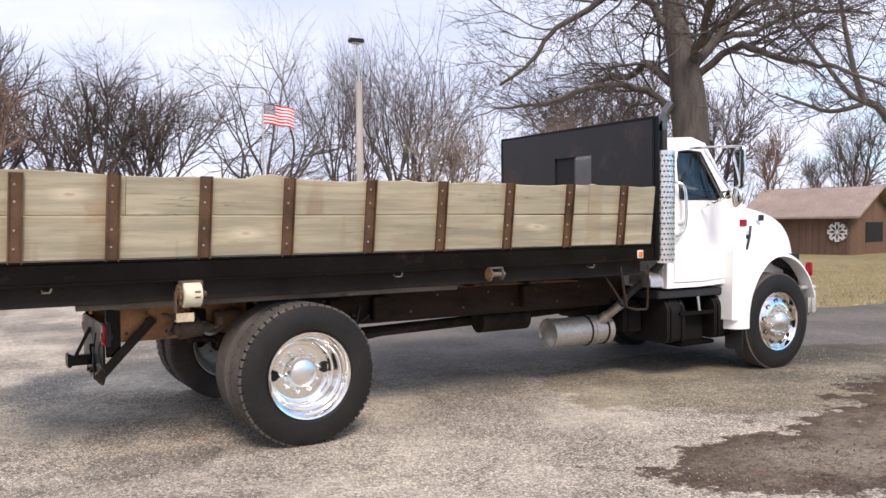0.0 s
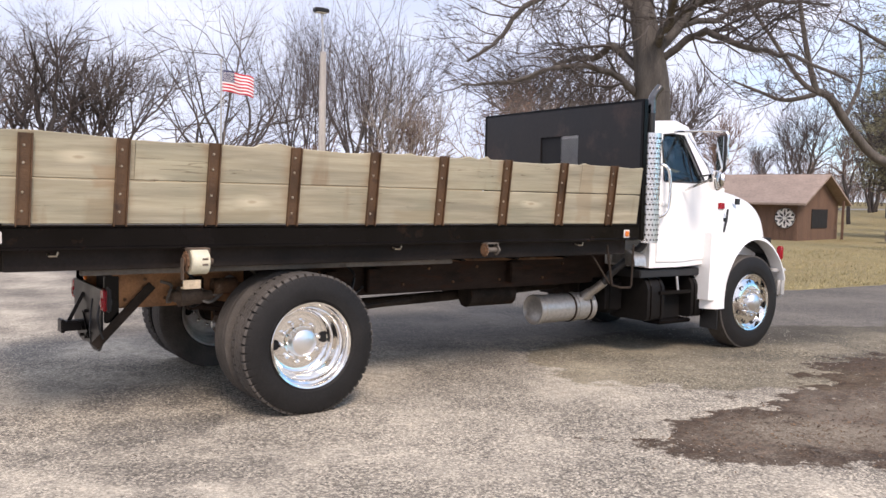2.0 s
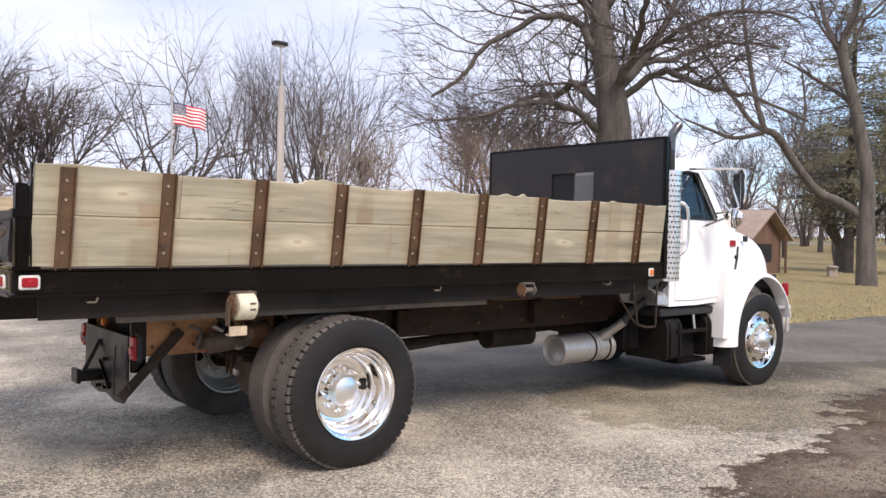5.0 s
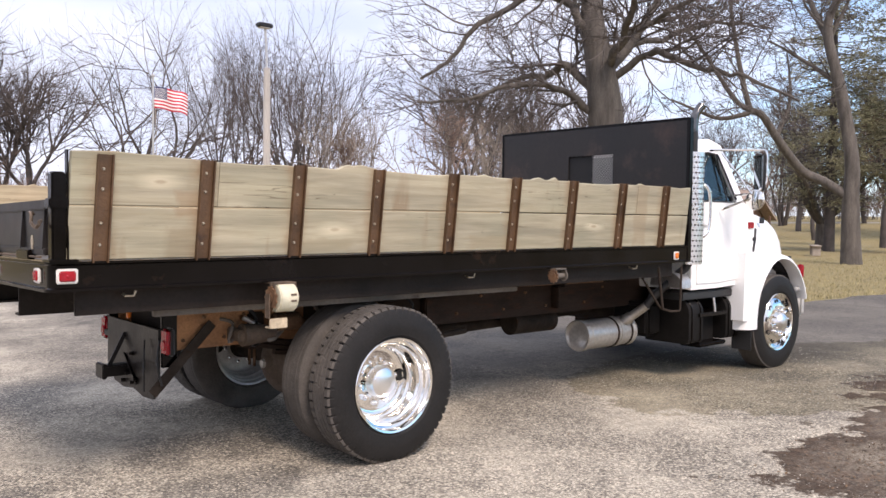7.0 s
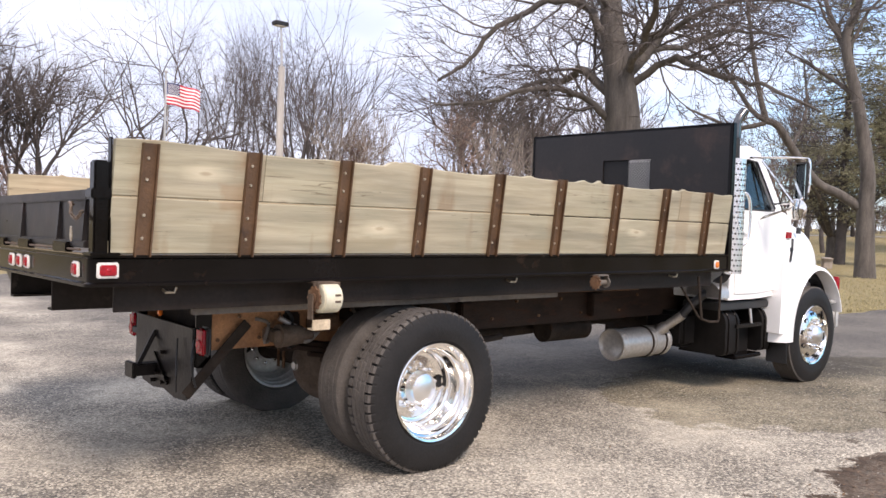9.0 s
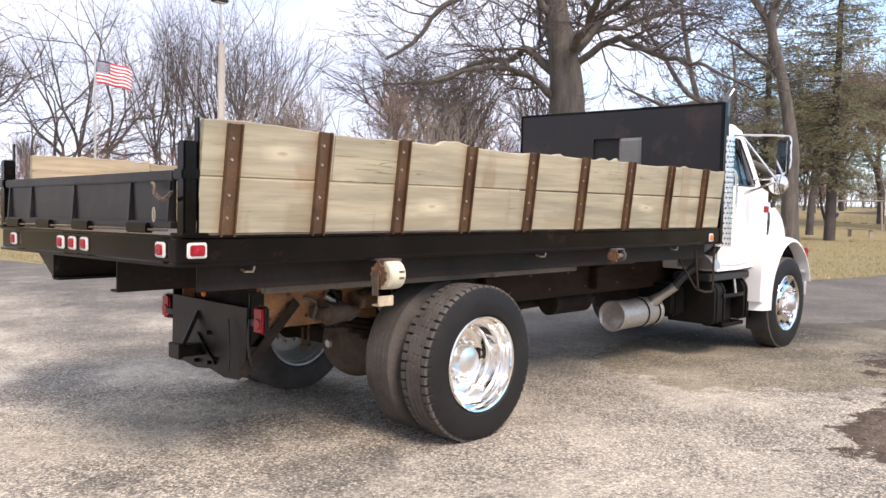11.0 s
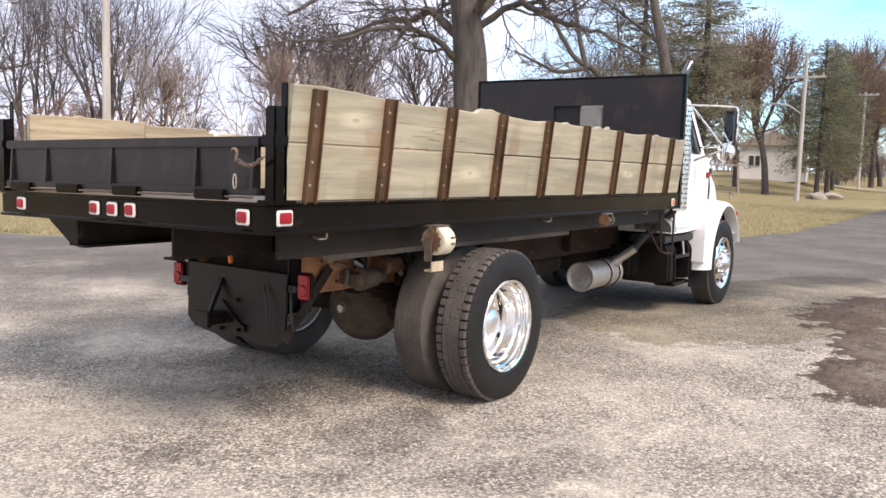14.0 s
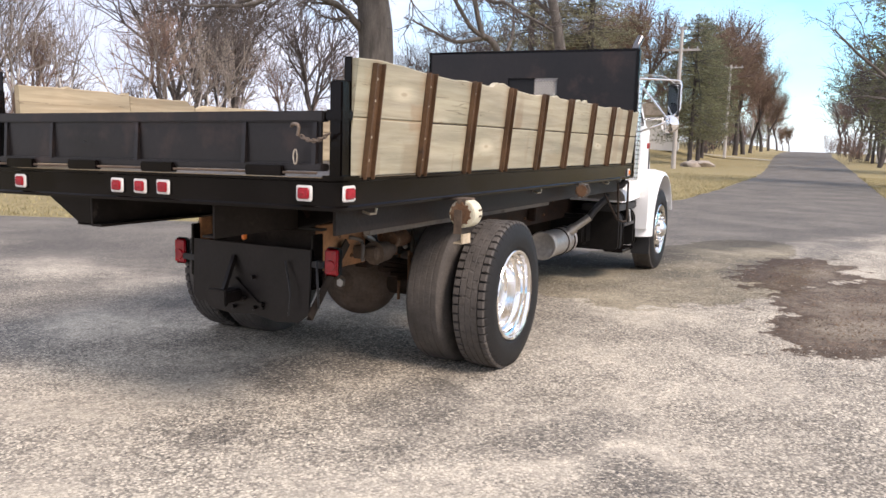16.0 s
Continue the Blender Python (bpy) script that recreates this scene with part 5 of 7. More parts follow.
bm = B()
tube(bm, smooth_line([(5.36, -0.55, 0.545), (5.41, -0.60, 0.60), (5.45, -0.71, 0.69), (5.47, -0.79, 0.755)], 5), 0.043, 14)
rod(bm, (5.405, -0.59, 0.592), (5.43, -0.64, 0.632), 0.056, seg=14)
part("muffler_pipe", bm, M["dull_metal"], muffler)
bm = B()
tube(bm, smooth_line([(5.465, -0.78, 0.745), (5.52, -0.85, 0.86), (5.64, -1.0, 1.05), (5.69, -1.12, 1.30), (5.69, -1.12, 2.46)], 6), 0.038, 16)
stack = part("stack_pipe", bm, M["trim"], truck, "black exhaust stack behind the cab")
bm = B()
tube(bm, smooth_line([(5.69, -1.12, 2.40), (5.69, -1.12, 2.47), (5.705, -1.125, 2.56), (5.77, -1.15, 2.655)], 6), 0.040, 18, False)
tube(bm, smooth_line([(5.69, -1.12, 2.42), (5.69, -1.12, 2.47), (5.705, -1.125, 2.56), (5.768, -1.149, 2.652)], 6), 0.035, 18, False)
part("stack_tip", bm, M["tip"], stack, "curved chrome stack tip")
bm = B()
SH = 0.115
n = 22
loops = []
for z in (1.16, 2.21):
    loops.append([bm.verts.new((5.70 + SH * math.cos(radians(-170 + 190 * k / n)), -1.10 + SH * math.sin(radians(-170 + 190 * k / n)), z)) for k in range(n + 1)])
for k in range(n):
    bm.faces.new((loops[0][k], loops[0][k + 1], loops[1][k + 1], loops[1][k]))
shield = part("heat_shield", bm, M["hub"], stack, "perforated chrome heat shield")
# Dark discs laid on the shield paint the shade of its perforations.
hole_mesh = bpy.data.meshes.new("shield_hole_shade")
bm = B()
bmesh.ops.create_circle(bm, cap_ends=True, segments=8, radius=0.0095)
bm.to_mesh(hole_mesh)
bm.free()
hole_mesh.materials.append(M["dark"])
for row in range(21):
    for k in range(1, 11):
        ang = radians(-170 + 17.3 * k + (8.6 if row % 2 else 0))
        out = Vector((math.cos(ang), math.sin(ang), 0))
        hole = part("shield_hole_shade", hole_mesh, None, shield)
        hole.matrix_basis = Matrix.Translation(Vector((5.70, -1.10, 1.19 + 0.0485 * row)) + out * (SH + 0.0012)) @ out.to_track_quat("Z", "Y").to_matrix().to_4x4()
# bent guard rods behind the tanks
bm = B()
tube(bm, [(5.0, -1.02, 1.12), (5.15, -1.15, 0.80), (5.18, -1.16, 0.775), (5.27, -1.19, 0.748), (5.39, -1.20, 0.745), (5.405, -1.20, 0.76), (5.43, -1.19, 1.15)], 0.0105, 6)
tube(bm, [(5.175, -1.17, 0.78), (5.10, -1.17, 1.15)], 0.0125, 6)
part("guard_rod", bm, M["under"], truck, "bent thin rods under the bed")
bm = B()
arch = [(-0.92 - 0.23 * math.cos(radians(t)), 0.94 + 0.145 * math.sin(radians(t)) ** 0.7) for t in range(0, 181, 15)]
ends = [[bm.verts.new((x + 0.36 * (y + 1.15), y, z)) for y, z in arch] for x in (5.50, 5.66)]
for lp in ends:
    bm.faces.new(lp)
for k in range(len(arch)):
    bm.faces.new((ends[0][k - 1], ends[0][k], ends[1][k], ends[1][k - 1]))
bevel_all(bm, 0.012, 2)
part("air_intake", bm, M["dull_metal"], truck, "dull metal rounded intake housing")

# ---- tanks, steps ----
def saddle_tank(name, x0, x1, label):
    """A tank with a rounded outer shoulder, lying along x."""
    outline = [(-0.5, 0.36), (-0.95, 0.36), (-0.985, 0.375), (-1.0, 0.41)]
    outline += [(-0.86 - 0.14 * math.cos(radians(t)), 0.665 + 0.14 * math.sin(radians(t))) for t in range(0, 91, 15)]
    outline += [(-0.5, 0.805)]
    bm = B()
    p = [bm.verts.new((x0, y, z)) for y, z in outline]
    q = [bm.verts.new((x1, y, z)) for y, z in outline]
    bm.faces.new(p)
    bm.faces.new(q)
    for k in range(len(p)):
        bm.faces.new((p[k], p[(k + 1) % len(p)], q[(k + 1) % len(q)], q[k]))
    bevel_all(bm, 0.018, 3, 60)
    tank = part(name, bm, M["tank"], truck, label)
    bm = B()
    for xs in (x0 + 0.05, x1 - 0.05):
        rim = [(xs, y - 0.003 * (1 if y < -0.6 else 0), z + (0.003 if z > 0.7 else 0)) for y, z in outline[2:]]
        tube(bm, rim, 0.008, 6)
    part("tank_bead", bm, M["black"], tank)


saddle_tank("fuel_tank", 5.87, 6.12, "black saddle tank with a rounded shoulder below the door")
saddle_tank("air_reservoir", 6.54, 6.76, "black reservoir with a rounded shoulder beside the step")
bm = B()
box(bm, 5.62, 5.86, -0.70, -0.2, 0.42, 0.76, 0.04, None, 3)
part("equipment_box", bm, M["tank"], truck, "sooty black box behind the cab")
bm = B()
box(bm, 6.03, 6.52, -0.88, -0.45, 0.34, 0.66, 0.02)
part("battery_box", bm, M["tank"], truck, "black battery box behind the step")
for z in (0.34, 0.64):
    bm = B()
    box(bm, 6.03, 6.52, -1.02, -0.80, z - 0.02, z + 0.02, 0.008)
    part("step_tread", bm, M["black"], truck, "black ribbed step")
bm = B()
tube(bm, [(6.3, -1.0, 0.80), (6.3, -1.02, 0.66)], 0.014, 8)
part("step_bar", bm, M["dull_metal"], truck)
bm = B()
box(bm, 5.75, 6.7, -1.0, -0.6, 0.80, 0.875, 0.01)
part("cab_sill", bm, M["trim"], truck)
bm = B()
box(bm, 6.78, 6.795, -1.15, -0.93, 0.235, 0.57, 0.004)
part("mud_flap", bm, M["trim"], truck, "black rubber flap behind the front wheel")

# ---- cab ----
def cab_y(z):
    """Half width of the cab at a height: it leans in above the belt line."""
    return 1.03 - 0.005 * max(0, 1.0 - z) - 0.15 * max(0.0, z - 1.72)


SIDE = [(5.84, 0.90), (5.83, 1.50), (5.86, 2.20), (5.93, 2.36), (6.28, 2.385), (6.47, 2.33), (6.70, 1.95), (6.80, 1.76), (6.98, 1.71), (6.98, 1.2), (6.74, 0.92), (6.3, 0.90)]
HOLE = [(6.02, 1.76), (6.02, 1.9), (6.03, 2.15), (6.06, 2.23), (6.20, 2.245), (6.375, 2.235), (6.50, 2.03), (6.60, 1.85), (6.64, 1.79), (6.62, 1.765), (6.5, 1.76), (6.25, 1.76)]
cab = None
for sgn in (-1, 1):
    bm = B()
    loops = []
    for pts, dy in ((SIDE, -0.035), (SIDE, 0.0), (HOLE, 0.0), (HOLE, -0.04)):
        loops.append([bm.verts.new((x, sgn * (cab_y(z) + dy), z)) for x, z in pts])
    for p, q in zip(loops, loops[1:]):
        for k in range(len(p)):
            bm.faces.new((p[k], p[(k + 1) % len(p)], q[(k + 1) % len(q)], q[k]))
    bm.edges.ensure_lookup_table()
    ob = part("cab" if cab is None else "cab_side", bm, M["white"], cab or truck, "glossy white cab" if cab is None else "", 30)
    cab = cab or ob
    # door skin, a little proud, with the same window
    bm = B()
    DOOR = [(5.93, 0.96), (5.93, 1.5), (5.94, 2.18), (5.99, 2.30), (6.2, 2.315), (6.42, 2.29), (6.60, 1.98), (6.72, 1.78), (6.76, 1.70), (6.76, 1.25), (6.70, 0.98), (6.3, 0.955)]
    loops = []
    for pts, dy in ((DOOR, 0.0), (DOOR, 0.012), (HOLE, 0.012), (HOLE, -0.02)):
        loops.append([bm.verts.new((x, sgn * (cab_y(z) + dy), z)) for x, z in pts])
    for p, q in zip(loops, loops[1:]):
        for k in range(len(p)):
            bm.faces.new((p[k], p[(k + 1) % len(p)], q[(k + 1) % len(q)], q[k]))
    door = part("door", bm, M["white"], cab, "white cab door, closed", 30)
    bm = B()
    loops = [[bm.verts.new((x, sgn * (cab_y(z) - 0.025 - d), z)) for x, z in HOLE] for d in (0, 0.005)]
    for lp in loops:
        bm.faces.new(lp)
    pane = part("side_window", bm, M["glass"], cab, "dark tinted side window")
    pane.visible_shadow = False
    bm = B()
    ring = [(x, sgn * (cab_y(z) + 0.008), z) for x, z in HOLE]
    tube(bm, ring + ring[:1], 0.009, 6, False)
    tube(bm, [(6.36, sgn * (cab_y(2.24) + 0.004), 2.235), (6.47, sgn * (cab_y(1.78) + 0.004), 1.765)], 0.007, 6)
    part("window_seal", bm, M["trim"], cab)
bm = B()
box(bm, 5.83, 5.865, -0.99, 0.99, 0.90, 2.30, 0.01)
part("back_panel", bm, M["white"], cab)
bm = B()
box(bm, 5.822, 5.832, -0.52, 0.52, 1.76, 2.22, 0.004)
rw = part("rear_window", bm, M["pane"], cab, "dark rear window")
bm = B()
rows_r = []
for x, z in ((5.84, 2.26), (5.86, 2.34), (5.95, 2.39), (6.2, 2.415), (6.40, 2.395), (6.50, 2.34), (6.50, 2.29)):
    row = []
    for k in range(17):
        f = -1 + k / 8
        y = f * (cab_y(2.36) + 0.012)
        row.append(bm.verts.new((x, y, z - 0.07 * abs(f) ** 4 - (0.05 if abs(f) == 1 else 0))))
    rows_r.append(row)
for p, q in zip(rows_r, rows_r[1:]):
    for k in range(16):
        bm.faces.new((p[k], p[k + 1], q[k + 1], q[k]))
roof = part("cab_roof", bm, M["white"], cab, "white cab roof", 50)
bm = B()
v = [bm.verts.new(p) for p in ((6.50, -0.86, 2.30), (6.50, 0.86, 2.30), (6.86, 0.93, 1.76), (6.86, -0.93, 1.76))]
bm.faces.new(v)
part("windscreen", bm, M["pane"], cab, "dark windscreen")
bm = B()
box(bm, 5.87, 6.95, -0.95, 0.95, 0.90, 0.95, 0.004)
part("cab_floor", bm, M["dark"], cab)
for y in (-0.5, 0.5):
    bm = B()
    box(bm, 5.95, 6.4, y - 0.26, y + 0.26, 1.22, 1.38, 0.05, None, 3)
    box(bm, 5.9, 6.02, y - 0.25, y + 0.25, 1.36, 2.0, 0.05, None, 3)
    part("seat", bm, M["dark"], cab, "dark cab seat")
bm = B()
ring = [Vector((6.52 + 0.12 * math.sin(a), 0.5 + 0.23 * math.cos(a), 1.66 + 0.18 * math.sin(a))) for a in [2 * math.pi * k / 24 for k in range(25)]]
tube(bm, ring, 0.014, 6, False)
tube(bm, [(6.52, 0.5, 1.66), (6.75, 0.5, 1.5)], 0.02, 6)
part("steering_wheel", bm, M["dark"], cab)
bm = B()
box(bm, 6.65, 6.92, -0.95, 0.95, 1.3, 1.72, 0.05, None, 3)
part("dashboard", bm, M["dark"], cab)
# grab bar, door handle, latch, side lamps
bm = B()
tube(bm, smooth_line([(5.885, -1.02, 1.40), (5.93, -1.10, 1.42), (5.99, -1.12, 1.52), (6.0, -1.12, 1.78), (5.97, -1.10, 1.90), (5.90, -1.02, 1.93)], 5), 0.015, 10)
part("grab_bar", bm, M["chrome"], cab, "bright grab bar")
bm = B()
box(bm, 5.98, 6.10, -1.062, -1.035, 1.52, 1.555, 0.008)
part("door_handle", bm, M["white"], cab)

# ---- hood and fenders ----
HOOD = [(6.94, 0.985, 1.755), (7.1, 0.97, 1.75), (7.3, 0.945, 1.735), (7.5, 0.915, 1.71), (7.68, 0.89, 1.68), (7.82, 0.87, 1.645), (7.91, 0.855, 1.60), (7.97, 0.845, 1.53), (8.0, 0.84, 1.42), (8.015, 0.835, 1.2), (8.02, 0.83, 0.95)]
bm = B()
loops = []
for x, w, top in HOOD:
    row = []
    n = 28
    low = 0.95
    for k in range(n + 1):
        a = math.pi * k / n
        ca, sa = math.cos(a), math.sin(a)
        y = w * math.copysign(abs(ca) ** 0.38, ca)
        z = low + (top - low) * abs(sa) ** 0.42
        row.append(bm.verts.new((x, y, z)))
    loops.append(row)
for p, q in zip(loops, loops[1:]):
    for k in range(len(p) - 1):
        bm.faces.new((p[k], p[k + 1], q[k + 1], q[k]))
bm.faces.new(loops[-1])
hood = part("hood", bm, M["white"], truck, "long sloping white hood", 60)
for sgn in (-1, 1):
    bm = B()
    rows_f = []
    N = 40
    for i in range(N + 1):
        th = radians(184 - 166 * i / N)
        c, s = math.cos(th), math.sin(th)
        cx, cz = FRONT_X + 0.03, 0.50
        fx = 0.50 if c < 0 else 0.575
        grow = 0.26 * smooth_step(0.55, 1.0, -c) if c < 0 else 0.0
        row = []
        for k, y in ((0.004, 1.02), (0.0, 1.15), (0.006, 1.166), (0.022, 1.164), (0.042, 1.145), (0.056, 1.10), (0.066, 1.0), (0.11, 0.6)):
            row.append(bm.verts.new((cx + (fx + k * (1 if c > 0 else 0.9) + grow * (k / 0.11)) * c, sgn * y, cz + (0.665 + k) * s)))
        rows_f.append(row)
    for p, q in zip(rows_f, rows_f[1:]):
        for k in range(len(p) - 1):
            bm.faces.new((p[k], p[k + 1], q[k + 1], q[k]))
    bm.faces.new(rows_f[0])
    bm.faces.new(rows_f[-1])
    fender = part("fender", bm, M["white"], truck, "rounded white front fender", 50)
    bm = B()
    prism(bm, [(6.64, 0.55), (6.885, 0.53), (6.885, 0.70), (6.90, 0.85), (7.0, 1.05), (7.0, 1.25), (6.66, 1.25)], sgn * 0.80, sgn * 1.135)
    bevel_all(bm, 0.02, 3)
    part("fender_skirt", bm, M["white"], fender)
    bm = B()
    box(bm, 7.93, 7.975, min(sgn * 1.05, sgn * 1.12), max(sgn * 1.05, sgn * 1.12), 0.94, 1.09, 0.012, None, 3)
    part("turn_lamp", bm, M["red"], fender, "tall orange-red turn lamp")
    bm = B()
    box(bm, 6.885, 6.98, sgn * 1.034 - 0.012, sgn * 1.034 + 0.012, 1.495, 1.56, 0.004)
    part("side_lamp", bm, M["red"], hood, "small red side lamp")
    bm = B()
    tube(bm, [(6.99, sgn * 1.035, 1.25), (7.05, sgn * 1.02, 1.38), (7.10, sgn * 0.995, 1.49)], 0.013, 8)
    box(bm, 7.01, 7.055, sgn * 1.02 - 0.014, sgn * 1.02 + 0.014, 1.36, 1.40, 0.004)
    part("hood_latch", bm, M["trim"], hood, "black rubber hood latch")
    bm = B()
    box(bm, 7.315, 7.385, sgn * 0.93 - 0.012, sgn * 0.93 + 0.012, 1.545, 1.61, 0.004)
    part("side_badge", bm, M["trim"], hood, "small square dark badge")
bm = B()
box(bm, 8.02, 8.14, -1.06, 1.06, 0.50, 0.80, 0.03, None, 3)
box(bm, 7.78, 8.04, -1.12, -1.04, 0.80, 0.84, 0.012)
box(bm, 7.78, 8.04, 1.04, 1.12, 0.80, 0.84, 0.012)
part("bumper", bm, M["steel_rim"], truck, "pale painted front bumper")
bm = B()
box(bm, 8.01, 8.04, -0.5, 0.5, 0.95, 1.35, 0.02)
part("grille", bm, M["chrome"], hood)
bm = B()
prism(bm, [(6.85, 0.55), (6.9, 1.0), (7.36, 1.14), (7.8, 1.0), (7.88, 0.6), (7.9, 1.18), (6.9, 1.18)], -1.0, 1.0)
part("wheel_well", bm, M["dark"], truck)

# ---- mirrors ----
for sgn in (-1, 1):
    bm = B()
    tube(bm, smooth_line([(6.22, sgn * 0.97, 2.27), (6.30, sgn * 1.2, 2.265), (6.38, sgn * 1.42, 2.255), (6.39, sgn * 1.475, 2.23), (6.39, sgn * 1.48, 2.1), (6.39, sgn * 1.48, 1.95), (6.36, sgn * 1.42, 1.86)], 5), 0.0125, 8)
    tube(bm, [(6.36, sgn * 1.42, 1.84), (6.53, sgn * 1.06, 1.83)], 0.011, 8)
    tube(bm, [(6.34, sgn * 1.37, 1.80), (6.30, sgn * 1.06, 1.68)], 0.011, 8)
    tube(bm, [(6.40, sgn * 0.99, 2.26), (6.33, sgn * 1.37, 1.83)], 0.011, 8)
    arm = part("mirror_arm", bm, M["chrome"], truck, "chrome mirror bracket")
    mt = Matrix.Translation((6.385, sgn * 1.40, 2.04)) @ Matrix.Rotation(radians(24 * sgn), 4, "Z")
    bm = B()
    box(bm, 0.0, 0.035, -0.075, 0.075, -0.18, 0.18, 0.012, mt, 3)
    part("mirror_shell", bm, M["trim"], arm, "tall dark mirror housing")
    bm = B()
    box(bm, -0.004, 0.001, -0.063, 0.063, -0.165, 0.165, 0.001, mt)
    part("mirror_glass", bm, M["mirror"], arm)
    bm = B()
    mm = Matrix.Translation((6.34, sgn * 1.39, 1.775)) @ Matrix.Rotation(radians(-90), 4, "Z")
    rings = lathe(bm, [(0.012, 0.004), (0.010, 0.05), (0.0, 0.092), (-0.012, 0.10), (-0.03, 0.092), (-0.06, 0.06), (-0.075, 0.004)], 32, mm)
    part("round_mirror", bm, M["chrome"], arm, "round convex chrome mirror")

# ---- trees ----
class Wood:
    """Collects tapering limbs into one mesh."""

    def __init__(self):
        self.verts, self.faces, self.thin = [], [], 0.0055

    def limb(self, pts, r0, r1, sides):
        n = len(pts)
        base = len(self.verts)
        for i, p in enumerate(pts):
            t = (pts[min(i + 1, n - 1)] - pts[max(i - 1, 0)])
            if t.length < 1e-6:
                t = Vector((0, 0, 1))
            t.normalize()
            ref = Vector((1, 0, 0)) if abs(t.x) < 0.8 else Vector((0, 1, 0))
            u = t.cross(ref).normalized()
            v = t.cross(u)
            f = i / (n - 1)
            r = r0 + (r1 - r0) * f
            for k in range(sides):
                a = 2 * math.pi * k / sides
                q = p + u * (r * math.cos(a)) + v * (r * math.sin(a))
                self.verts.append((q.x, q.y, q.z))
        for i in range(n - 1):
            for k in range(sides if sides > 2 else 1):
                a, b = base + i * sides + k, base + i * sides + (k + 1) % sides
                self.faces.append((a, b, b + sides, a + sides))

    def mesh(self, name, mat):
        return finish(name, self.verts, self.faces, mat, True, 80)


def wander(rng, start, way, length, n, bend, lift):
    pts, p, d = [start.copy()], start.copy(), way.normalized()
    for _ in range(n):
        d = (d + Vector((rng.gauss(0, bend), rng.gauss(0, bend), rng.gauss(0, bend) + lift))).normalized()
        p = p + d * (length / n)
        pts.append(p.copy())
    return pts


def sprout(rng, wood, crown, pts, r0, r1, level, spec):
    """Side branches along a limb, level by level."""
    if level >= len(spec):
        return
    count, reach, spread, bend, lift, sides, first = spec[level]
    n = len(pts) - 1
    total = sum((b - a).length for a, b in zip(pts, pts[1:]))
    for k in range(count):
        f = first + (1 - first) * (k + rng.random()) / count
        i = min(n - 1, int(f * n))
        g = f * n - i
        p = pts[i].lerp(pts[i + 1], g)
        t = (pts[i + 1] - pts[i]).normalized()
        side = t.cross(Vector((rng.gauss(0, 1), rng.gauss(0, 1), rng.gauss(0, 1)))).normalized()
        way = (t * math.cos(spread) + side * math.sin(spread)).normalized()
        r = (r0 + (r1 - r0) * f)
        L = total * reach * (1.15 - 0.75 * f) * rng.uniform(0.7, 1.25)
        cr = max(crown.thin if level > 1 else 1.6 * crown.thin, r * rng.uniform(0.30, 0.48))
        sub = wander(rng, p, way, L, (5, 3, 2)[min(level, 2)], bend, lift)
        (wood if level < 1 else crown).limb(sub, cr, cr * 0.35 if level < len(spec) - 1 else 0.003, sides)
        sprout(rng, wood, crown, sub, cr, cr * 0.35, level + 1, spec)


def tree_thing(name, at, wood, crown, bark, twig, label, category, group=""):
    ob = thing(name, at, label, category, group)
    part("trunk", wood.mesh("trunk", bark), None, ob)
    if crown.verts:
        part("crown", crown.mesh("crown", twig), None, ob)
    return ob


def ramify(rng, wood, crown, p, d, length, r, level, top, spec):
    """A limb that wanders, sends out side shoots and forks at its end, level by level, as an old broad-leaved tree does."""
    fork, angle, bend, lift, shoots, ratio = spec
    n = 5 if level < 2 else (4 if level < 3 else (3 if level < top else 2))
    pts = wander(rng, p, d, length, n, bend, lift)
    r1 = r * 0.72
    thin = crown.thin
    home = wood if level < 2 else crown
    home.limb(pts, max(r, thin), max(r1, thin * 0.8) if level < top else thin * 0.5, (8, 6, 4, 3)[level] if level < 4 else 2)
    if level >= top:
        return
    axis = (pts[-1] - pts[-2]).normalized()
    side = axis.cross(Vector((rng.gauss(0, 1), rng.gauss(0, 1), rng.gauss(0, 1)))).normalized()
    turn = rng.uniform(0, 6.283)
    count = fork if rng.random() < 0.55 else fork + rng.choice((-1, 1)) if fork > 2 else fork + (rng.random() < 0.3)
    for k in range(max(2, count)):
        a = turn + 6.283 * k / max(2, count) + rng.gauss(0, 0.3)
        out = side * math.cos(a) + axis.cross(side) * math.sin(a)
        t = angle * rng.uniform(0.6, 1.25)
        ramify(rng, wood, crown, pts[-1], axis * math.cos(t) + out * math.sin(t), length * ratio * rng.uniform(0.8, 1.2), r1 * rng.uniform(0.70, 0.93), level + 1, top, spec)
    for k in range(shoots if level else 0):
        f = rng.uniform(0.25, 0.92) * (len(pts) - 1)
        q = int(f)
        base = pts[q].lerp(pts[q + 1], f - q)
        axis = (pts[q + 1] - pts[q]).normalized()
        out = axis.cross(Vector((rng.gauss(0, 1), rng.gauss(0, 1), rng.gauss(0, 1)))).normalized()
        t = rng.uniform(0.6, 1.1)
        ramify(rng, wood, crown, base, axis * math.cos(t) + out * math.sin(t), length * 0.62 * rng.uniform(0.7, 1.2), r * 0.42, min(top, level + (2 if level < 2 else 1)), top, spec)


# forks at a limb's end, fork angle, crookedness, lift, side shoots, shortening from level to level
TREE_STYLES = {"vase": (2, 0.30, 0.10, 0.06, 2, 0.80), "round": (2, 0.40, 0.13, 0.03, 2, 0.80), "spread": (3, 0.46, 0.13, 0.06, 2, 0.76), "sparse": (2, 0.42, 0.17, 0.05, 1, 0.84), "birch": (2, 0.34, 0.12, 0.07, 2, 0.78)}


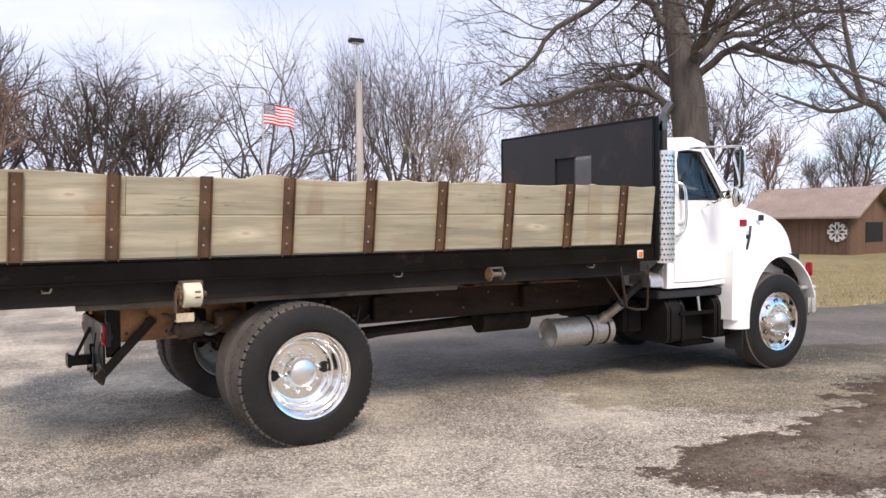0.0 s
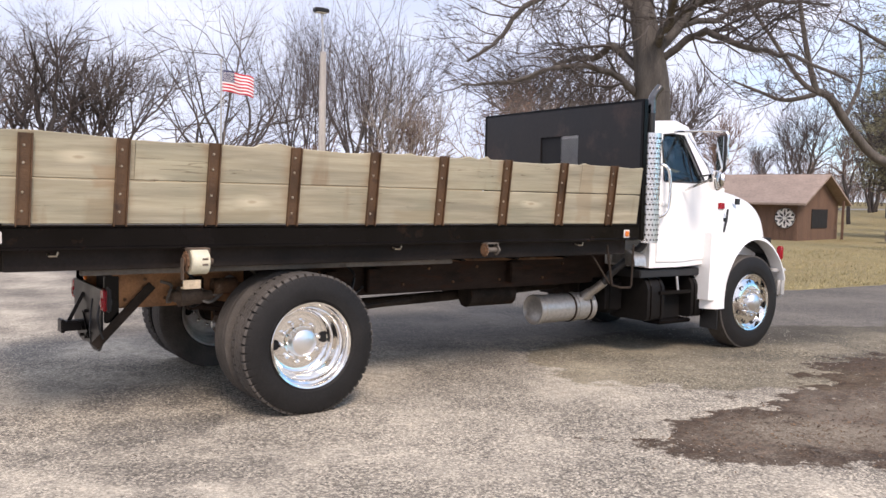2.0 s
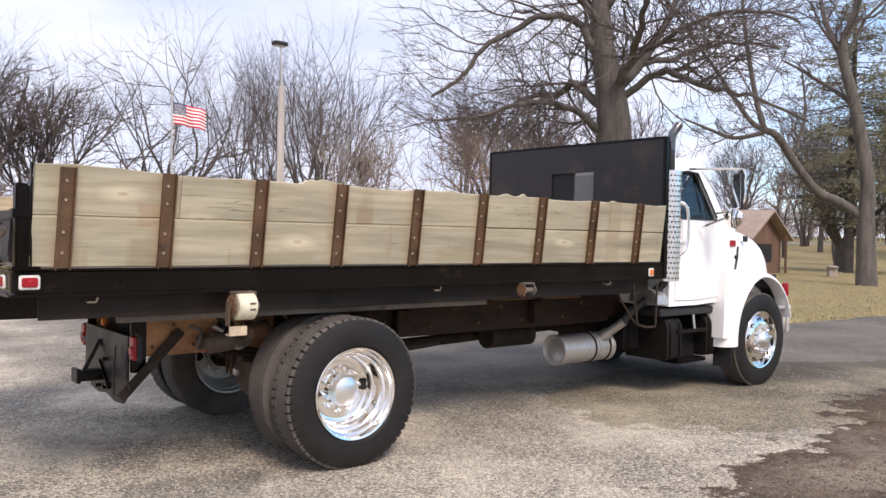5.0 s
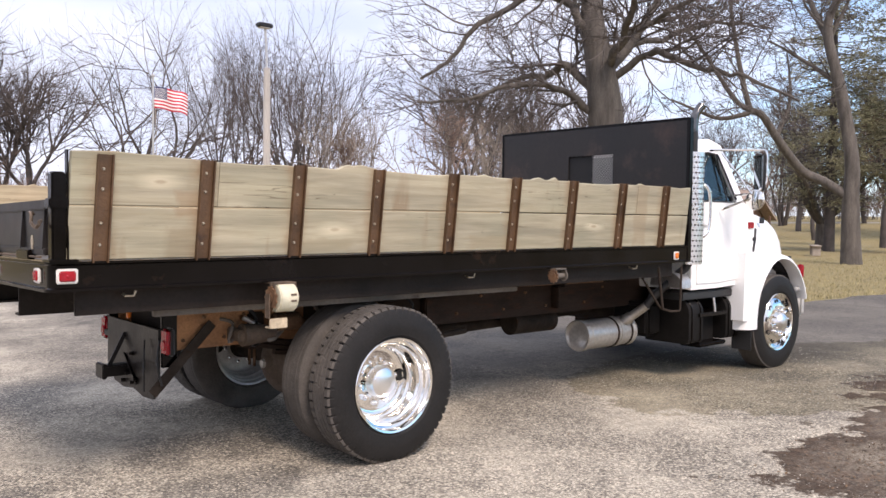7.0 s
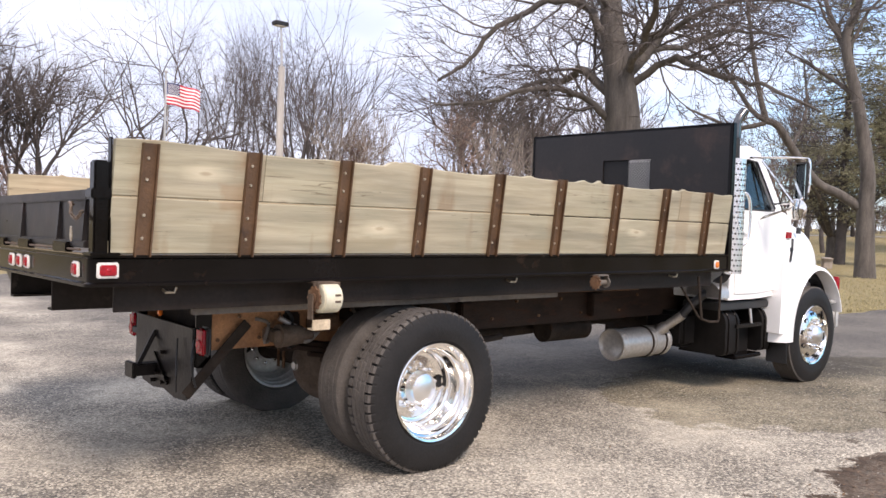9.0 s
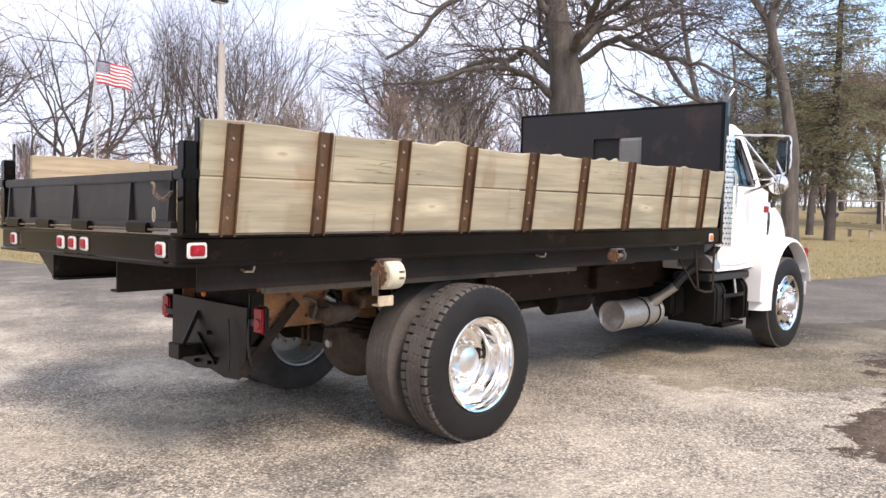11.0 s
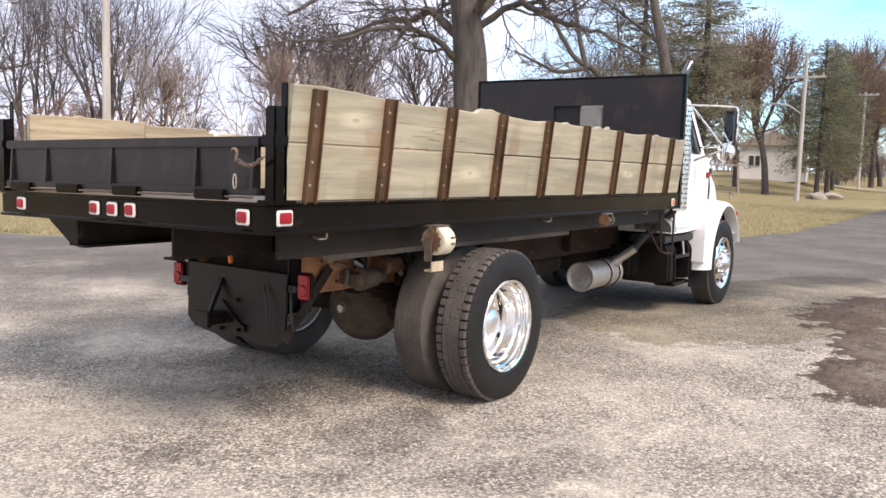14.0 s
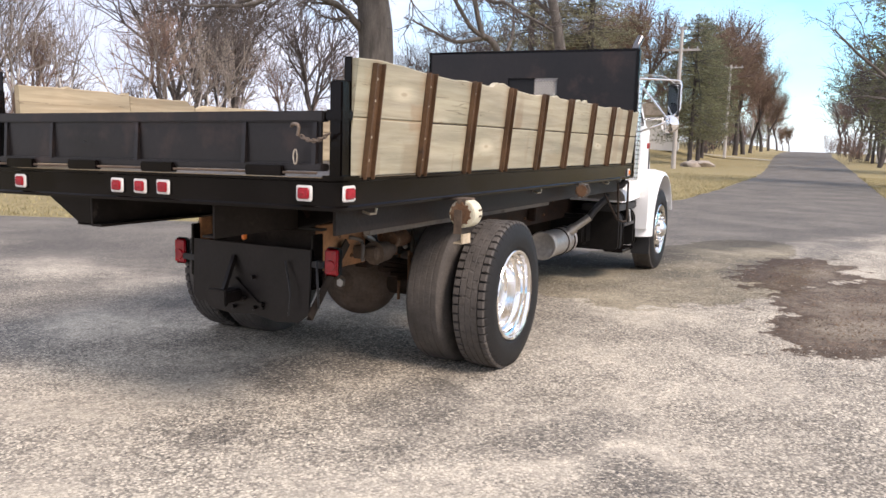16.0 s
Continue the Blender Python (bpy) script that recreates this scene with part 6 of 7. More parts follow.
def woods_tree(seed, height, style, at, twig, label, bark="bark_far", wide=1.0):
    rng = random.Random(seed)
    wood, crown = Wood(), Wood()
    crown.thin = 0.0088
    if style == "shrub":
        for _ in range(19):
            a = rng.uniform(0, 6.28)
            q = rng.uniform(0, 1.3)
            pts = wander(rng, Vector((q * math.cos(a), q * math.sin(a), -0.1)), Vector((0.3 * math.cos(a), 0.3 * math.sin(a), 1)), height * rng.uniform(0.5, 1.0), 5, 0.12, 0.04)
            wood.limb(pts, 0.022, 0.006, 3)
            sprout(rng, crown, crown, pts, 0.022, 0.006, 0, [(7, 0.38, 0.55, 0.14, 0.06, 2, 0.1), (5, 0.55, 0.6, 0.18, 0.02, 2, 0.1)])
        return tree_thing("shrub", at, wood, crown, M[bark], M[twig], label, "shrub", "thicket below the woods")
    spec = TREE_STYLES[style]
    stems = {"vase": 4, "round": 3, "spread": 1, "sparse": 2, "birch": 2}[style]
    for k in range(stems):
        a = 6.283 * k / stems + rng.random()
        out = Vector((math.cos(a), math.sin(a), 0))
        lean = out * (0.0 if stems == 1 else rng.uniform(0.16, 0.34)) + Vector((0, 0, 1))
        ramify(rng, wood, crown, out * (0.0 if stems == 1 else 0.16) - Vector((0, 0, 0.2)), lean, height * (0.25 if stems == 1 else 0.3), height * 0.0185 / stems ** 0.3, 0, {"spread": 5, "vase": 5, "round": 5, "sparse": 6, "birch": 5}[style], spec)
    # trimmed to the wanted height and width
    tall = sorted(v[2] for v in crown.verts)[int(len(crown.verts) * 0.985)]
    k, kx = height / tall, wide * height / tall
    for w in (wood, crown):
        w.verts = [(x * kx, y * kx, z * k) for x, y, z in w.verts]
    return tree_thing("bare_tree", at, wood, crown, M[bark], M[twig], label, "tree", "bare woods beyond the lot")


def scatter(protos, spots, seed, lo, hi):
    rng = random.Random(seed)
    for i, (x, y) in enumerate(spots):
        k = i % len(protos)
        s = rng.uniform(lo, hi)
        copy_thing(protos[k], pose(x, y, land(x, y) - 0.05, 0, 0, rng.uniform(0, 360)) @ Matrix.Scale(s, 4))


def arc(cx, cy, a0, a1, d0, d1, n, seed):
    """Spots at bearings a0..a1 (degrees from +x) and distances d0..d1 from a centre."""
    rng = random.Random(seed)
    out = []
    for k in range(n):
        a = radians(a0 + (a1 - a0) * (k + rng.uniform(0.1, 0.9)) / n)
        d = rng.uniform(d0, d1)
        out.append((cx + d * math.cos(a), cy + d * math.sin(a)))
    return out


W1 = woods_tree(11, 12.4, "vase", (21.9, 34.4, 0), "twig", "bare tree splitting low into rising grey limbs", wide=0.95)
W2 = woods_tree(12, 12.5, "vase", (20.7, 38.9, 0), "twig", "tall bare tree with upright grey-brown limbs", wide=0.7)
W3 = woods_tree(13, 11.2, "spread", (7.4, 40.0, 0), "twig", "broad bare tree with a dense twiggy crown", wide=0.9)
W4 = woods_tree(14, 12.9, "round", (16.2, 38.6, 0), "twig", "tall bare tree with a rounded crown", wide=0.72)
W5 = woods_tree(15, 10.8, "sparse", (13.2, 37.5, 0), "twig_dark", "sparse forked bare tree beyond the lot")
W6 = woods_tree(16, 9.0, "spread", (40.0, 34.5, 0), "twig_red", "bare tree with a reddish haze of twigs", wide=0.85)
W7 = woods_tree(17, 8.2, "birch", (22.1, 31.4, 0), "twig_pale", "pale-stemmed bare birch at the woods' edge", "birch_bark", 0.62)
S1 = woods_tree(21, 4.6, "shrub", (8.0, 40.0, 0), "twig_red", "dense brown leafless brush")
S2 = woods_tree(22, 3.6, "shrub", (16.0, 39.0, 0), "twig", "dense brown leafless brush")
S3 = woods_tree(23, 4.2, "shrub", (31.0, 33.0, 0), "twig_red", "dense brown leafless brush")
C0 = (-0.5, -6.0)
# bearings from +x: the lot's far left is near 97, the shed near 33
scatter([W3, W6, W3], arc(*C0, 83, 100, 45, 54, 10, 1), 1, 0.9, 1.1)
scatter([W2, W1], [(23.1, 41.1), (25.9, 38.4)], 3, 0.95, 1.0)
scatter([W5], [(12.2, 36.8)], 36, 0.82, 0.84)
scatter([W3], [(9.2, 40.6), (10.3, 39.4), (6.5, 42.1)], 35, 0.68, 0.85)
scatter([W6], [(24.6, 32.1)], 37, 0.7, 0.74)
scatter([W7], [(23.5, 31.7), (24.3, 31.2)], 38, 0.85, 1.0)
scatter([W3, W6], arc(*C0, 53, 56, 66, 74, 2, 33), 33, 0.4, 0.5)
scatter([W7], arc(*C0, 46, 51.5, 43, 50, 4, 4), 4, 0.75, 1.0)
scatter([W3, W6, W3], arc(*C0, 44, 50, 48, 62, 5, 34), 34, 0.9, 1.05)
scatter([W3, W6, W3, W2, W6], arc(*C0, 24, 45, 55, 75, 8, 5), 5, 0.68, 0.95)
scatter([W3, W1, W3], arc(*C0, 18.5, 28, 70, 95, 8, 6), 6, 0.9, 1.2)
scatter([W3, W4, W6], arc(*C0, 20, 51, 85, 120, 7, 7), 7, 0.6, 0.85)
scatter([W3, W6], arc(*C0, 57, 98, 85, 120, 7, 11), 11, 0.6, 0.85)
scatter([S1, S2, S3], arc(*C0, 57, 101, 41, 50, 38, 8), 8, 0.7, 1.05)
scatter([S1, S3], arc(*C0, 60, 75, 39, 44, 11, 12), 12, 0.85, 1.15)
scatter([S2, S3], arc(*C0, 30, 51, 44, 56, 19, 9), 9, 0.7, 1.0)
scatter([S1, S3], arc(*C0, 78, 102, 42, 52, 20, 10), 10, 0.8, 1.25)


def oak():
    """The big old oak behind the cab, its heavy limbs set one by one."""
    rng = random.Random(5)
    wood, crown = Wood(), Wood()
    crown.thin = 0.0062
    right, ahead = Vector((0.62, -0.785, 0)), Vector((0.785, 0.62, 0))

    def spot(u, z, d=0.0):
        return right * u + ahead * d + Vector((0, 0, z))

    trunk = [spot(0, -0.3), spot(0, 0.6), spot(0.02, 2.5), spot(-0.05, 4.6), spot(-0.22, 5.9), spot(-0.45, 7.2), spot(-0.5, 8.6), spot(-0.3, 10.3), spot(-0.1, 12.5)]
    line = smooth_line(trunk, 4)
    radii = [0.80, 0.60, 0.50, 0.50, 0.42, 0.33, 0.25, 0.15, 0.05]
    for i, (a, b) in enumerate(zip(trunk, trunk[1:])):
        seg = line[4 * i: 4 * i + 5]
        wood.limb(seg, radii[i], radii[i + 1], 14)
    limbs = [
        ([(-0.4, 6.7, 0), (-1.25, 7.75, -0.3), (-2.0, 7.8, -0.5), (-3.0, 7.4, -0.8), (-3.95, 6.6, -1.0), (-4.4, 5.9, -1.2), (-5.2, 5.4, -1.3)], 0.17, 0.04),
        ([(-0.3, 4.5, 0), (-1.2, 5.15, -0.5), (-2.2, 5.35, -1.0), (-3.75, 4.85, -1.5), (-5.0, 4.7, -2.0)], 0.16, 0.03),
        ([(-0.3, 5.2, 0), (-1.2, 6.0, 0.4), (-1.8, 5.8, 0.8), (-2.6, 5.9, 1.2), (-3.8, 5.4, 1.5), (-4.8, 5.2, 1.8)], 0.2, 0.03),
        ([(0.1, 5.5, 0), (1.1, 6.2, -0.4), (1.95, 5.85, -0.8), (2.8, 5.55, -1.0), (3.6, 5.3, -1.3), (4.8, 4.6, -1.5)], 0.16, 0.03),
        ([(0.1, 5.9, 0), (1.0, 7.2, 0.5), (1.85, 8.9, 0.9), (2.6, 10.8, 1.2)], 0.2, 0.04),
        ([(-0.4, 7.2, 0), (-1.1, 8.8, 0.4), (-2.0, 10.6, 0.5), (-2.8, 12.0, 0.4)], 0.18, 0.04),
        ([(-0.45, 8.0, 0), (0.5, 9.4, -0.6), (1.3, 11.0, -1.2), (2.0, 12.6, -1.6)], 0.15, 0.03),
        ([(-0.1, 5.6, 0), (-0.6, 6.8, 1.8), (-1.0, 8.0, 3.4), (-1.2, 9.6, 4.6)], 0.2, 0.04),
        ([(-0.1, 5.8, 0), (0.4, 6.6, -1.6), (0.7, 7.4, -3.2), (0.6, 8.6, -4.4)], 0.18, 0.04),
        ([(-0.4, 7.6, 0), (-1.6, 8.6, -1.4), (-3.2, 9.2, -2.4), (-4.6, 9.4, -3.0)], 0.14, 0.03),
        ([(0.0, 6.4, 0), (1.6, 7.0, 1.6), (3.2, 7.6, 2.6), (4.8, 7.6, 3.2)], 0.15, 0.03),
        ([(0.0, 6.2, 0), (1.5, 7.1, -1.2), (3.0, 7.4, -2.0), (4.4, 7.0, -2.4)], 0.13, 0.03),
    ]
    for pts, r0, r1 in limbs:
        line = smooth_line([spot(*p) for p in pts], 4)
        line = [p + Vector((rng.gauss(0, 0.04), rng.gauss(0, 0.04), rng.gauss(0, 0.04))) if 0 < i else p for i, p in enumerate(line)]
        wood.limb(line, r0 * 0.74, r1, 8)
        reach = sum((b - a).length for a, b in zip(line, line[1:]))
        for k in range(17):
            f = (0.12 + 0.88 * (k + rng.random()) / 17) * (len(line) - 1)
            q = min(len(line) - 2, int(f))
            axis = (line[q + 1] - line[q]).normalized()
            out = axis.cross(Vector((rng.gauss(0, 1), rng.gauss(0, 1), rng.gauss(0, 1) + 0.2))).normalized()
            t = rng.uniform(0.55, 1.15)
            share = f / (len(line) - 1)
            ramify(rng, wood, crown, line[q].lerp(line[q + 1], f - q), axis * math.cos(t) + out * math.sin(t), reach * rng.uniform(0.15, 0.26) * (1.1 - 0.35 * share), max(0.018, (r0 + (r1 - r0) * share) * 0.3), 2, 5, (2, 0.48, 0.20, 0.025, 2, 0.74))
    return tree_thing("oak_tree", (17.8, 9.4, 0), wood, crown, M["bark"], M["twig_dark"], "massive bare old oak with heavy crooked limbs", "tree")


oak()


def forked_tree():
    """A crooked maple with one long limb leaning out."""
    rng = random.Random(8)
    wood, crown = Wood(), Wood()
    right, ahead = Vector((0.39, -0.92, 0)), Vector((0.92, 0.39, 0))

    def spot(u, z, d=0.0):
        return right * u + ahead * d + Vector((0, 0, z))

    trunk = smooth_line([spot(0.1, -0.3), spot(0.06, 0.5), spot(0, 2.4), spot(0, 3.9), spot(-0.45, 6.5), spot(-0.95, 8.7), spot(-0.6, 10.0), spot(-0.1, 12.0), spot(0.3, 14.5)], 4)
    wood.limb(trunk[:9], 0.42, 0.30, 12)
    wood.limb(trunk[8:], 0.30, 0.05, 10)
    sprout(rng, wood, crown, trunk[14:], 0.25, 0.05, 0, [(9, 0.4, 0.8, 0.16, 0.05, 5, 0.1), (8, 0.42, 0.6, 0.2, 0.03, 3, 0.1), (6, 0.5, 0.6, 0.22, 0.03, 2, 0.1)])
    lean = smooth_line([spot(-0.1, 2.5), spot(-0.9, 3.05), spot(-1.7, 3.5), spot(-2.5, 4.6, -0.6), spot(-3.05, 5.5, -1.0), spot(-3.5, 5.7, -1.3)], 4)
    wood.limb(lean, 0.19, 0.13, 10)
    for pts, r0 in (([(-3.45, 5.65, -1.3), (-3.75, 6.8, -1.5), (-4.1, 8.8, -1.7), (-4.35, 10.8, -1.8), (-4.6, 12.8, -1.8)], 0.125),
                    ([(-3.45, 5.7, -1.3), (-4.0, 6.1, -1.5), (-5.0, 7.7, -2.0), (-6.0, 9.2, -2.4), (-7.1, 10.8, -2.8)], 0.115),
                    ([(-3.5, 5.6, -1.3), (-4.5, 5.4, -1.6), (-5.4, 5.75, -2.0), (-6.2, 6.1, -2.4)], 0.10),
                    ([(-0.9, 8.4, 0), (-1.6, 10.0, 0.5), (-2.0, 12.0, 0.8)], 0.17),
                    ([(-2.6, 4.7, -0.6), (-2.2, 6.3, 0.3), (-2.4, 8.2, 0.9)], 0.09)):
        line = smooth_line([spot(*p) for p in pts], 4)
        wood.limb(line, r0, 0.03, 8)
        sprout(rng, wood, crown, line, r0 * 0.8, 0.03, 0, [(11, 0.34, 0.8, 0.15, 0.05, 5, 0.12), (8, 0.44, 0.7, 0.18, 0.02, 3, 0.1), (8, 0.5, 0.7, 0.2, 0.0, 2, 0.1)])
    return tree_thing("maple_tree", (30.4, 7.9, 0), wood, crown, M["bark"], M["twig_dark"], "crooked bare tree with one long leaning limb", "tree")


forked_tree()


def low_tree(seed, at, height):
    rng = random.Random(seed)
    wood, crown = Wood(), Wood()
    pts = wander(rng, Vector((0, 0, -0.2)), Vector((0, 0, 1)), 1.6, 3, 0.05, 0.1)
    wood.limb(pts, 0.34, 0.26, 9)
    for k in range(6):
        a = 1.05 * k + rng.random()
        q = wander(rng, pts[-1], Vector((math.cos(a), math.sin(a), 0.9)), height * 0.75, 7, 0.12, 0.05)
        wood.limb(q, 0.18, 0.03, 7)
        sprout(rng, wood, crown, q, 0.16, 0.03, 0, [(12, 0.42, 0.8, 0.15, 0.0, 4, 0.15), (8, 0.45, 0.7, 0.18, 0.0, 3, 0.1), (8, 0.5, 0.7, 0.2, 0.0, 2, 0.1)])
    return tree_thing("bare_tree", at, wood, crown, M["bark"], M["twig"], "low spreading bare tree on the lawn", "tree")


low_tree(31, (44.0, 15.2, 0), 8.0)
low_tree(32, (35.5, -8.0, 0), 11.5)


def leafy_tree(seed, at, height, width, mat, label, name="spruce_tree", bare=0.12, gap=0.0, full=0.75, spray=(0.12, 0.27), dense=13, thin_top=0.0):
    """A tree that holds its needles or leaves: boughs hung with many small sprays."""
    rng = random.Random(seed)
    wood = Wood()
    r0 = height * 0.017
    wood.limb([Vector((0, 0, -0.2)), Vector((0.1, 0, height * 0.5)), Vector((0, 0, height))], r0, 0.03, 8)
    verts, faces = [], []
    z = height * bare
    while z < height - 0.2:
        f = (z - height * bare) / (height * (1 - bare))
        reach = width * (1 - f ** (1 / full)) ** 0.8 * (0.72 + 0.28 * min(1, f * 6))
        for k in range(rng.randint(6, 8)):
            if rng.random() < gap + thin_top * max(0.0, f - 0.45):
                continue
            a = rng.uniform(0, 6.283)
            L = reach * rng.uniform(0.55, 1.12) + 0.15
            way = Vector((math.cos(a), math.sin(a), rng.uniform(-0.22, 0.16)))
            tip = wander(rng, Vector((0, 0, z + rng.uniform(-0.2, 0.2))), way, L, 5, 0.08, -0.01)
            wood.limb(tip, 0.035, 0.008, 3)
            m = max(6, int(L * dense))
            for j in range(m):
                g = 0.12 + 0.88 * ((j + rng.random()) / m) ** 0.8
                i = min(4, int(g * 5))
                p = tip[i].lerp(tip[i + 1], g * 5 - i)
                wide = 0.22 * L * (1 - 0.6 * g)
                p = p + Vector((rng.gauss(0, wide), rng.gauss(0, wide), rng.gauss(-0.05, 0.12)))
                for _ in range(7):
                    d = Vector((rng.gauss(0, 1), rng.gauss(0, 1), rng.gauss(-0.3, 0.6))).normalized()
                    s = rng.uniform(*spray)
                    w = d.cross(Vector((rng.gauss(0, 1), rng.gauss(0, 1), rng.gauss(0, 1)))).normalized() * s * 0.11
                    b = len(verts)
                    q = p + d * s
                    verts += [tuple(p - w), tuple(p + w), tuple(q)]
                    faces.append((b, b + 1, b + 2))
        z += rng.uniform(0.26, 0.46) * (1 - 0.3 * f)
    ob = thing(name, at, label, "tree")
    part("trunk", wood.mesh("trunk", M["bark_far"]), None, ob)
    part("crown", finish("crown", verts, faces, mat, False), None, ob)
    return ob


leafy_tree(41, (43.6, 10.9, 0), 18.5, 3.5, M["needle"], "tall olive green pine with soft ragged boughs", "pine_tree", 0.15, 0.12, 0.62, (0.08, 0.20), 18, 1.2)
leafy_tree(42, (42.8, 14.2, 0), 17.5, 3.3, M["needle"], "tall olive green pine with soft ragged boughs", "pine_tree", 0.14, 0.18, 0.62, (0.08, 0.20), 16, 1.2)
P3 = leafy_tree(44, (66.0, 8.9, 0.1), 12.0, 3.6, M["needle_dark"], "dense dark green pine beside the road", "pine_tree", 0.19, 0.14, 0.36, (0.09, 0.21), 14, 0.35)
copy_thing(P3, pose(73.5, 9.5, 0.3, 0, 0, 130) @ Matrix.Scale(1.05, 4))
copy_thing(P3, pose(81.0, 10.4, 0.5, 0, 0, 250) @ Matrix.Scale(0.95, 4))


def brown_oak(seed, at, height, wide, label):
    """A young oak that holds part of its dry leaves: forking limbs, and small leaves along the twigs."""
    rng = random.Random(seed)
    wood, crown = Wood(), Wood()
    crown.thin = 0.011
    ramify(rng, wood, crown, Vector((0, 0, -0.2)), Vector((0.02, 0, 1)), height * 0.2, height * 0.022, 0, 5, (3, 0.42, 0.12, 0.06, 2, 0.76))
    order = int(len(crown.verts) * 0.97)
    tall, broad = sorted(v[2] for v in crown.verts)[order], sorted(abs(v[0]) for v in crown.verts)[order]
    for w in (wood, crown):
        w.verts = [(x * wide / broad, y * wide / broad, z * height / tall) for x, y, z in w.verts]
    verts, faces = [], []
    for _ in range(30000):
        p = Vector(rng.choice(crown.verts)) + Vector((rng.gauss(0, 0.34), rng.gauss(0, 0.34), rng.gauss(0, 0.3)))
        if p.z < height * 0.3:
            continue
        d = Vector((rng.gauss(0, 1), rng.gauss(0, 1), rng.gauss(-0.3, 0.8))).normalized() * rng.uniform(0.07, 0.16)
        w = d.cross(Vector((rng.gauss(0, 1), rng.gauss(0, 1), rng.gauss(0, 1)))).normalized() * d.length * 0.26
        b = len(verts)
        verts += [tuple(p - w), tuple(p + w), tuple(p + d)]
        faces.append((b, b + 1, b + 2))
    ob = tree_thing("brown_tree", at, wood, crown, M["bark_far"], M["twig_red"], label, "tree")
    part("dry_leaves", finish("dry_leaves", verts, faces, M["needle_brown"], False), None, ob)
    return ob


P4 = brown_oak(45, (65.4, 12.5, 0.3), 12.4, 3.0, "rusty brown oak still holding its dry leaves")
brown_oak(46, (92.0, 12.0, 0.6), 14.2, 3.2, "tall rusty brown tree holding its dry leaves")
copy_thing(P4, pose(52.0, 15.0, 0.0, 0, 0, 300) @ Matrix.Scale(0.85, 4))
copy_thing(P4, pose(71.0, 16.4, 0.8, 0, 0, 100) @ Matrix.Scale(1.0, 4))
for x, y, rz, k in ((99, 9.6, 120, 1.35), (105, 9.4, 20, 1.2), (113, 9.5, 210, 1.05), (126, 9.4, 70, 1.04), (138, 9.5, 310, 0.9), (150, 9.2, 20, 0.75), (175, 9.0, 80, 0.48), (200, 12.0, 40, 0.48), (110, 14.5, 200, 1.1), (119, 15.0, 140, 1.0)):
    copy_thing(P4, pose(x, y, land(x, y) - 0.05, 0, 0, rz) @ Matrix.Scale(0.83 * k, 4))
copy_thing(P3, pose(103.0, 12.8, land(103, 12.8), 0, 0, 40) @ Matrix.Scale(0.95, 4))
copy_thing(P3, pose(134.0, 10.8, land(134, 10.8), 0, 0, 75) @ Matrix.Scale(0.55, 4))
copy_thing(P3, pose(39.0, -5.6, 0.0, 0, 0, 60) @ Matrix.Scale(1.05, 4))
copy_thing(P3, pose(66.9, -6.1, 0.05, 0, 0, 10) @ Matrix.Scale(0.88, 4))
copy_thing(P3, pose(63.0, -8.6, 0.05, 0, 0, 200) @ Matrix.Scale(1.0, 4))
scatter([W3, W4, W1], [(104, 19), (118, 21), (140, 19), (152, 18), (165, 22)], 51, 0.9, 1.1)
scatter([W3, W4, W6, W3], [(78, -5.0), (83, -5.2), (90, -4.6), (97, -4.2), (106, -3.4), (116, -2.6), (128, -1.6), (140, -0.6), (86, -7.5), (101, -6.6), (122, -5.6)], 52, 0.72, 0.92)
scatter([S1, S3], [(92, -3.6), (101, -3.0), (111, -2.2), (122, -1.2), (133, -0.2), (145, 0.8)], 54, 0.6, 0.9)
scatter([W4, W6], [(195, 16), (210, -4), (200, -9)], 53, 0.5, 0.7)
scatter([S1, S3], arc(*C0, 12.5, 31, 100, 122, 26, 59), 59, 1.1, 1.6)
scatter([S1, S3, S2], [(90 + 4.2 * k, 12.2 + 0.18 * k + 1.2 * (k % 2)) for k in range(17)], 60, 1.0, 1.5)
# unseen brush out of view, added to darken reflections in the truck's side
scatter([S1, S2], arc(*C0, -165, -20, 50, 62, 24, 58), 58, 2.0, 2.8)

# ---- lamp post, flagpole ----


def light_pole(x, y):
    ob = thing("light_pole", (x, y, 0), "weathered wooden pole with a small area lamp on top", "light pole")
    bm = B()
    rod(bm, (0, 0, -0.2), (0, 0, 6.3), 0.135, 0.105, 16)
    part("pole", bm, M["pole_grey"], ob)
    bm = B()
    tube(bm, [(0.0, 0.0, 6.1), (-0.02, 0.0, 7.0), (-0.06, 0.02, 7.62)], 0.035, 8)
    part("pipe", bm, M["galv"], ob)
    bm = B()
    box(bm, -0.34, 0.16, -0.14, 0.14, 7.58, 7.72, 0.03)
    head = part("lamp_head", bm, M["trim"], ob, "flat dark lamp head")
    bm = B()
    box(bm, -0.28, 0.08, -0.11, 0.11, 7.565, 7.585, 0.004)
    part("lamp_glass", bm, M["bezel"], head)


light_pole(12.0, 18.55)


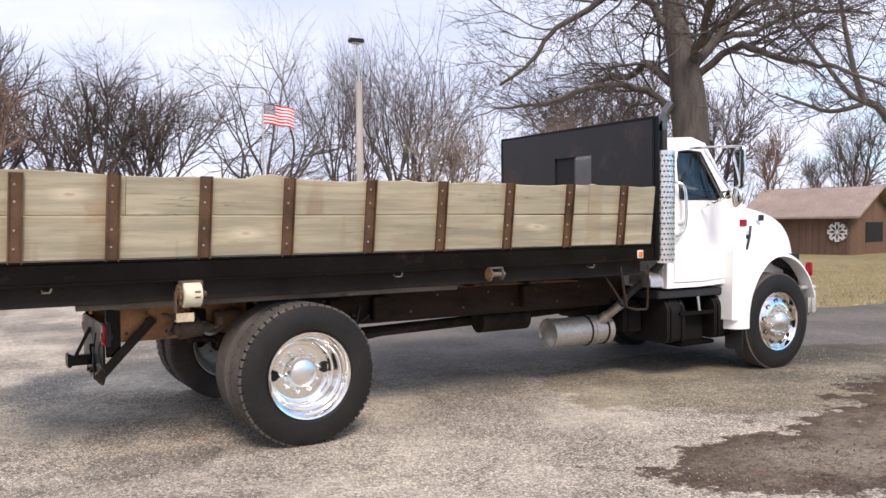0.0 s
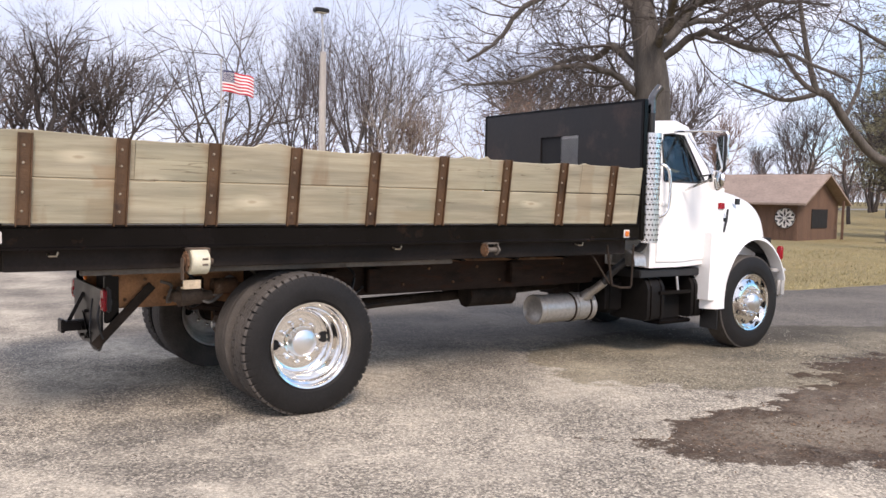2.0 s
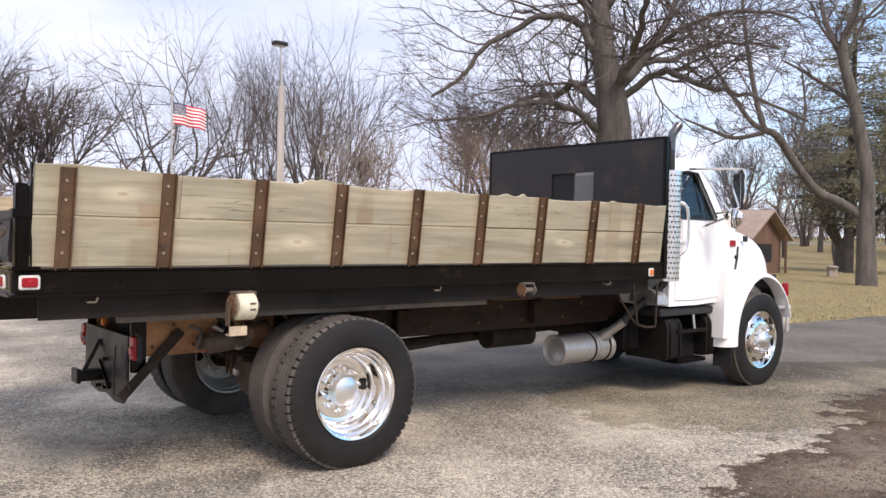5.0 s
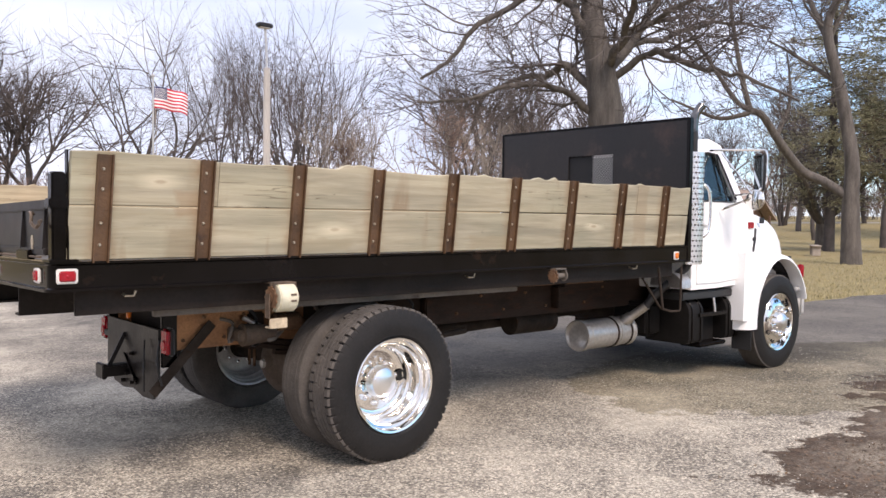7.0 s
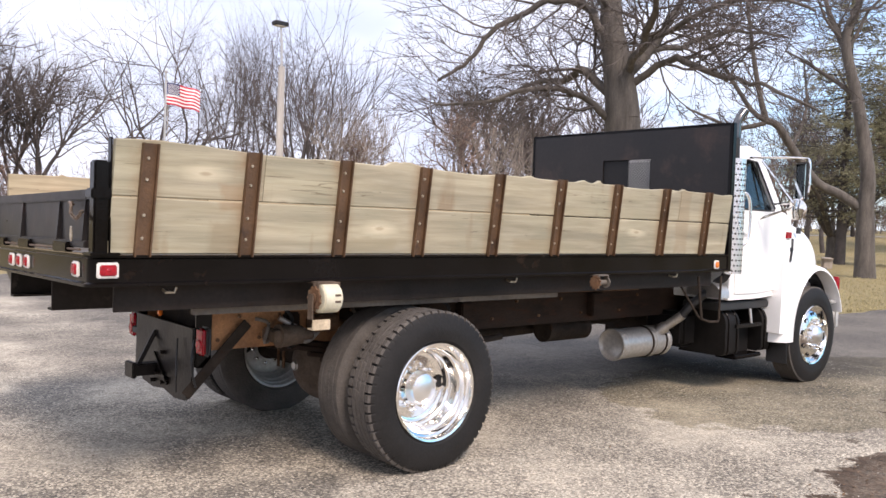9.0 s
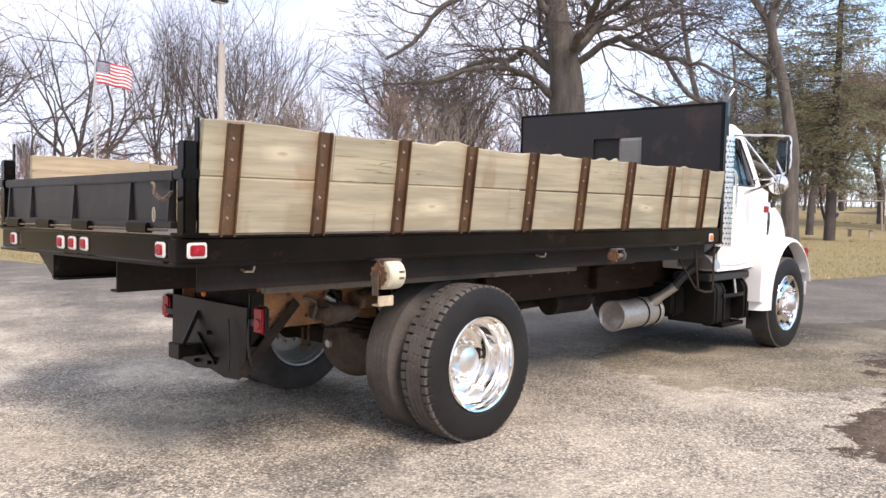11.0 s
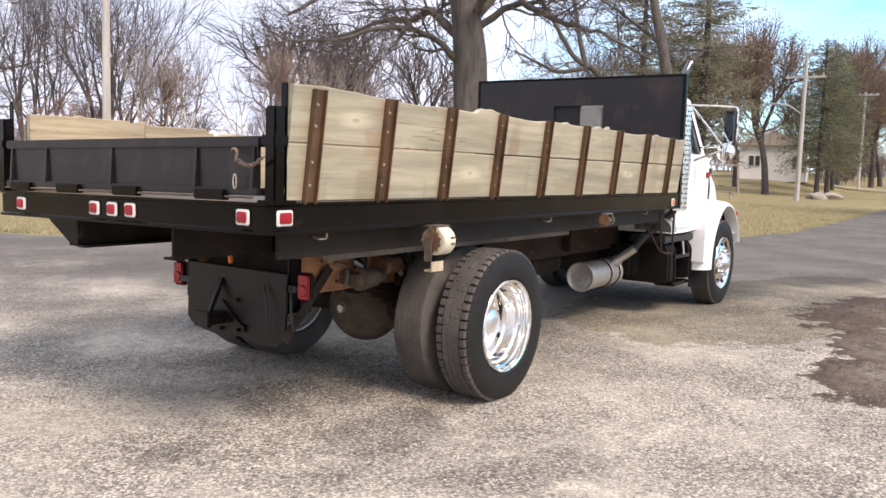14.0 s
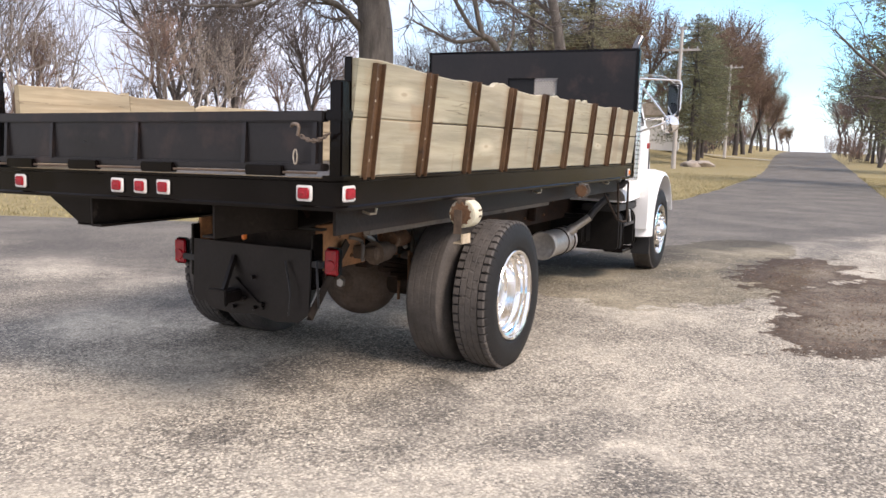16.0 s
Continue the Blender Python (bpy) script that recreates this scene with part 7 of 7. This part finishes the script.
def flagpole(x, y):
    ob = thing("flagpole", (x, y, 0), "slim grey flagpole with a striped flag blowing", "flagpole")
    bm = B()
    rod(bm, (0, 0, -0.1), (0, 0, 6.9), 0.06, 0.035, 14)
    part("pole", bm, M["galv"], ob)
    bm = B()
    bmesh.ops.create_uvsphere(bm, u_segments=12, v_segments=8, radius=0.07, matrix=Matrix.Translation((0, 0, 6.96)))
    part("finial", bm, M["galv"], ob)
    bm = B()
    tube(bm, smooth_line([(0.09, -0.03, 0.6), (0.12, -0.05, 3.0), (0.07, -0.02, 6.6)], 5), 0.012, 5)
    part("halyard", bm, M["pole"], ob)
    # cloth: 13 stripes and a dark canton with rows of stars, in folds
    W, H, nx, nz = 1.34, 0.84, 40, 26
    right, ahead = Vector((0.85, -0.52, 0)), Vector((0.52, 0.85, 0))

    def cloth(u, v):
        f = u / W
        drop = -0.10 * f - 0.18 * f * f
        wave = 0.16 * f ** 0.7 * math.sin(6.5 * f + 1.8 * v) + 0.05 * f * math.sin(15 * f - 3 * v)
        return right * (0.05 + u * 0.92) + ahead * wave + Vector((0, 0, 6.55 - H + v + drop + 0.05 * f * math.sin(9 * f)))

    verts = [tuple(cloth(W * i / nx, H * k / nz)) for i in range(nx + 1) for k in range(nz + 1)]
    faces, mats = [], []
    for i in range(nx):
        for k in range(nz):
            a = i * (nz + 1) + k
            faces.append((a, a + nz + 1, a + nz + 2, a + 1))
            blue = i < nx * 0.4 and k >= 12
            mats.append(2 if blue else (0 if (k // 2) % 2 == 0 else 1))
    me = finish("flag", verts, faces, M["flag_red"])
    me.materials.append(M["flag_white"])
    me.materials.append(M["flag_blue"])
    me.polygons.foreach_set("material_index", mats)
    fl = part("flag", me, None, ob, "red and white striped flag with a dark blue corner")
    sol = fl.modifiers.new("thick", "SOLIDIFY")
    sol.thickness, sol.offset = 0.006, 0
    star_mesh = bpy.data.meshes.new("star")
    bm = B()
    bmesh.ops.create_circle(bm, cap_ends=True, segments=5, radius=0.022)
    bm.to_mesh(star_mesh)
    bm.free()
    star_mesh.materials.append(M["flag_white"])
    for r in range(9):
        for c in range(6 if r % 2 == 0 else 5):
            p = cloth(0.05 + 0.088 * c + (0.044 if r % 2 else 0), 0.42 + 0.044 * r)
            star = part("star", star_mesh, None, fl)
            star.matrix_basis = Matrix.Translation(p - ahead * 0.009) @ (-ahead).to_track_quat("Z", "Y").to_matrix().to_4x4()


flagpole(11.4, 26.5)

# ---- brown shed with a painted star sign ----


def shed():
    L, D, EAVE, RIDGE = 4.85, 4.6, 1.95, 3.15
    ob = thing("shed", (33.16, 17.03, -0.2), "brown wooden shed with a tan gable roof", "shed", rz=-81.0)
    # local x runs along the long wall, local -y faces the lot
    bm = B()
    box(bm, -L / 2, L / 2, 0.0, 0.12, 0, EAVE, 0.004)
    part("front_wall", bm, M["barn"], ob)
    bm = B()
    box(bm, -L / 2, L / 2, D - 0.12, D, 0, EAVE, 0.004)
    part("back_wall", bm, M["barn"], ob)
    for x in (-L / 2, L / 2 - 0.12):
        bm = B()
        p = [(0.12, 0), (D - 0.12, 0), (D - 0.12, EAVE), (D / 2, RIDGE - 0.08), (0.12, EAVE)]
        a = [bm.verts.new((x, y, z)) for y, z in p]
        b = [bm.verts.new((x + 0.12, y, z)) for y, z in p]
        bm.faces.new(a)
        bm.faces.new(b)
        for k in range(5):
            bm.faces.new((a[k], a[(k + 1) % 5], b[(k + 1) % 5], b[k]))
        part("gable_wall", bm, M["barn"], ob)
    # A dark panel on the solid wall stands for shade inside an opening.
    bm = B()
    box(bm, L / 2 - 0.005, L / 2 + 0.03, 1.5, 3.3, 0.72, 1.6, 0.006)
    part("opening_shade_panel", bm, M["dark"], ob, "dark wide panel standing in for a shaded opening in the gable wall")
    bm = B()
    box(bm, L / 2 + 0.34, L / 2 + 0.44, 4.15, 4.25, 0, 2.0, 0.006)
    part("porch_post", bm, M["barn"], ob)
    for s in (-1, 1):
        bm = B()
        y0, y1 = (-0.35, D / 2 + 0.02) if s < 0 else (D + 0.35, D / 2 - 0.02)
        pts = [(y0, EAVE - 0.18), (y1, RIDGE), (y1, RIDGE + 0.09), (y0, EAVE - 0.09)]
        a = [bm.verts.new((-L / 2 - 0.4, y, z)) for y, z in pts]
        b = [bm.verts.new((L / 2 + 0.5, y, z)) for y, z in pts]
        bm.faces.new(a)
        bm.faces.new(b)
        for k in range(4):
            bm.faces.new((a[k], a[(k + 1) % 4], b[(k + 1) % 4], b[k]))
        part("roof", bm, M["roof"], ob, "tan shingled roof slope")
    for k in range(16):
        bm = B()
        x = -L / 2 + 0.3 * k + 0.17
        box(bm, x - 0.02, x + 0.02, -0.018, 0.0, 0, EAVE - 0.15, 0.003)
        part("batten", bm, M["barn"], ob)
    sign = thing("star_sign", (0, 0, 0), "round black and white painted star sign on the shed", "sign")
    sign.matrix_basis = ob.matrix_basis @ pose(1.87, -0.045, 1.18)
    bm = B()
    rod(bm, (0, -0.01, 0), (0, 0.02, 0), 0.46, seg=36)
    part("disc", bm, M["hex_white"], sign)
    bm = B()
    for k in range(8):
        a = radians(45 * k)
        far = 0.36 if k % 2 else 0.41
        pts = [(0.06 * math.cos(a), 0.06 * math.sin(a)), (0.2 * math.cos(a - 0.26), 0.2 * math.sin(a - 0.26)), (far * math.cos(a), far * math.sin(a)), (0.2 * math.cos(a + 0.26), 0.2 * math.sin(a + 0.26))]
        bm.faces.new([bm.verts.new((x, -0.016, z)) for x, z in pts])
        tip = a + radians(22.5)
        pts = [(0.43 * math.cos(tip - 0.16), 0.43 * math.sin(tip - 0.16)), (0.30 * math.cos(tip), 0.30 * math.sin(tip)), (0.43 * math.cos(tip + 0.16), 0.43 * math.sin(tip + 0.16))]
        bm.faces.new([bm.verts.new((x, -0.016, z)) for x, z in pts])
    lathe(bm, [(0.012, 0.46), (0.018, 0.46), (0.018, 0.435), (0.012, 0.435)], 36)
    part("star", bm, M["hex_dark"], sign, "black star pattern")


shed()

# ---- white house behind the pines ----


def house():
    ob = thing("house", (84.0, 16.2, 3.0), "white house with a grey roof behind the trees", "house", rz=10.0)
    bm = B()
    box(bm, -4, 4, -2.9, 3.1, -1.9, 1.6, 0.01)
    part("wall", bm, M["house"], ob)
    bm = B()
    p = [(-3.3, 1.5), (0.1, 2.9), (3.5, 1.5)]
    a = [bm.verts.new((-4.4, y, z)) for y, z in p]
    b = [bm.verts.new((4.4, y, z)) for y, z in p]
    bm.faces.new(a)
    bm.faces.new(b)
    for k in range(3):
        bm.faces.new((a[k], a[(k + 1) % 3], b[(k + 1) % 3], b[k]))
    part("roof", bm, M["pole"], ob, "weathered grey roof")
    for y in (-1.9, 1.42, 1.98):
        bm = B()
        box(bm, -4.06, -3.98, y - 0.26, y + 0.26, -0.5, 0.55, 0.01)
        fr = part("window", bm, M["house"], ob)
        bm = B()
        box(bm, -4.075, -4.055, y - 0.2, y + 0.2, -0.44, 0.49, 0.004)
        part("pane", bm, M["pane"], fr, "dark glass")


house()
low = thing("garden_shed", (92.0, -6.2, 0.55), "small white shed far down the road", "shed")
bm = B()
box(bm, -2.5, 2.5, -1.2, 1.2, 0, 1.5, 0.02)
part("wall", bm, M["house"], low)
bm = B()
box(bm, -2.7, 2.7, -1.4, 1.4, 1.5, 1.62, 0.02)
part("roof", bm, M["pole"], low)

# ---- utility poles ----


def utility_pole(x, y, height, lamp_arm):
    ob = thing("utility_pole", (x, y, land(x, y)), "grey wooden utility pole with a crossarm", "utility pole", "poles along the road")
    bm = B()
    rod(bm, (0, 0, -0.3), (0, 0, height), 0.17, 0.11, 14)
    part("pole", bm, M["pole_grey"], ob)
    bm = B()
    zc = height - 1.5 if lamp_arm else height - 0.25
    box(bm, -0.06, 0.06, -1.25, 1.25, zc - 0.07, zc + 0.07, 0.01)
    arm = part("crossarm", bm, M["pole_grey"], ob)
    for yy in (-1.1, -0.5, 0.5, 1.1):
        bm = B()
        rod(bm, (0, yy, zc + 0.07), (0, yy, zc + 0.22), 0.045, 0.03, 8)
        part("insulator", bm, M["galv"], arm)
    if lamp_arm:
        bm = B()
        box(bm, -0.1, 0.1, -0.35, 0.25, height - 0.12, height + 0.05, 0.03)
        part("bracket", bm, M["galv"], ob)
        bm = B()
        tube(bm, smooth_line([(0, 0.1, height - 3.9), (0, 1.0, height - 3.3), (0, 1.9, height - 3.2)], 5), 0.04, 8)
        la = part("lamp_arm", bm, M["galv"], ob, "curved steel street lamp arm")
        bm = B()
        box(bm, -0.12, 0.12, 1.8, 2.45, height - 3.27, height - 3.13, 0.04)
        part("lamp_head", bm, M["galv"], la)
        bm = B()
        tube(bm, [(0.05, -0.1, height - 0.2), (0.4, -1.2, height - 3.0), (0.6, -1.5, height - 5.0)], 0.018, 5)
        part("wire", bm, M["trim"], ob)


utility_pole(56.0, 8.2, 9.6, True)
utility_pole(88.5, 9.3, 9.6, False)
utility_pole(124.0, 10.6, 9.6, False)
utility_pole(178.0, 13.5, 9.4, False)

# ---- stones and small things on the lawn ----


def boulder(x, y, r, seed):
    bm = B()
    bmesh.ops.create_icosphere(bm, subdivisions=3, radius=r)
    for v in bm.verts:
        v.co *= 1 + 0.35 * noise.noise(v.co * (1.3 / r) + Vector((seed, 0, 0)))
        v.co.z *= 0.6
        v.co.x *= 1.3
    ob = part("boulder", bm, M["stone"], None)
    ob.matrix_basis = pose(x, y, land(x, y) + r * 0.25, 0, 0, seed * 50)
    tagged(ob, "rough tan field stone lying on the lawn", "boulder", "stones on the lawn")


for x, y, r, s in ((61.5, 7.9, 0.55, 1), (63.0, 7.3, 0.6, 2), (64.5, 7.4, 0.45, 3), (62.0, 8.5, 0.35, 4)):
    boulder(x, y, r, s)


def bench(x, y, rz):
    ob = thing("bench", (x, y, 0), "weathered wooden bench on the lawn", "bench", rz=rz)
    bm = B()
    box(bm, -0.8, 0.8, -0.2, 0.2, 0.42, 0.47, 0.01)
    part("seat", bm, M["pole"], ob)
    for s in (-1, 1):
        bm = B()
        box(bm, s * 0.65 - 0.04, s * 0.65 + 0.04, -0.17, 0.17, 0, 0.42, 0.01)
        part("leg", bm, M["pole"], ob)


bench(36.5, 12.0, 30)
bench(52.0, 12.0, 80)


def swing_set(x, y, rz):
    ob = thing("swing_set", (x, y, land(x, y)), "weathered wooden swing frame on the far lawn", "swing set", rz=rz)
    bm = B()
    tube(bm, [(-1.9, 0, 2.15), (1.9, 0, 2.2)], 0.06, 8)
    part("top_bar", bm, M["pole"], ob)
    for sx in (-1.6, 1.7):
        for sy in (-1, 1):
            bm = B()
            tube(bm, [(sx, 0.05 * sy, 2.18), (sx + 0.1, 0.95 * sy, -0.05)], 0.055, 8)
            part("leg", bm, M["pole"], ob)
    for dx in (-0.5, 0.6):
        bm = B()
        box(bm, dx - 0.22, dx + 0.22, -0.08, 0.08, 0.5, 0.54, 0.01)
        sw = part("swing_seat", bm, M["trim"], ob)
        for s2 in (-1, 1):
            bm = B()
            tube(bm, [(dx + 0.2 * s2, 0, 0.53), (dx + 0.2 * s2, 0, 2.18)], 0.008, 5)
            part("swing_chain", bm, M["chain"], sw)


swing_set(64.3, 16.2, -72)


def side_lane():
    """A pale gravel lane that crosses the far lawn towards the houses."""
    xs = [(87.5, 4.6), (86.5, 12), (84.0, 22), (80.0, 36), (74.0, 60)]
    verts, faces = [], []
    for x, y in xs:
        for d in (-0.9, 0.0, 0.9):
            verts.append((x + d, y, land(x + d, y) + 0.012))
    for i in range(len(xs) - 1):
        for k in range(2):
            a = i * 3 + k
            faces.append((a, a + 3, a + 4, a + 1))
    tagged(part("side_lane", finish("side_lane", verts, faces, M["stone_chip"]), None), "pale gravel lane crossing the far lawn", "lane", kind="structure")


side_lane()


def flower_bunch(x, y, colour, label):
    """A small bunch of cloth flowers on thin stems, standing on the far lawn."""
    rng = random.Random(int(x * 10))
    ob = thing("flower_bunch", (x, y, land(x, y)), label, "flowers")
    bm = B()
    tips = []
    for k in range(9):
        a = 0.7 * k
        tip = Vector((0.22 * math.cos(a) * rng.random(), 0.22 * math.sin(a) * rng.random(), rng.uniform(0.5, 0.75)))
        tube(bm, [(0, 0, -0.05), tip * 0.5 + Vector((0, 0, 0.05)), tip], 0.012, 5)
        tips.append(tip)
    part("stem_bundle", bm, M["needle_dark"], ob)
    for tip in tips:
        bm = B()
        bmesh.ops.create_icosphere(bm, subdivisions=2, radius=0.11, matrix=Matrix.Translation(tip) @ Matrix.Diagonal((1, 1, 0.7, 1)))
        for v in bm.verts:
            v.co += 0.03 * Vector((rng.gauss(0, 1), rng.gauss(0, 1), rng.gauss(0, 1)))
        part("blossom", bm, M[colour], ob)


flower_bunch(67.4, 20.4, "bezel", "white bunch of cloth flowers on the lawn")
flower_bunch(70.4, 19.7, "violet", "violet bunch of cloth flowers on the lawn")

# ---- loose matter: leaves, grass blades ----


def leaf_litter():
    rng = random.Random(61)
    verts, faces = [], []

    def leaf(x, y, s):
        a, tilt = rng.uniform(0, 6.283), rng.uniform(-0.5, 0.5)
        u = Vector((math.cos(a), math.sin(a), tilt)) * s
        v = Vector((-math.sin(a), math.cos(a), rng.uniform(-0.4, 0.4))) * s * 0.55
        c = Vector((x, y, land(x, y) + 0.006 + 0.6 * s * max(abs(tilt), 0.3)))
        b = len(verts)
        verts.extend(tuple(p) for p in (c - u, c - v, c + u, c + v))
        faces.append((b, b + 1, b + 2))
        faces.append((b, b + 2, b + 3))

    for cx, cy, ang, ax, ay in LITTER_SPOTS:
        ca, sa = math.cos(radians(ang)), math.sin(radians(ang))
        for _ in range(800):
            u, v = rng.gauss(0, 0.45) * ax, rng.gauss(0, 0.45) * ay
            leaf(cx + u * ca - v * sa, cy + u * sa + v * ca, rng.uniform(0.006, 0.016))
    for _ in range(70):
        leaf(rng.uniform(-1, 14), rng.uniform(-5, 2), rng.uniform(0.006, 0.016))
    ob = part("leaf_litter", finish("leaf_litter", verts, faces, M["leaf"], False), None)
    tagged(ob, "scattered dry brown leaves on the pavement", "leaves", kind="stuff")


leaf_litter()


def chippings():
    """Loose stone chips lying on the pavement close to the truck."""
    rng = random.Random(62)
    verts, faces = [], []
    for _ in range(9000):
        x, y = rng.uniform(-2.5, 9.0), rng.uniform(-4.2, 0.2)
        s = rng.uniform(0.003, 0.007)
        if x > 4.0 and y < -2.3 and rng.random() < 0.85:
            continue
        b = len(verts)
        a = rng.uniform(0, 6.28)
        for k in range(3):
            t = a + 2.094 * k
            verts.append((x + s * math.cos(t), y + s * math.sin(t), 0.0))
        verts.append((x + rng.uniform(-0.3, 0.3) * s, y + rng.uniform(-0.3, 0.3) * s, s * rng.uniform(0.7, 1.2)))
        faces += [(b, b + 1, b + 3), (b + 1, b + 2, b + 3), (b + 2, b, b + 3)]
    ob = part("loose_chippings", finish("loose_chippings", verts, faces, M["stone_chip"], False), None)
    tagged(ob, "loose pale stone chippings on the pavement", "chippings", kind="stuff")


chippings()


def lawn_blades():
    rng = random.Random(63)
    verts, faces = [], []
    for _ in range(42000):
        if rng.random() < 0.72:
            x = 5.0 + 42 * rng.random() ** 1.3
            y = lerp_table(LEFT_EDGE, x) + rng.random() ** 1.6 * 9.0 - 0.12
        else:
            x = 14 + 40 * rng.random()
            y = lerp_table(RIGHT_EDGE, x) - rng.random() ** 1.6 * 6.0 + 0.12
        h, a = rng.uniform(0.03, 0.085), rng.uniform(0, 6.28)
        w = rng.uniform(0.006, 0.012)
        z = land(x, y) - 0.03
        b = len(verts)
        verts += [(x - w * math.cos(a), y - w * math.sin(a), z), (x + w * math.cos(a), y + w * math.sin(a), z), (x + rng.gauss(0, 0.03), y + rng.gauss(0, 0.03), z + h)]
        faces.append((b, b + 1, b + 2))
    ob = part("lawn_blades", finish("lawn_blades", verts, faces, M["dry_blade"], False), None)
    tagged(ob, "short dry tan grass blades along the road", "grass", kind="stuff")


lawn_blades()
